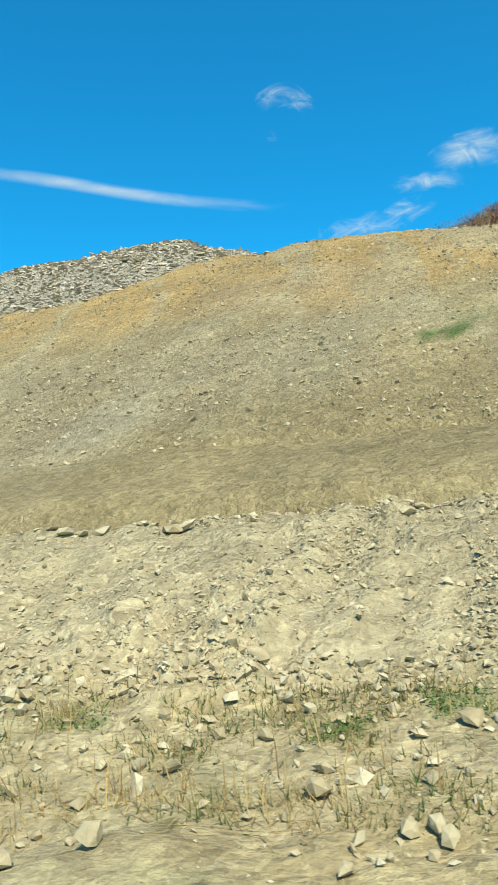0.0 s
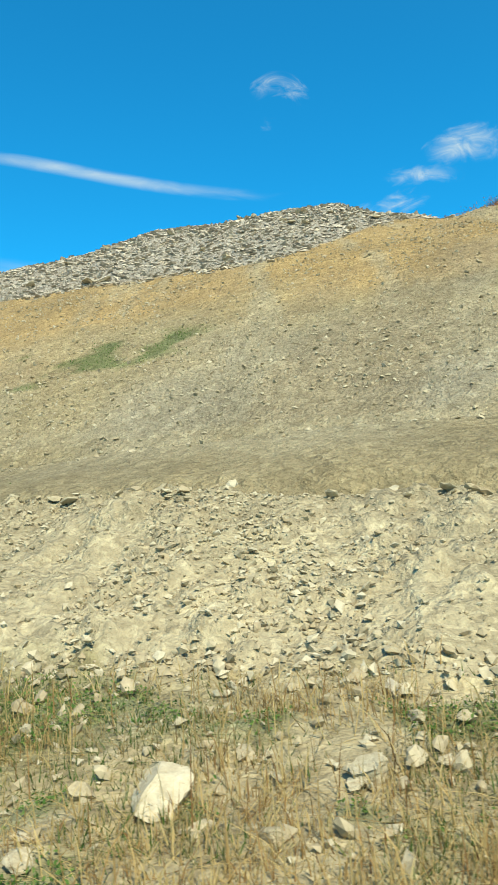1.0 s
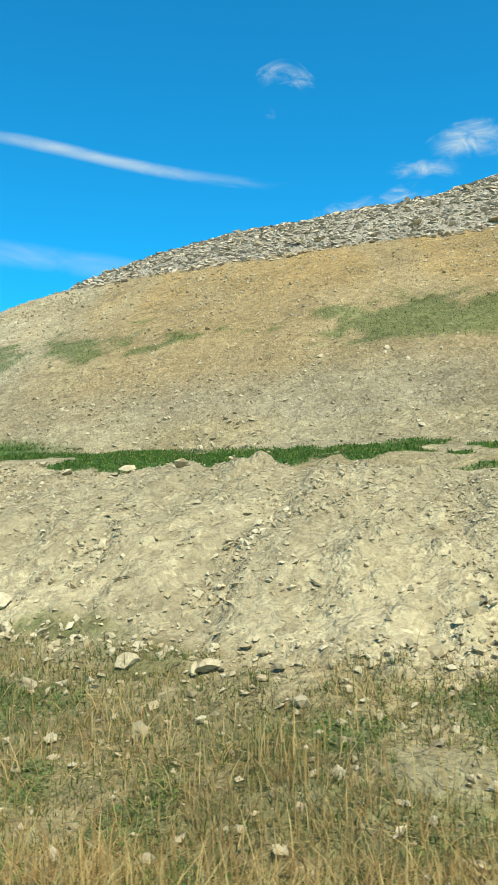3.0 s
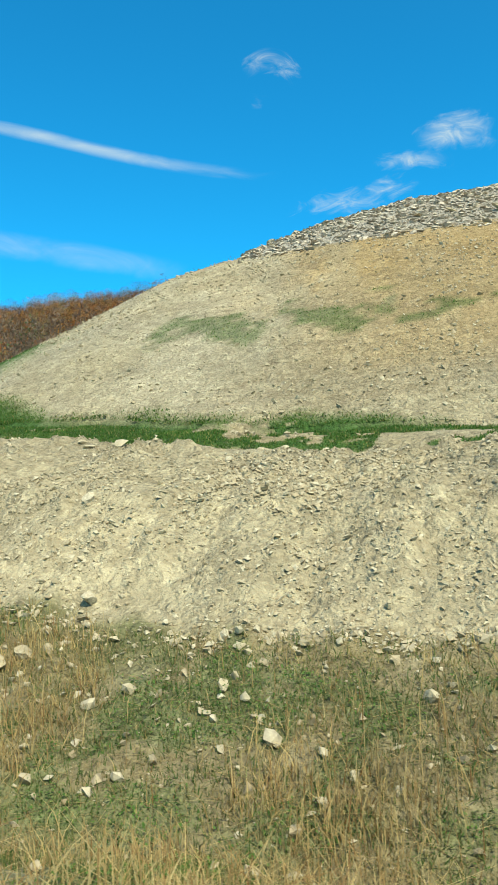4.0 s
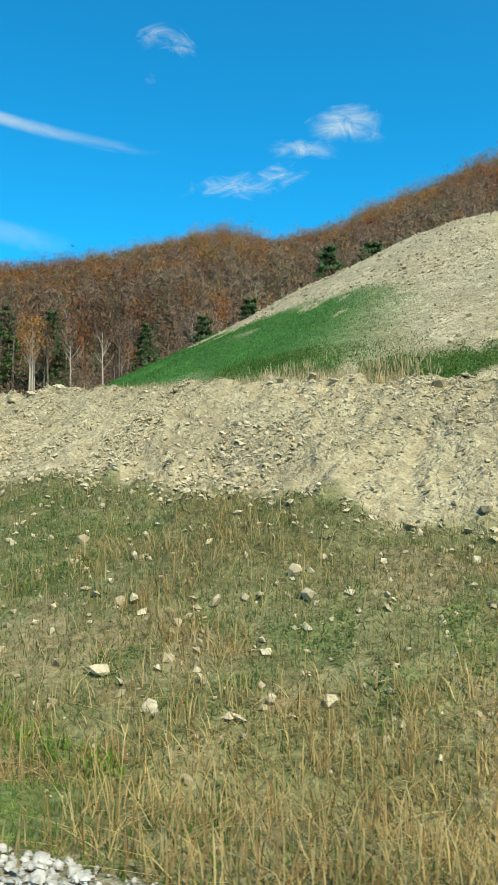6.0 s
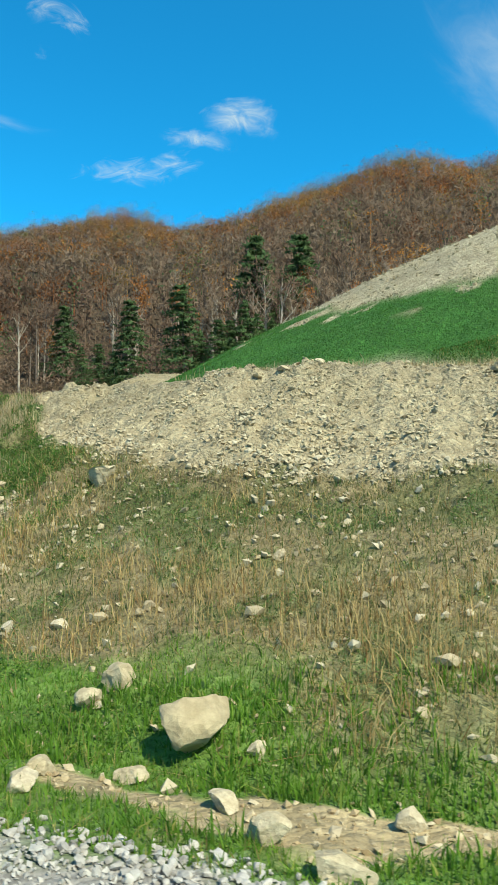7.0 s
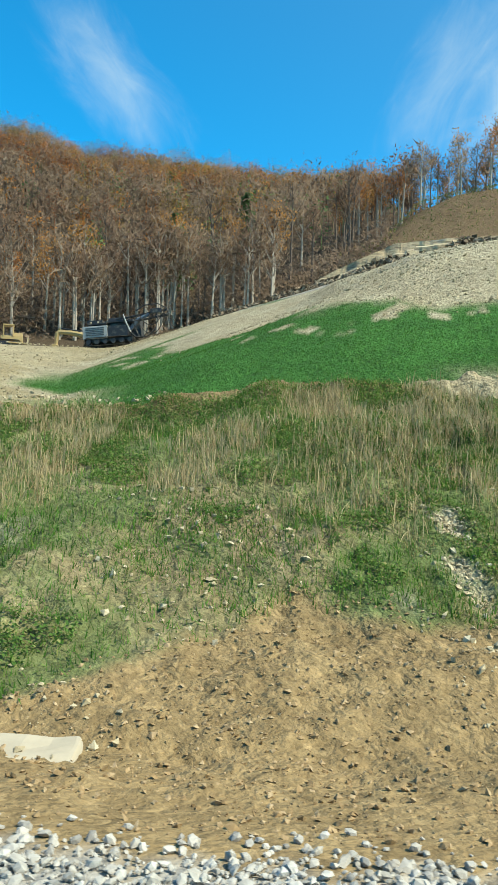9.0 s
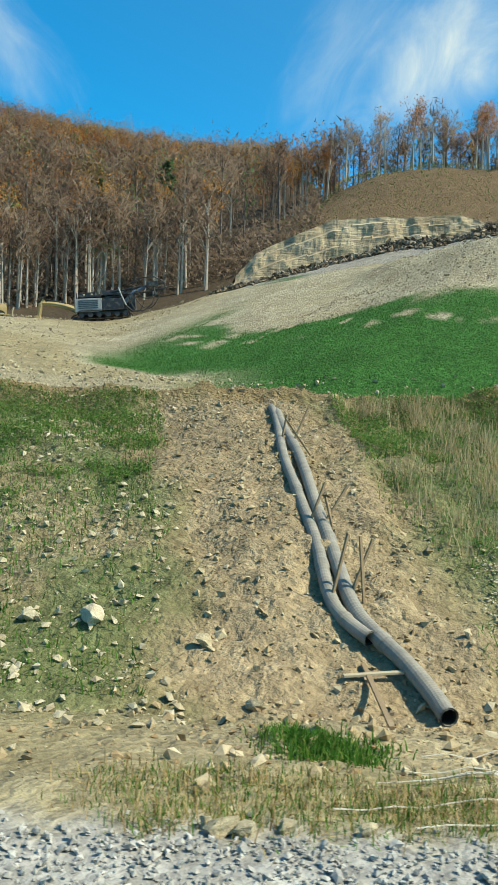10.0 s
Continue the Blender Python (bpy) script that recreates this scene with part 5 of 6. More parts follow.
def tube(bm, pts, radii, sides=10, caps=True):
    """A round tube through pts."""
    pts = [Vector(p) for p in pts]
    rings, ref = [], Vector((0.31, 0.17, 0.93))
    for i, p in enumerate(pts):
        t = (pts[min(i + 1, len(pts) - 1)] - pts[max(i - 1, 0)]).normalized()
        a = t.cross(ref).normalized()
        b = t.cross(a)
        r = radii[i] if hasattr(radii, "__len__") else radii
        rings.append([bm.verts.new(p + (a * math.cos(2 * math.pi * k / sides) + b * math.sin(2 * math.pi * k / sides)) * r) for k in range(sides)])
    for u, v in zip(rings[:-1], rings[1:]):
        for k in range(sides):
            bm.faces.new((u[k], u[(k + 1) % sides], v[(k + 1) % sides], v[k]))
    if caps:
        bm.faces.new(rings[0][::-1])
        bm.faces.new(rings[-1])
    return rings


def plain(name, colour, rough=0.6, metal=0.0, vary=0.25, scale=6.0, spec=0.4):
    m, nt, p = material(name)
    p.inputs["Roughness"].default_value, p.inputs["Metallic"].default_value = rough, metal
    p.inputs["Specular IOR Level"].default_value = spec
    c = mix(nt, vary, colour, ramp(nt, tex(nt, scale, 6, 0.7), [(0.3, tuple(q * 0.45 for q in colour)), (0.7, tuple(min(q * 1.4, 1) for q in colour))]))
    dust = ramp(nt, tex(nt, scale * 0.4, 4), [(0.5, (0, 0, 0)), (0.75, (1, 1, 1))])
    c = mix(nt, dust, c, mix(nt, 0.35, c, (0.38, 0.33, 0.24)))
    nt.links.new(c, p.inputs["Base Color"])
    bump(nt, p, tex(nt, scale * 4, 4), 0.15, 0.01)
    return m


M_PIPE = plain("dusty_pipe", (0.22, 0.205, 0.175), 0.65, vary=0.5)
# near-black colour puts the shade inside the pipe into its material
M_BORE = plain("shaded_pipe_inside", (0.012, 0.012, 0.012), 0.7, vary=0.1)
M_STAKE = plain("weathered_wood", (0.24, 0.17, 0.10), 0.85)
M_BOARD = plain("pale_board", (0.42, 0.35, 0.24), 0.85)
M_STRAND = plain("white_strand", (0.50, 0.47, 0.40), 0.6)
M_SLAB = plain("flat_slab", (0.37, 0.33, 0.255), 0.9, scale=3)


def smooth_line(rows, n):
    """n points along a Catmull-Rom curve through rows."""
    p = np.array(rows, float)
    p = np.vstack([2 * p[0] - p[1], p, 2 * p[-1] - p[-2]])
    out = []
    for t in np.linspace(0, len(rows) - 1 - 1e-6, n):
        i, u = int(t), t - int(t)
        a, b, c, d = p[i:i + 4]
        out.append(0.5 * (2 * b + (c - a) * u + (2 * a - 5 * b + 4 * c - d) * u * u + (3 * b - a - 3 * c + d) * u ** 3))
    return np.array(out)


def drain_pipe(rows, radius, joints, label):
    """A corrugated pipe lying on the slope along rows of s, d."""
    sd_ = smooth_line(rows, 240)
    x, y = to_xy(sd_[:, 0], sd_[:, 1])
    z = ground_height(x, y, False)[0]
    z = np.convolve(np.pad(z, 8, mode="edge"), np.ones(17) / 17, "valid") + radius * 1.05
    pts = list(zip(x, y, z))
    top = new("drain_pipe")
    top.location = pts[-1]
    back = Matrix.Translation(-Vector(pts[-1]))
    bm = bmesh.new()
    tube(bm, pts, [radius * (1.0 if k % 2 else 0.965) for k in range(len(pts))], 18, caps=False)
    bm.transform(back)
    part("pipe_wall", bm, M_PIPE, top, smooth=False)
    bm = bmesh.new()
    inner = tube(bm, pts[-40:], radius * 0.84, 18, caps=False)
    bmesh.ops.reverse_faces(bm, faces=bm.faces[:])
    bm.faces.new(inner[0])
    bm.transform(back)
    part("bore", bm, M_BORE, top, "open pipe mouth, its shade coloured black")
    bm = bmesh.new()
    a = (Vector(pts[-1]) - Vector(pts[-2])).normalized()
    tube(bm, [Vector(pts[-1]) - a * 0.03, Vector(pts[-1]) + a * 0.004], radius * 1.04, 18, caps=False)
    tube(bm, [Vector(pts[-1]) - a * 0.03, Vector(pts[-1]) + a * 0.006], radius * 0.85, 18, caps=False)
    bm.transform(back)
    part("rim", bm, M_PIPE, top)
    for j in joints:
        bm = bmesh.new()
        tube(bm, pts[j:j + 6], [radius * 1.02, radius * 1.1, radius * 1.1, radius * 1.1, radius * 1.1, radius * 1.02], 18, caps=False)
        bm.transform(back)
        part("coupling", bm, M_PIPE, top)
    tagged(top, label, "drain pipe", "drain pipes on the chute")


drain_pipe([(99.55, 16.6), (99.43, 15.76), (99.37, 13.11), (99.18, 11.53), (99.0, 10.09), (98.94, 8.85), (98.81, 8.36), (98.55, 7.96)], 0.085, (30, 95, 150, 205), "shorter grey corrugated drain pipe on the earth chute")
drain_pipe([(99.4, 16.4), (99.26, 14.91), (99.05, 13.15), (98.91, 11.22), (98.78, 9.97), (98.67, 8.65), (98.49, 8.11), (98.2, 7.51), (98.04, 7.03), (97.98, 6.75)], 0.092, (40, 100, 165), "longer grey corrugated drain pipe curling down the chute")

STAKES = [(-85.24, 31.96, 1.09, -85.0, 31.87, 1.72), (-85.11, 31.82, 1.1, -84.78, 31.64, 1.69), (-85.08, 31.62, 1.04, -85.09, 31.78, 1.53), (-86.47, 30.57, 0.38, -86.24, 30.5, 1.25), (-86.23, 30.49, 0.43, -85.94, 30.36, 1.18), (-86.15, 30.3, 0.38, -86.11, 30.42, 1.22), (-82.87, 34.64, 2.32, -82.74, 34.66, 2.74), (-82.87, 34.36, 2.25, -82.61, 34.25, 2.88), (-83.11, 33.81, 2.09, -83.33, 34.17, 2.67)]


def stick(name, a, b, w, h, mat, label, category, group=""):
    """A sawn stick from a to b."""
    a, b = Vector(a), Vector(b)
    bm = bmesh.new()
    box(bm, (-w / 2, -h / 2, 0), (w / 2, h / 2, (b - a).length), 0.004)
    ob = part(name, bm, mat)
    ob.matrix_world = Matrix.Translation(a) @ (b - a).to_track_quat("Z", "Y").to_matrix().to_4x4()
    return tagged(ob, label, category, group)


for row in STAKES:
    a, b = Vector(row[:3]), Vector(row[3:])
    stick("wooden_stake", a - (b - a) * 0.12, b, 0.034, 0.03, M_STAKE, "weathered wooden stake leaning across a drain pipe", "stake", "stakes holding the pipes")


def on_ground(x, y, lift=0.0):
    return (x, y, float(ground_at([x], [y])[0]) + lift)


stick("board", on_ground(-87.37, 29.65, 0.06), on_ground(-86.83, 29.21, 0.09), 0.06, 0.025, M_BOARD, "pale narrow board lying across bare earth", "board", "boards by the pipes")
stick("board", on_ground(-86.97, 29.70, 0.03), on_ground(-88.01, 28.64, 0.04), 0.05, 0.03, M_STAKE, "dark weathered board lying on bare earth", "board", "boards by the pipes")

# pale plastic strands by the ditch
for k in range(16):
    s0, d0 = random.uniform(93.2, 96.4), random.uniform(4.7, 6.2)
    length, drift = random.uniform(1.6, 4.2), random.uniform(-0.22, 0.08)
    bm = bmesh.new()
    rows = []
    for q in np.linspace(0, 1, 22):
        sx = s0 + length * q
        dx = d0 + drift * length * q + 0.12 * float(vnoise([sx], [k * 9.0], 0.9, k)[0])
        x, y = to_xy(sx, dx)
        rows.append(on_ground(float(x), float(y), 0.025 + 0.02 * random.random()))
    tube(bm, rows, 0.0048, 5)
    tagged(part("plastic_strand", bm, M_STRAND), "thin white plastic strand trailing over clay", "strand", "strands by the ditch")
for k in range(22):
    bm = bmesh.new()
    cs, cd_ = random.uniform(93.5, 94.7), random.uniform(5.9, 6.5)
    rows = []
    for q in np.linspace(0, 2.4 * math.pi, 26):
        x, y = to_xy(cs + (0.18 + 0.35 * (k % 5) / 5) * math.cos(q * (1 + k % 3) * 0.6 + k) * (1 + 0.35 * math.sin(3 * q + k)), cd_ + (0.08 + 0.05 * (k % 4)) * math.sin(q * 1.3 + k) + 0.04 * math.sin(5 * q + 2 * k))
        rows.append(on_ground(float(x), float(y), 0.02 + 0.05 * abs(math.sin(2 * q + k))))
    tube(bm, rows, 0.0048, 5)
    tagged(part("plastic_strand", bm, M_STRAND), "tangled white plastic strand looped on the ground", "strand", "strands by the ditch")

# flat pale slabs by the ditch; the larger is a plate shaped like stone
def flat_slab(s, d, w, l, h, turn, label):
    bm = bmesh.new()
    box(bm, (-l / 2, -w / 2, 0), (l / 2, w / 2, h), 0.03, 0.94)
    bmesh.ops.subdivide_edges(bm, edges=bm.edges[:], cuts=2, use_grid_fill=True)
    for v in bm.verts:
        v.co += noise.noise_vector(v.co * 5) * 0.025
    ob = part("flat_rock", bm, M_SLAB)
    x, y = to_xy(s, d)
    h_ = math.atan2(float(np.interp(s + 1, road_s, road_p[:, 1]) - np.interp(s, road_s, road_p[:, 1])), float(np.interp(s + 1, road_s, road_p[:, 0]) - np.interp(s, road_s, road_p[:, 0])))
    ob.matrix_world = Matrix.Translation(on_ground(float(x), float(y), -0.03)) @ pose(0, 0, 0, -10, 0, math.degrees(h_) + turn)
    return tagged(ob, label, "rock")


flat_slab(92.15, 6.2, 0.42, 0.75, 0.10, 3, "pale flat plate lying on clay")
flat_slab(96.75, 6.6, 0.25, 0.5, 0.07, -20, "pale flat stone below the pipe mouth")


# ---------- machines on the pad ----------
M_STEEL = plain("dark_steel", (0.025, 0.028, 0.035), 0.5, 0.3)
M_TRACK = plain("track_steel", (0.035, 0.03, 0.026), 0.7, 0.3)
M_PANEL = plain("grey_white_panel", (0.27, 0.29, 0.30), 0.45, vary=0.45)
M_YELLOW = plain("worn_yellow_paint", (0.36, 0.26, 0.115), 0.5)
M_CREAM = plain("dusty_blade", (0.42, 0.36, 0.25), 0.6)
M_GLASS = plain("dark_cab_glass", (0.05, 0.06, 0.07), 0.08, vary=0.05)
M_HOSE = plain("rubber_hose", (0.02, 0.02, 0.02), 0.6)
M_BLUEBOOM = plain("blue_grey_boom", (0.10, 0.15, 0.22), 0.45)


def piece(name, mat, parent, boxes, label="", bevel=0.04):
    bm = bmesh.new()
    for lo, hi, *t in boxes:
        box(bm, lo, hi, bevel, *(t or [1.0]))
    return part(name, bm, mat, parent, label)


def crawler(parent, x0, x1, y, h, w, mat=None):
    """One track: a rounded belt with shoes and rollers under it."""
    bm = bmesh.new()
    n, r = 40, h / 2
    line = []
    run = x1 - x0 - 2 * r
    total = 2 * run + 2 * math.pi * r
    for k in range(n):
        q = total * k / n
        if q < run:
            p, a = (x0 + r + q, 0.0), 0.0
        elif q < run + math.pi * r:
            a = (q - run) / r
            p = (x1 - r + r * math.sin(a), r - r * math.cos(a))
        elif q < 2 * run + math.pi * r:
            a = math.pi
            p = (x1 - r - (q - run - math.pi * r), 2 * r)
        else:
            a = math.pi + (q - 2 * run - math.pi * r) / r
            p = (x0 + r + r * math.sin(a), r - r * math.cos(a))
        got = bmesh.ops.create_cube(bm, size=1.0)["verts"]
        m = Matrix.Translation((p[0], y, p[1])) @ Matrix.Rotation(-a, 4, "Y") @ Matrix.Diagonal((total / n * 0.9, w, 0.06, 1))
        bmesh.ops.transform(bm, matrix=m, verts=got)
    tr = part("track", bm, mat or M_TRACK, parent)
    for q in np.linspace(x0 + r, x1 - r, 6):
        bm = bmesh.new()
        tube(bm, [(q, y - w * 0.35, r), (q, y + w * 0.35, r)], r * 0.62, 14)
        part("roller", bm, M_STEEL, tr)


def drill_rig():
    top = new("drill_rig")
    for y in (-1.15, 1.15):
        crawler(top, 0.3, 5.0, y, 0.75, 0.5)
    piece("undercarriage", M_STEEL, top, [((0.7, -0.9, 0.4), (4.7, 0.9, 0.75))])
    piece("engine_housing", M_PANEL, top, [((0.15, -1.25, 0.65), (2.5, 1.25, 1.85))], "grey-white louvred engine housing")
    piece("vent_grille", M_GLASS, top, [((0.45, -1.29, 0.95 + 0.16 * k), (2.2, -1.24, 1.05 + 0.16 * k)) for k in range(5)], bevel=0.01)
    piece("rear_body", M_STEEL, top, [((2.55, -1.2, 0.7), (4.4, 1.2, 1.75)), ((2.7, -0.8, 1.75), (4.2, 0.8, 2.05))])
    piece("canopy", M_STEEL, top, [((0.6, -1.1, 1.98), (2.4, 1.1, 2.12)), ((2.3, -1.0, 2.1), (4.9, 0.6, 2.26))])
    cab = piece("cab", M_STEEL, top, [((4.3, 0.0, 0.8), (5.4, 1.2, 2.5), 0.9)])
    piece("cab_window", M_GLASS, cab, [((4.45, -0.04, 1.5), (5.25, 0.02, 2.3))], bevel=0.01)
    bm = bmesh.new()
    tube(bm, [(4.4, -0.4, 1.4), (5.3, -0.5, 2.3), (6.4, -0.6, 2.7)], [0.2, 0.18, 0.15], 8)
    part("boom", bm, M_BLUEBOOM, top, "blue-grey drill boom")
    # the feed: a low lattice beam with its cradle
    bm = bmesh.new()
    for y, z in ((-0.9, 2.25), (-0.5, 2.25), (-0.9, 2.75), (-0.5, 2.75)):
        tube(bm, [(3.4, y, z - 0.35), (8.2, y, z + 0.25)], 0.05, 6)
    for k in range(13):
        x = 3.5 + k * 0.38
        z = -0.35 + (x - 3.4) / 4.8 * 0.6
        tube(bm, [(x, -0.9, 2.25 + z), (x + 0.38, -0.9, 2.75 + z)], 0.03, 5)
        tube(bm, [(x, -0.5, 2.75 + z), (x + 0.38, -0.5, 2.25 + z)], 0.03, 5)
    part("feed_beam", bm, M_STEEL, top)
    bm = bmesh.new()
    tube(bm, [(5.2, -0.7, 3.1), (6.0, -0.7, 3.55), (7.3, -0.7, 3.6), (8.1, -0.7, 3.1), (8.25, -0.7, 2.6)], 0.06, 6)
    part("hose_guide", bm, M_STEEL, top)
    piece("drill_head", M_STEEL, top, [((6.6, -1.0, 2.7), (7.6, -0.4, 3.15))])
    for k, (a, b) in enumerate((((5.3, -0.9, 2.2), (7.9, -0.9, 2.3)), ((4.9, -0.8, 2.0), (6.3, -0.9, 1.5)), ((5.6, -1.0, 2.4), (7.7, -0.7, 2.7)))):
        bm = bmesh.new()
        tube(bm, [Vector(a).lerp(Vector(b), q) + Vector((0, 0, -(1.5 - 0.3 * k) * 4 * q * (1 - q))) for q in np.linspace(0, 1, 14)], 0.045, 6)
        part("hose", bm, M_HOSE, top)
    bm = bmesh.new()
    tube(bm, [(4.75, -1.15, 0.9), (4.3, -1.15, 2.0), (4.05, -1.1, 2.75)], 0.06, 8)
    part("mast_strut", bm, M_PANEL, top, "pale grey slanted strut")
    bm = bmesh.new()
    tube(bm, [(4.6, -1.2, 1.1), (5.2, -1.25, 0.55), (6.2, -1.25, 0.5), (7.0, -1.2, 1.1), (7.3, -1.1, 2.0), (7.2, -0.9, 2.7)], 0.07, 8)
    part("hose_loop", bm, M_HOSE, top)
    piece("stowage_box", M_STEEL, top, [((0.4, -0.6, 2.1), (1.9, 0.5, 2.5)), ((2.5, -0.9, 2.25), (3.9, 0.4, 2.55), 0.9)])
    bm = bmesh.new()
    tube(bm, [(0.3, -1.1, 1.85), (0.3, -1.1, 2.4)], 0.05, 8)
    part("exhaust", bm, M_STEEL, top)
    for x in (0.9, 1.6):
        piece("lamp", M_CREAM, top, [((x, -1.3, 2.12), (x + 0.15, -1.15, 2.25))], bevel=0.02)
    return tagged(top, "dark tracked rock drill rig with folded boom on the pad", "drill rig")


def dozer():
    top = new("bulldozer")
    for y in (-0.85, 0.85):
        crawler(top, 0.4, 3.2, y, 0.85, 0.45)
    piece("body", M_YELLOW, top, [((0.9, -0.6, 0.5), (3.4, 0.6, 1.35)), ((2.3, -0.5, 1.3), (3.4, 0.5, 1.75), 0.9)])
    cab = piece("cab", M_YELLOW, top, [((1.1, -0.75, 2.55), (2.4, 0.75, 2.68)), ((1.15, -0.7, 1.3), (1.25, -0.6, 2.6)), ((2.25, -0.7, 1.3), (2.35, -0.6, 2.6)), ((1.15, 0.6, 1.3), (1.25, 0.7, 2.6)), ((2.25, 0.6, 1.3), (2.35, 0.7, 2.6))], bevel=0.02)
    piece("seat", M_STEEL, cab, [((1.4, -0.3, 1.35), (1.9, 0.3, 1.6)), ((1.4, -0.3, 1.6), (1.5, 0.3, 2.1))])
    bm = bmesh.new()
    for k in range(9):
        a0, a1 = -0.5 + k / 9.0, -0.5 + (k + 1) / 9.0
        box(bm, (3.9 + 0.5 * a0 * a0, -1.4, 0.1 + (a0 + 0.5) * 1.15), (4.0 + 0.5 * a0 * a0, 1.4, 0.1 + (a1 + 0.5) * 1.15), 0.0)
    part("blade", bm, M_CREAM, top, "pale dusty dozer blade")
    for y in (-1.1, 1.1):
        bm = bmesh.new()
        tube(bm, [(1.8, y, 0.5), (3.95, y, 0.45)], 0.09, 8)
        part("push_arm", bm, M_YELLOW, top)
    bm = bmesh.new()
    tube(bm, [(2.9, 0.1, 1.7), (2.9, 0.1, 2.3)], 0.05, 8)
    part("exhaust", bm, M_STEEL, top)
    piece("ripper", M_STEEL, top, [((-0.3, -0.7, 0.5), (0.6, 0.7, 0.75)), ((-0.35, -0.1, 0.1), (-0.15, 0.1, 1.2))])
    return tagged(top, "small dusty yellow bulldozer parked on the pad", "bulldozer")


def excavator():
    top = new("excavator")
    for y in (-0.9, 0.9):
        crawler(top, 0.2, 3.4, y, 0.8, 0.5)
    piece("house", M_YELLOW, top, [((0.6, -1.1, 0.9), (3.6, 1.1, 1.9))])
    cab = piece("cab", M_YELLOW, top, [((0.5, -1.1, 1.0), (1.6, -0.2, 2.3))])
    piece("cab_window", M_GLASS, cab, [((0.46, -1.0, 1.5), (0.52, -0.3, 2.2))], bevel=0.01)
    bm = bmesh.new()
    tube(bm, [(0.9, 0.3, 1.3), (-0.5, 0.3, 1.75), (-1.6, 0.3, 1.95), (-2.9, 0.3, 2.0)], [0.28, 0.3, 0.26, 0.2], 8)
    part("boom", bm, M_YELLOW, top)
    bm = bmesh.new()
    tube(bm, [(-2.7, 0.3, 2.35), (-2.95, 0.3, 1.9), (-3.1, 0.3, 0.6)], [0.15, 0.24, 0.16], 8)
    part("stick", bm, M_YELLOW, top)
    bm = bmesh.new()
    box(bm, (-3.45, -0.1, 0.02), (-2.85, 0.7, 0.8), 0.08, 0.8)
    part("bucket", bm, M_YELLOW, top)
    bm = bmesh.new()
    tube(bm, [(-0.6, 0.3, 2.1), (-2.6, 0.3, 2.4)], 0.07, 8)
    part("ram", bm, M_STEEL, top)
    return tagged(top, "yellow excavator with arm reaching out beyond the rig", "excavator")


def park(ob, x, y, turn, tilt=0.0):
    ob.matrix_world = Matrix.Translation(on_ground(x, y, -0.04)) @ pose(0, 0, 0, 0, tilt, turn)


park(drill_rig(), -54.9, 85.6, -43, -5)
DOZER = dozer()
park(DOZER, -61.6, 92.0, -22, 0)
DOZER.matrix_world = DOZER.matrix_world @ Matrix.Scale(0.82, 4)
park(excavator(), -53.6, 88.6, -43, 0)


# ---------- woods ----------
def leaf_material(name, stops):
    return blade_material(name, stops, 0.5, True)


M_RUST = leaf_material("rust_leaves", [(0.0, (0.22, 0.10, 0.06)), (0.3, (0.36, 0.15, 0.06)), (0.55, (0.46, 0.20, 0.065)), (0.75, (0.46, 0.27, 0.09)), (0.9, (0.17, 0.15, 0.07)), (1.0, (0.13, 0.14, 0.06))])
M_BARE = leaf_material("bare_twigs", [(0.0, (0.19, 0.13, 0.10)), (0.5, (0.245, 0.182, 0.14)), (1.0, (0.30, 0.24, 0.185))])
M_EVER = leaf_material("pine_needles", [(0.0, (0.075, 0.14, 0.065)), (0.5, (0.115, 0.21, 0.09)), (1.0, (0.18, 0.27, 0.11))])
M_BARK = plain("grey_bark", (0.34, 0.30, 0.25), 0.9, scale=3, vary=0.5)
M_DARKBARK = plain("dark_bark", (0.11, 0.085, 0.07), 0.9, scale=3, vary=0.5)


def shred(n, r, centre, radius, size, long=1.0, up=0.0):
    """n small chance triangles inside an ellipsoid: corners and triangles."""
    p = r.normal(size=(n, 3))
    p *= (r.uniform(0.25, 1, n) ** 0.5 / np.linalg.norm(p, axis=1))[:, None]
    p = p * radius + centre
    a, b = r.normal(size=(n, 3)), r.normal(size=(n, 3))
    a[:, 2] = a[:, 2] * 0.6 + up
    a /= np.linalg.norm(a, axis=1)[:, None]
    b = b - (a * b).sum(1)[:, None] * a
    b /= np.linalg.norm(b, axis=1)[:, None]
    sz = size * r.uniform(0.6, 1.4, n)[:, None]
    co = np.stack([p - b * sz * 0.5 / long, p + b * sz * 0.5 / long, p + a * sz * long], 1).reshape(-1, 3)
    return co, np.arange(3 * n).reshape(-1, 3)


def outward(co, centre):
    """Normals that point away from the crown's middle, one for each leaf."""
    v = np.repeat(co.reshape(-1, 3, 3).mean(1), 3, axis=0) - centre
    v = v / (np.linalg.norm(v, axis=1)[:, None] + 1e-6) + np.repeat(rng.normal(0, 0.14, (len(co) // 3, 3)), 3, axis=0)
    return v / (np.linalg.norm(v, axis=1)[:, None] + 1e-6)


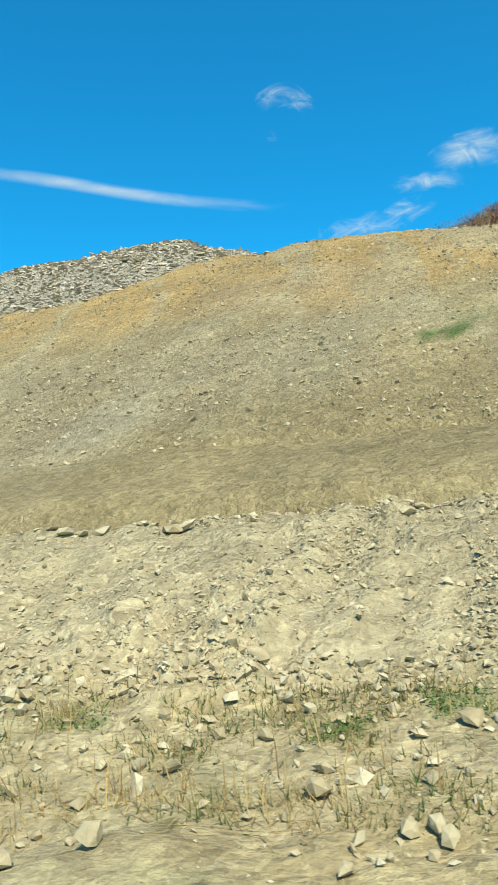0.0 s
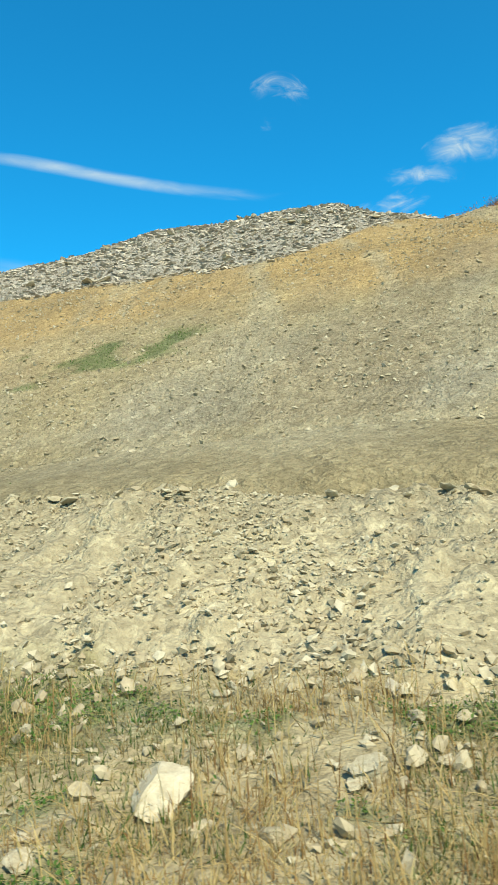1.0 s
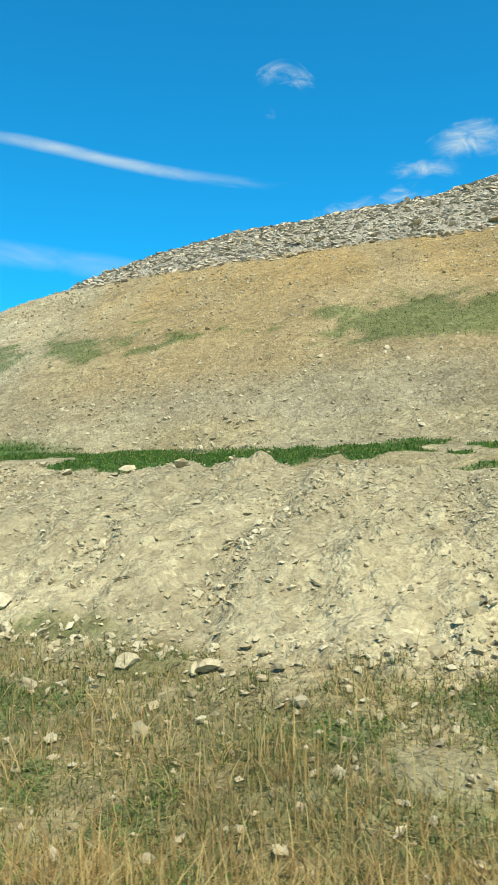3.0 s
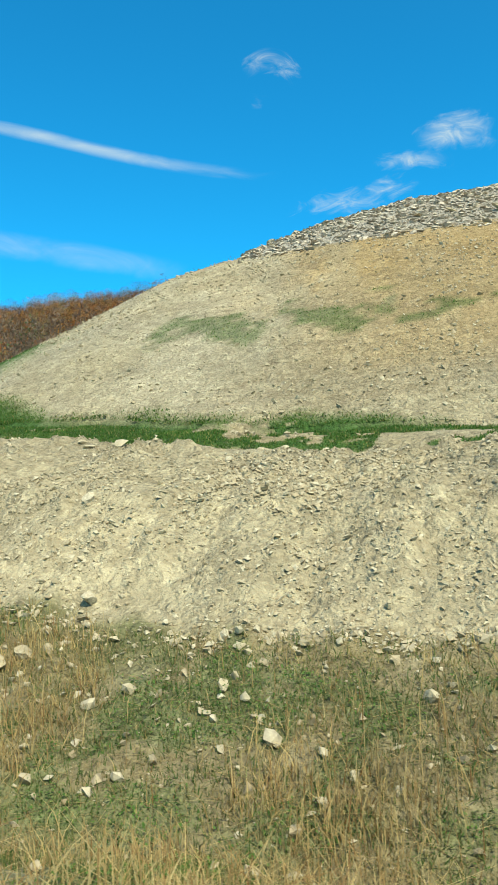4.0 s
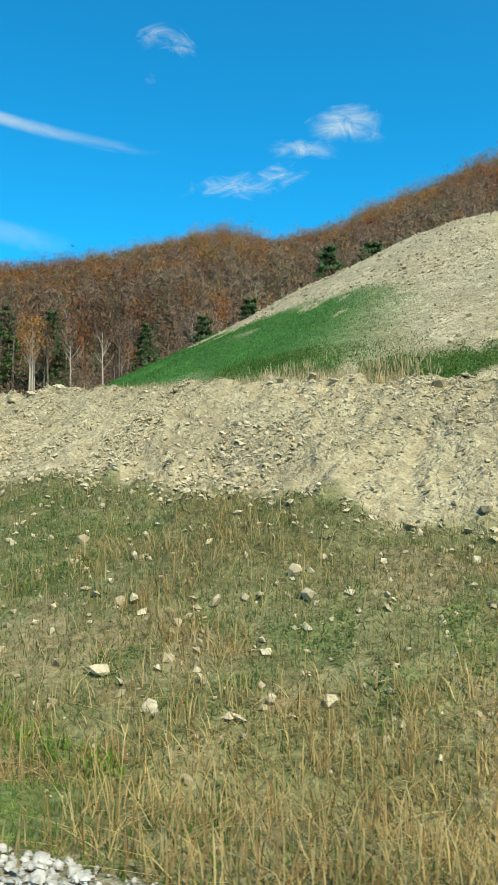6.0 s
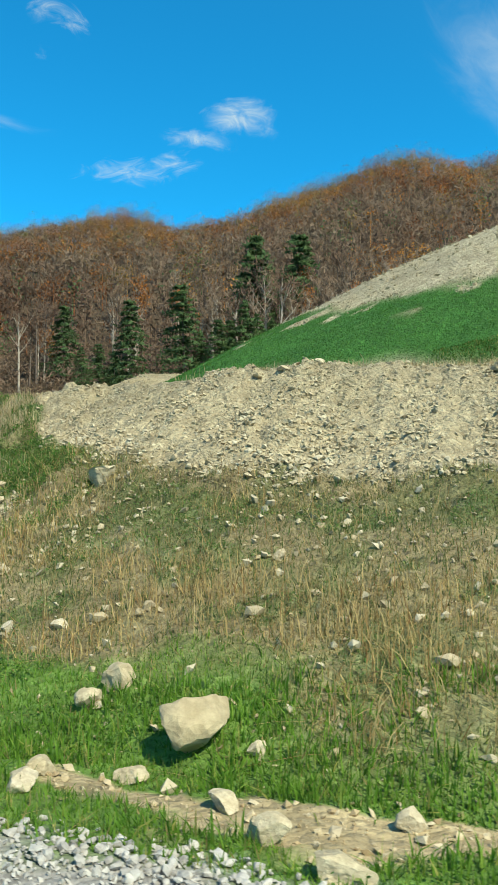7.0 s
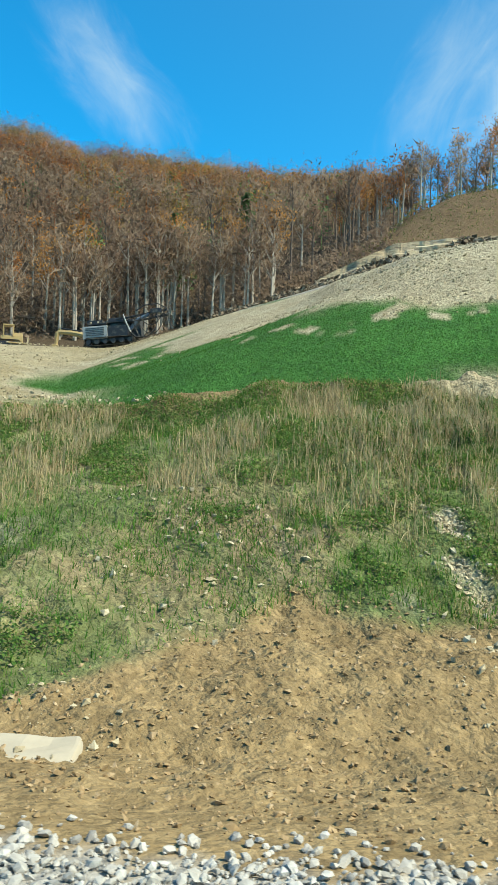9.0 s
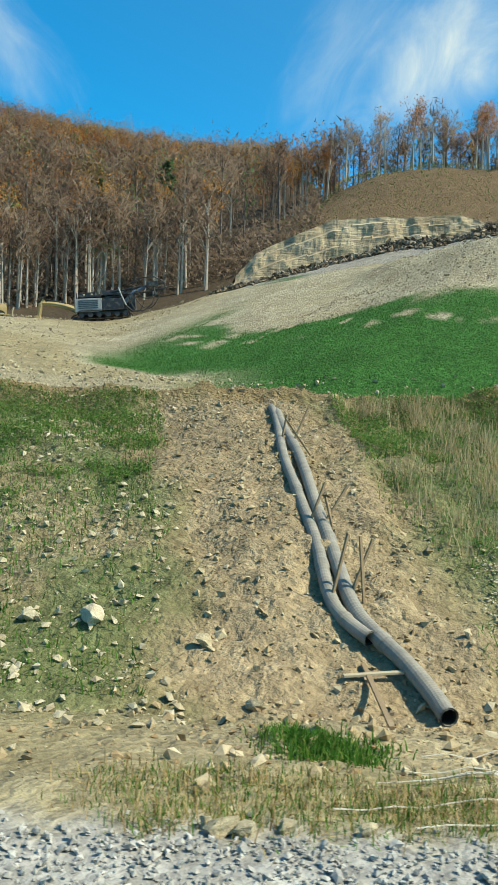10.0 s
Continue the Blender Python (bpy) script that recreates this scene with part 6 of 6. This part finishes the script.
def tree_model(seed, h, kind):
    """A standing tree with trunk, limbs and a thin crown."""
    r = np.random.default_rng(seed)
    top = new("tree")
    bm = bmesh.new()
    bend = r.normal(0, 0.018, 2) * h
    rad = 0.012 * h + 0.05
    path_ = [(bend[0] * q * q, bend[1] * q * q, h * 0.9 * q - 0.4) for q in np.linspace(0, 1, 8)]
    tube(bm, path_, [rad * (1 - 0.8 * q) for q in np.linspace(0, 1, 8)], 7)
    tips = []
    for k in range(11):
        q = r.uniform(0.42, 0.97)
        a, l = r.uniform(0, 6.28), h * r.uniform(0.12, 0.26) * (1.25 - q)
        b0 = Vector((bend[0] * q * q, bend[1] * q * q, h * 0.9 * q - 0.4))
        rise = r.uniform(0.8, 1.8)
        b1 = b0 + Vector((math.cos(a), math.sin(a), rise)) * l * 0.6
        b2 = b1 + Vector((math.cos(a + 0.4), math.sin(a + 0.4), rise * 1.3)) * l * 0.5
        tube(bm, [b0, b1, b2], [rad * 0.32, rad * 0.2, rad * 0.08], 5)
        tips += [b1, b2]
    part("trunk", bm, M_BARK if seed % 3 else M_DARKBARK, top)
    cos, tri, at, nor = [], [], 0, []
    dense = 26 if kind == "rust" else 8
    for t in tips:
        c, f = shred(dense, r, np.array(t), np.array((0.07, 0.07, 0.06)) * h, 0.34 if kind == "rust" else 0.5, 1.0 if kind == "rust" else 2.6, 0.0 if kind == "rust" else 0.9)
        cos.append(c)
        tri.append(f + at)
        at += len(c)
        nor.append(outward(c, np.array(t) - (0, 0, 0.1 * h)))
    crown = raw_mesh("crown", np.vstack(cos), np.vstack(tri), M_RUST if kind == "rust" else M_BARE, "", "", "", tone=r.uniform(0, 0.8), normals=np.vstack(nor))
    crown.parent = top
    label = "tall slender tree with thin rust-brown autumn leaves" if kind == "rust" else "tall slender leafless tree with pale bark"
    return tagged(top, label, "tree", "trees at the wood's edge")


def pine_model(seed, h):
    r = np.random.default_rng(seed)
    top = new("pine_tree")
    bm = bmesh.new()
    tube(bm, [(0, 0, -0.4), (0, 0, h * 0.5), (0, 0, h * 0.97)], [0.3, 0.2, 0.03], 7)
    part("trunk", bm, M_DARKBARK, top)
    cos, tri, at, nor = [], [], 0, []
    z = h * 0.12
    while z < h:
        q = z / h
        reach = (0.30 * h) * (1 - q) ** 0.55 * r.uniform(0.6, 1.25) + 0.3
        for k in range(7):
            a = r.uniform(0, 6.28)
            m = 5
            for j in range(m):
                u = (j + 0.7) / m
                c = np.array((math.cos(a) * reach * u, math.sin(a) * reach * u, z - 0.18 * reach * u * u + r.normal(0, 0.1)))
                co, f = shred(9, r, c, np.array((0.75, 0.75, 0.3)) * (0.5 + reach * 0.14), 0.5, 1.3)
                cos.append(co)
                tri.append(f + at)
                at += len(co)
                nor.append(outward(co, c - np.array((math.cos(a), math.sin(a), 0.6)) * 1.2))
        z += h * 0.052 * r.uniform(0.8, 1.2)
    crown = raw_mesh("crown", np.vstack(cos), np.vstack(tri), M_EVER, "", "", "", tone=r.uniform(0.1, 0.6), normals=np.vstack(nor))
    crown.parent = top
    return tagged(top, "tall dark green pine at the wood's edge", "pine tree", "pines at the wood's edge")


def polar(r, b):
    return FAR_C[0] + r * np.sin(np.radians(b)), FAR_C[1] + r * np.cos(np.radians(b))


def plant(model, x, y, scale):
    return copy_thing(model, Matrix.Translation(on_ground(float(x), float(y), -0.1)) @ pose(0, 0, 0, random.uniform(-2.5, 2.5), random.uniform(-2.5, 2.5), random.uniform(0, 360)) @ Matrix.Scale(scale, 4))


MODELS = [tree_model(k, 17 + (k % 4) * 1.6, "rust" if k in (2, 5, 7) else "bare") for k in range(9)]
PINES = [pine_model(60 + k, 24.0) for k in range(3)]
edge_b = np.sort(np.random.default_rng(3).uniform(-26, 46, 112))
for k, b in enumerate(edge_b):
    r0 = np.interp(b, [-26, 10, 30, 40, 46], [176, 180, 182, 176, 205])
    x, y = polar(r0 + abs(random.gauss(0, 16)), b)
    plant(MODELS[random.choice((0, 1, 3, 4, 6, 8, 0, 1, 3, 4, 6, 8, 2, 5))], x, y, random.uniform(0.8, 1.35))
# pale leafless trunks standing in front of the woods, in loose groups
for k in range(62):
    b = random.choice((9, 12, 17, 25, 29, 31, 34, 37)) + random.gauss(0, 1.3)
    x, y = polar(np.interp(b, [10, 30, 40], [174, 176, 171]) + random.uniform(-3, 5), b)
    plant(MODELS[random.choice((1, 4, 8, 1, 4))], x, y, random.uniform(0.95, 1.45))
for k in range(112):
    b = random.uniform(43.5, 68)
    x, y = polar(random.uniform(211, 246), b)
    plant(MODELS[random.choice((2, 5, 7, 0, 1, 3, 6, 8))], x, y, random.uniform(0.75, 1.15))
for x, y, sc in ((-47.3, 205, 1.4), (-36.7, 204, 1.35), (-64.9, 182.6, 1.02), (-77.4, 184, 0.9), (-84.5, 185, 0.5), (-81, 183, 0.42), (-88, 184, 0.45), (-51, 182, 0.74), (-48, 184, 0.6), (-55, 181, 0.6), (-57.9, 180, 0.62), (-61, 183, 0.5), (-44, 186, 0.55), (-95, 205, 0.85), (18, 190, 0.9), (60, 215, 0.8), (52, 205, 0.7)):
    plant(random.choice(PINES), x, y, sc)
for m in MODELS + PINES:
    x, y = polar(random.uniform(186, 200), random.uniform(-24, 36))
    m.location = on_ground(float(x), float(y), -0.1)

# the wooded mountainside
rw = np.random.default_rng(11)
N = 8600
b = rw.uniform(-34, 66, N)
r = np.sqrt(rw.uniform(205 ** 2, 655 ** 2, N))
ok = ~((b > 38) & (r < 224)) & ~((b > 46) & (r > 330))
b, r = b[ok], r[ok]
x, y = polar(r, b)
z = ground_at(x, y)
height = rw.uniform(9, 20, len(x)) + 5 * fbm(x, y, 26, 3, 86) + 6 * (rw.uniform(0, 1, len(x)) > 0.9) + 5 * sstep(540, 600, r) * sstep(0.0, 0.3, fbm(x, y, 22, 2, 88))
pick = rw.uniform(0, 1, len(x)) + 0.9 * fbm(x, y, 70, 3, 81) + 0.75 * sstep(300, 560, r)
patch = fbm(x, y, 40, 3, 85)
kinds = np.where(pick > 0.84, 0, 1)
kinds[rw.uniform(0, 1, len(x)) < 0.045] = 2
for kind, name, mat, label, count, size, lng in ((0, "autumn_woods", M_RUST, "far rust and orange autumn trees covering the mountainside", 98, 0.66, 0.9),
                                                 (1, "bare_woods", M_BARE, "far leafless grey-brown trees covering the mountainside", 60, 0.85, 2.0),
                                                 (2, "far_pines", M_EVER, "scattered dark green pines in the far woods", 70, 0.8, 1.2)):
    cos, tri, at, tones, nor = [], [], 0, [], []
    for i in np.nonzero(kinds == kind)[0]:
        h = height[i]
        centre = np.array((x[i], y[i], z[i] + h * (0.62 if kind != 2 else 0.5)))
        rad = np.array((0.26, 0.26, 0.36 if kind != 2 else 0.48)) * h * rw.uniform(0.8, 1.2, 3)
        c, f = shred(count, rw, centre, rad, size, lng, 0.0 if kind != 1 else 0.9)
        w, a = 0.22, rw.uniform(0, 6.28)
        lx, ly = math.cos(a) * w, math.sin(a) * w
        t = np.array([(x[i] - lx, y[i] - ly, z[i] - 1), (x[i] + lx, y[i] + ly, z[i] - 1), (x[i], y[i], z[i] + h * 0.8), (x[i] - ly, y[i] + lx, z[i] - 1), (x[i] + ly, y[i] - lx, z[i] - 1), (x[i], y[i], z[i] + h * 0.8)])
        cos += [c, t]
        nor += [outward(c, centre - (0, 0, 0.3 * rad[2])), np.tile((0.0, -0.9, 0.4), (6, 1))]
        tri += [f + at, np.array([(0, 1, 2), (3, 4, 5)]) + at + len(c)]
        at += len(c) + 6
        tones.append(np.full(len(c) + 6, np.clip(0.40 + 0.22 * rw.normal() + 0.9 * patch[i], 0, 0.8)))
    raw_mesh(name, np.vstack(cos), np.vstack(tri), mat, label, "woods", tone=np.concatenate(tones), normals=np.vstack(nor))

# undergrowth along the wood's foot
n = 30000
b, r = rw.uniform(-28, 47, n), 172 + rw.gamma(2.0, 12.0, n)
x, y = polar(r, b)
z = ground_at(x, y)
a = rw.uniform(0, 1, n)
co, tri = shred(n, rw, np.c_[x, y, z + 7.0 * rw.uniform(0, 1, n) ** 1.8], np.array((1.2, 1.2, 0.8)), 0.7, 1.7, 0.7)
raw_mesh("undergrowth", co, tri, M_BARE, "brown undergrowth along the foot of the woods", "undergrowth", tone=np.repeat(np.clip(0.35 + 0.5 * fbm(x, y, 14, 3, 87), 0, 0.8), 3))
# scrub on the bare hill above the cut rock
n = 9000
b, r = rw.uniform(43, 64, n), rw.uniform(163, 214, n)
x, y = polar(r, b)
z = ground_at(x, y)
co, tri = shred(n, rw, np.c_[x, y, z + rw.uniform(0, 0.5, n)], np.array((0.5, 0.5, 0.3)), 0.32, 1.8, 0.7)
raw_mesh("hill_scrub", co, tri, M_DULL, "dry tan scrub on the cut hill", "scrub")


# ---------- the cut rock face below the wooded hill ----------
def rock_face():
    m, nt, p = material("bedded_rock")
    p.inputs["Roughness"].default_value = 0.95
    bed = tex(nt, 1.0, 6, 0.65, stretch=(0.2, 0.2, 1.3))
    blot = tex(nt, 0.12, 4)
    c = ramp(nt, bed, [(0.3, (0.14, 0.11, 0.08)), (0.42, (0.28, 0.235, 0.175)), (0.55, (0.40, 0.335, 0.225)), (0.65, (0.27, 0.245, 0.21)), (0.8, (0.36, 0.32, 0.25))])
    c = mix(nt, 0.6, c, ramp(nt, blot, [(0.35, (0.75, 0.6, 0.42)), (0.65, (1.15, 1.12, 1.05))]), "MULTIPLY")
    nt.links.new(c, p.inputs["Base Color"])
    bump(nt, p, bed, 0.8, 0.5)
    nb, nv = 170, 34
    bs = np.linspace(40.0, 58.5, nb)
    foot = 2 + 158 * np.tan(np.radians(np.interp(bs, [40, 44, 47, 53, 58.5], [9.6, 10.2, 10.8, 12.6, 14.6])))
    head = 2 + 158 * np.tan(np.radians(np.interp(bs, [40, 41.5, 44, 47, 53, 56, 58.5], [11.8, 13.6, 14.8, 16.1, 16.5, 16.4, 15.9])))
    head = head + 0.9 * fbm(bs, bs * 0, 2.0, 3, 14)
    verts, faces = [], []
    for v in range(nv):
        q = v / (nv - 1)
        step = np.floor(q * 5 + 0.8 * fbm(bs, bs * 0 + 3, 4.0, 3, 15)) / 5
        rr = 153 + 9 * (0.45 * q + 0.55 * np.clip(step, 0, 1)) + 1.0 * fbm(bs * 1.3, np.full(nb, q * 5), 1.3, 4, 16) + 1.6 * fbm(bs, bs * 0 + q * 2, 4.0, 3, 18)
        if v == nv - 1:
            rr = rr + 26
        xx, yy = polar(rr, bs)
        zz = foot - 3 + (head - foot + 3) * q
        verts += [(float(a), float(b_), float(c_)) for a, b_, c_ in zip(xx, yy, zz)]
    for v in range(nv - 1):
        for i in range(nb - 1):
            a = v * nb + i
            faces.append((a, a + 1, a + nb + 1, a + nb))
    me = bpy.data.meshes.new("rock_face")
    me.from_pydata(verts, [], faces)
    me.materials.append(m)
    me.shade_flat()
    tagged(new("rock_face", me), "ledges of bedded tan and grey rock cut into the hill", "rock face", kind="structure")


rock_face()


# ---------- clouds ----------
def cloud_material(name, slope, ragged, floor_, most, streak):
    """Thin vapour: dense where the sheet's body is, torn by streaked noise."""
    m = bpy.data.materials.new(name)
    m.use_nodes = True
    nt = m.node_tree
    nt.nodes.remove(nt.nodes["Principled BSDF"])
    fl = nt.nodes.new("ShaderNodeAttribute")
    fl.attribute_name = "flow"
    mp = nt.nodes.new("ShaderNodeMapping")
    mp.inputs["Scale"].default_value = streak
    nt.links.new(fl.outputs["Vector"], mp.inputs[0])
    ns = node(nt, "ShaderNodeTexNoise", Scale=1.0, Detail=7.0, Roughness=0.62, Distortion=0.9)
    nt.links.new(mp.outputs[0], ns.inputs["Vector"])
    at = nt.nodes.new("ShaderNodeAttribute")
    at.attribute_name = "body"

    def math_node(how, a, b, c=None, clamp=False):
        n = nt.nodes.new("ShaderNodeMath")
        n.operation, n.use_clamp = how, clamp
        for k, v in enumerate((a, b, c)):
            if v is None:
                continue
            if isinstance(v, (int, float)):
                n.inputs[k].default_value = v
            else:
                nt.links.new(v, n.inputs[k])
        return n.outputs[0]
    torn = math_node("MULTIPLY_ADD", math_node("SUBTRACT", ns.outputs["Fac"], 0.5), ragged, math_node("SUBTRACT", at.outputs["Fac"], floor_))
    thick = math_node("MULTIPLY", torn, slope, clamp=True)
    thick = math_node("MULTIPLY", math_node("MULTIPLY", thick, thick), most)
    edge = math_node("MULTIPLY", at.outputs["Fac"], 3.0, clamp=True)
    thick = math_node("MULTIPLY", thick, edge)
    # the sheet glows by itself in place of sunlight on the vapour
    em, tr, mx = nt.nodes.new("ShaderNodeEmission"), nt.nodes.new("ShaderNodeBsdfTransparent"), nt.nodes.new("ShaderNodeMixShader")
    em.inputs[0].default_value, em.inputs[1].default_value = (0.82, 0.93, 1.0, 1), 0.72
    nt.links.new(thick, mx.inputs[0])
    nt.links.new(tr.outputs[0], mx.inputs[1])
    nt.links.new(em.outputs[0], mx.inputs[2])
    nt.links.new(mx.outputs[0], nt.nodes["Material Output"].inputs[0])
    return m


def heading(b, e, far):
    b, e = radians(b), radians(e)
    return Vector((FAR_C[0] + 25 + far * math.sin(b) * math.cos(e), far * math.cos(b) * math.cos(e), 2 + far * math.sin(e)))


def cloud(rows, width, mat, label, far=3200.0, name="cloud"):
    """A thin sheet of vapour along rows of bearing and elevation; width in degrees."""
    n, across = 48, 17
    line = smooth_line(rows, n)
    verts, body, flow, faces = [], [], [], []
    run, seed_ = 0.0, random.uniform(0, 90)
    for i, (b, e) in enumerate(line):
        j, k = min(i + 1, n - 1), max(i - 1, 0)
        tb, te = (line[j][0] - line[k][0]) * math.cos(radians(e)), line[j][1] - line[k][1]
        l = math.hypot(tb, te)
        run += l / max(j - k, 1)
        nb, ne = -te / l / math.cos(radians(e)), tb / l
        u = i / (n - 1)
        for q in range(across):
            v = q / (across - 1) * 2 - 1
            verts.append(heading(b + nb * v * width / 2, e + ne * v * width / 2, far))
            w = min(1.0, 4.2 * u * (1 - u))
            body.append(max(0.0, 1 - v * v) * w)
            flow.append((run, v * width / 2, seed_))
    for i in range(n - 1):
        for q in range(across - 1):
            a = i * across + q
            faces.append((a, a + 1, a + across + 1, a + across))
    me = bpy.data.meshes.new(name)
    me.from_pydata(verts, [], faces)
    at = me.attributes.new("body", "FLOAT", "POINT")
    at.data.foreach_set("value", body)
    at = me.attributes.new("flow", "FLOAT_VECTOR", "POINT")
    at.data.foreach_set("vector", [q for v in flow for q in v])
    me.materials.append(mat)
    return tagged(new(name, me), label, "cloud", kind="structure")


C_SOFT = cloud_material("cloud_soft", 1.0, 2.2, 0.3, 0.7, (0.45, 0.8, 1))
C_BANK = cloud_material("cloud_bank", 0.8, 1.6, 0.1, 0.85, (0.14, 0.2, 1))
C_WISP = cloud_material("cloud_wisp", 1.0, 2.8, 0.5, 0.55, (0.4, 1.1, 1))
C_THIN = cloud_material("cloud_thin", 0.85, 1.6, 0.15, 0.34, (0.14, 0.35, 1))
C_TRAIL = cloud_material("vapour_trail", 1.0, 0.7, 0.12, 0.55, (0.25, 1.2, 1))
cloud([(-42, 26.5), (-31.5, 25.75), (-26.2, 25.3), (-20.7, 24.5), (-14.6, 23.65), (-6.5, 22.75)], 1.15, C_TRAIL, "long white vapour trail across the blue sky")
cloud([(-11.6, 29.4), (-8.4, 30.2), (-5.6, 28.9)], 1.9, C_WISP, "small white wisp in the blue sky")
cloud([(-10.3, 28.0), (-8.5, 27.6)], 1.5, C_WISP, "tiny thin wisp in the blue sky")
cloud([(1.6, 24.4), (5.15, 24.8), (8.6, 24.4)], 2.9, C_SOFT, "small bright white cloud")
cloud([(-1.4, 23.3), (2.3, 23.3), (5.4, 22.9)], 1.7, C_SOFT, "flat white cloud below a brighter one")
cloud([(-8.0, 20.1), (-3.3, 20.9), (0.3, 21.5), (2.9, 22.1)], 2.8, C_WISP, "thin ragged white cloud low over the ridge")
cloud([(-37, 18.3), (-28, 18.0), (-19, 17.0), (-14, 16.0)], 2.4, C_THIN, "pale streak of haze low in the blue sky")
cloud([(-45, 16), (-36, 17), (-29, 15.5)], 6.5, C_THIN, "pale haze low in the blue sky")
cloud([(20.0, 33.5), (22.3, 29.1), (25.4, 25.8), (28.1, 23.4), (31.5, 19.5)], 7.5, C_THIN, "broad feathery white cloud streak over the mountain")
cloud([(22.5, 28.6), (25.2, 26.2), (27.6, 23.6), (29.5, 20.5)], 3.6, C_THIN, "brighter feathers within a white cloud streak")
cloud([(46.2, 18.5), (48.6, 23.5), (52, 28.0), (57, 33)], 7.5, C_THIN, "feathery white cloud rising behind the trees")
cloud([(50.5, 18.5), (55.5, 24.0), (61, 28.3), (69, 33)], 10.0, C_BANK, "bright white cloud bank behind the wooded hill")
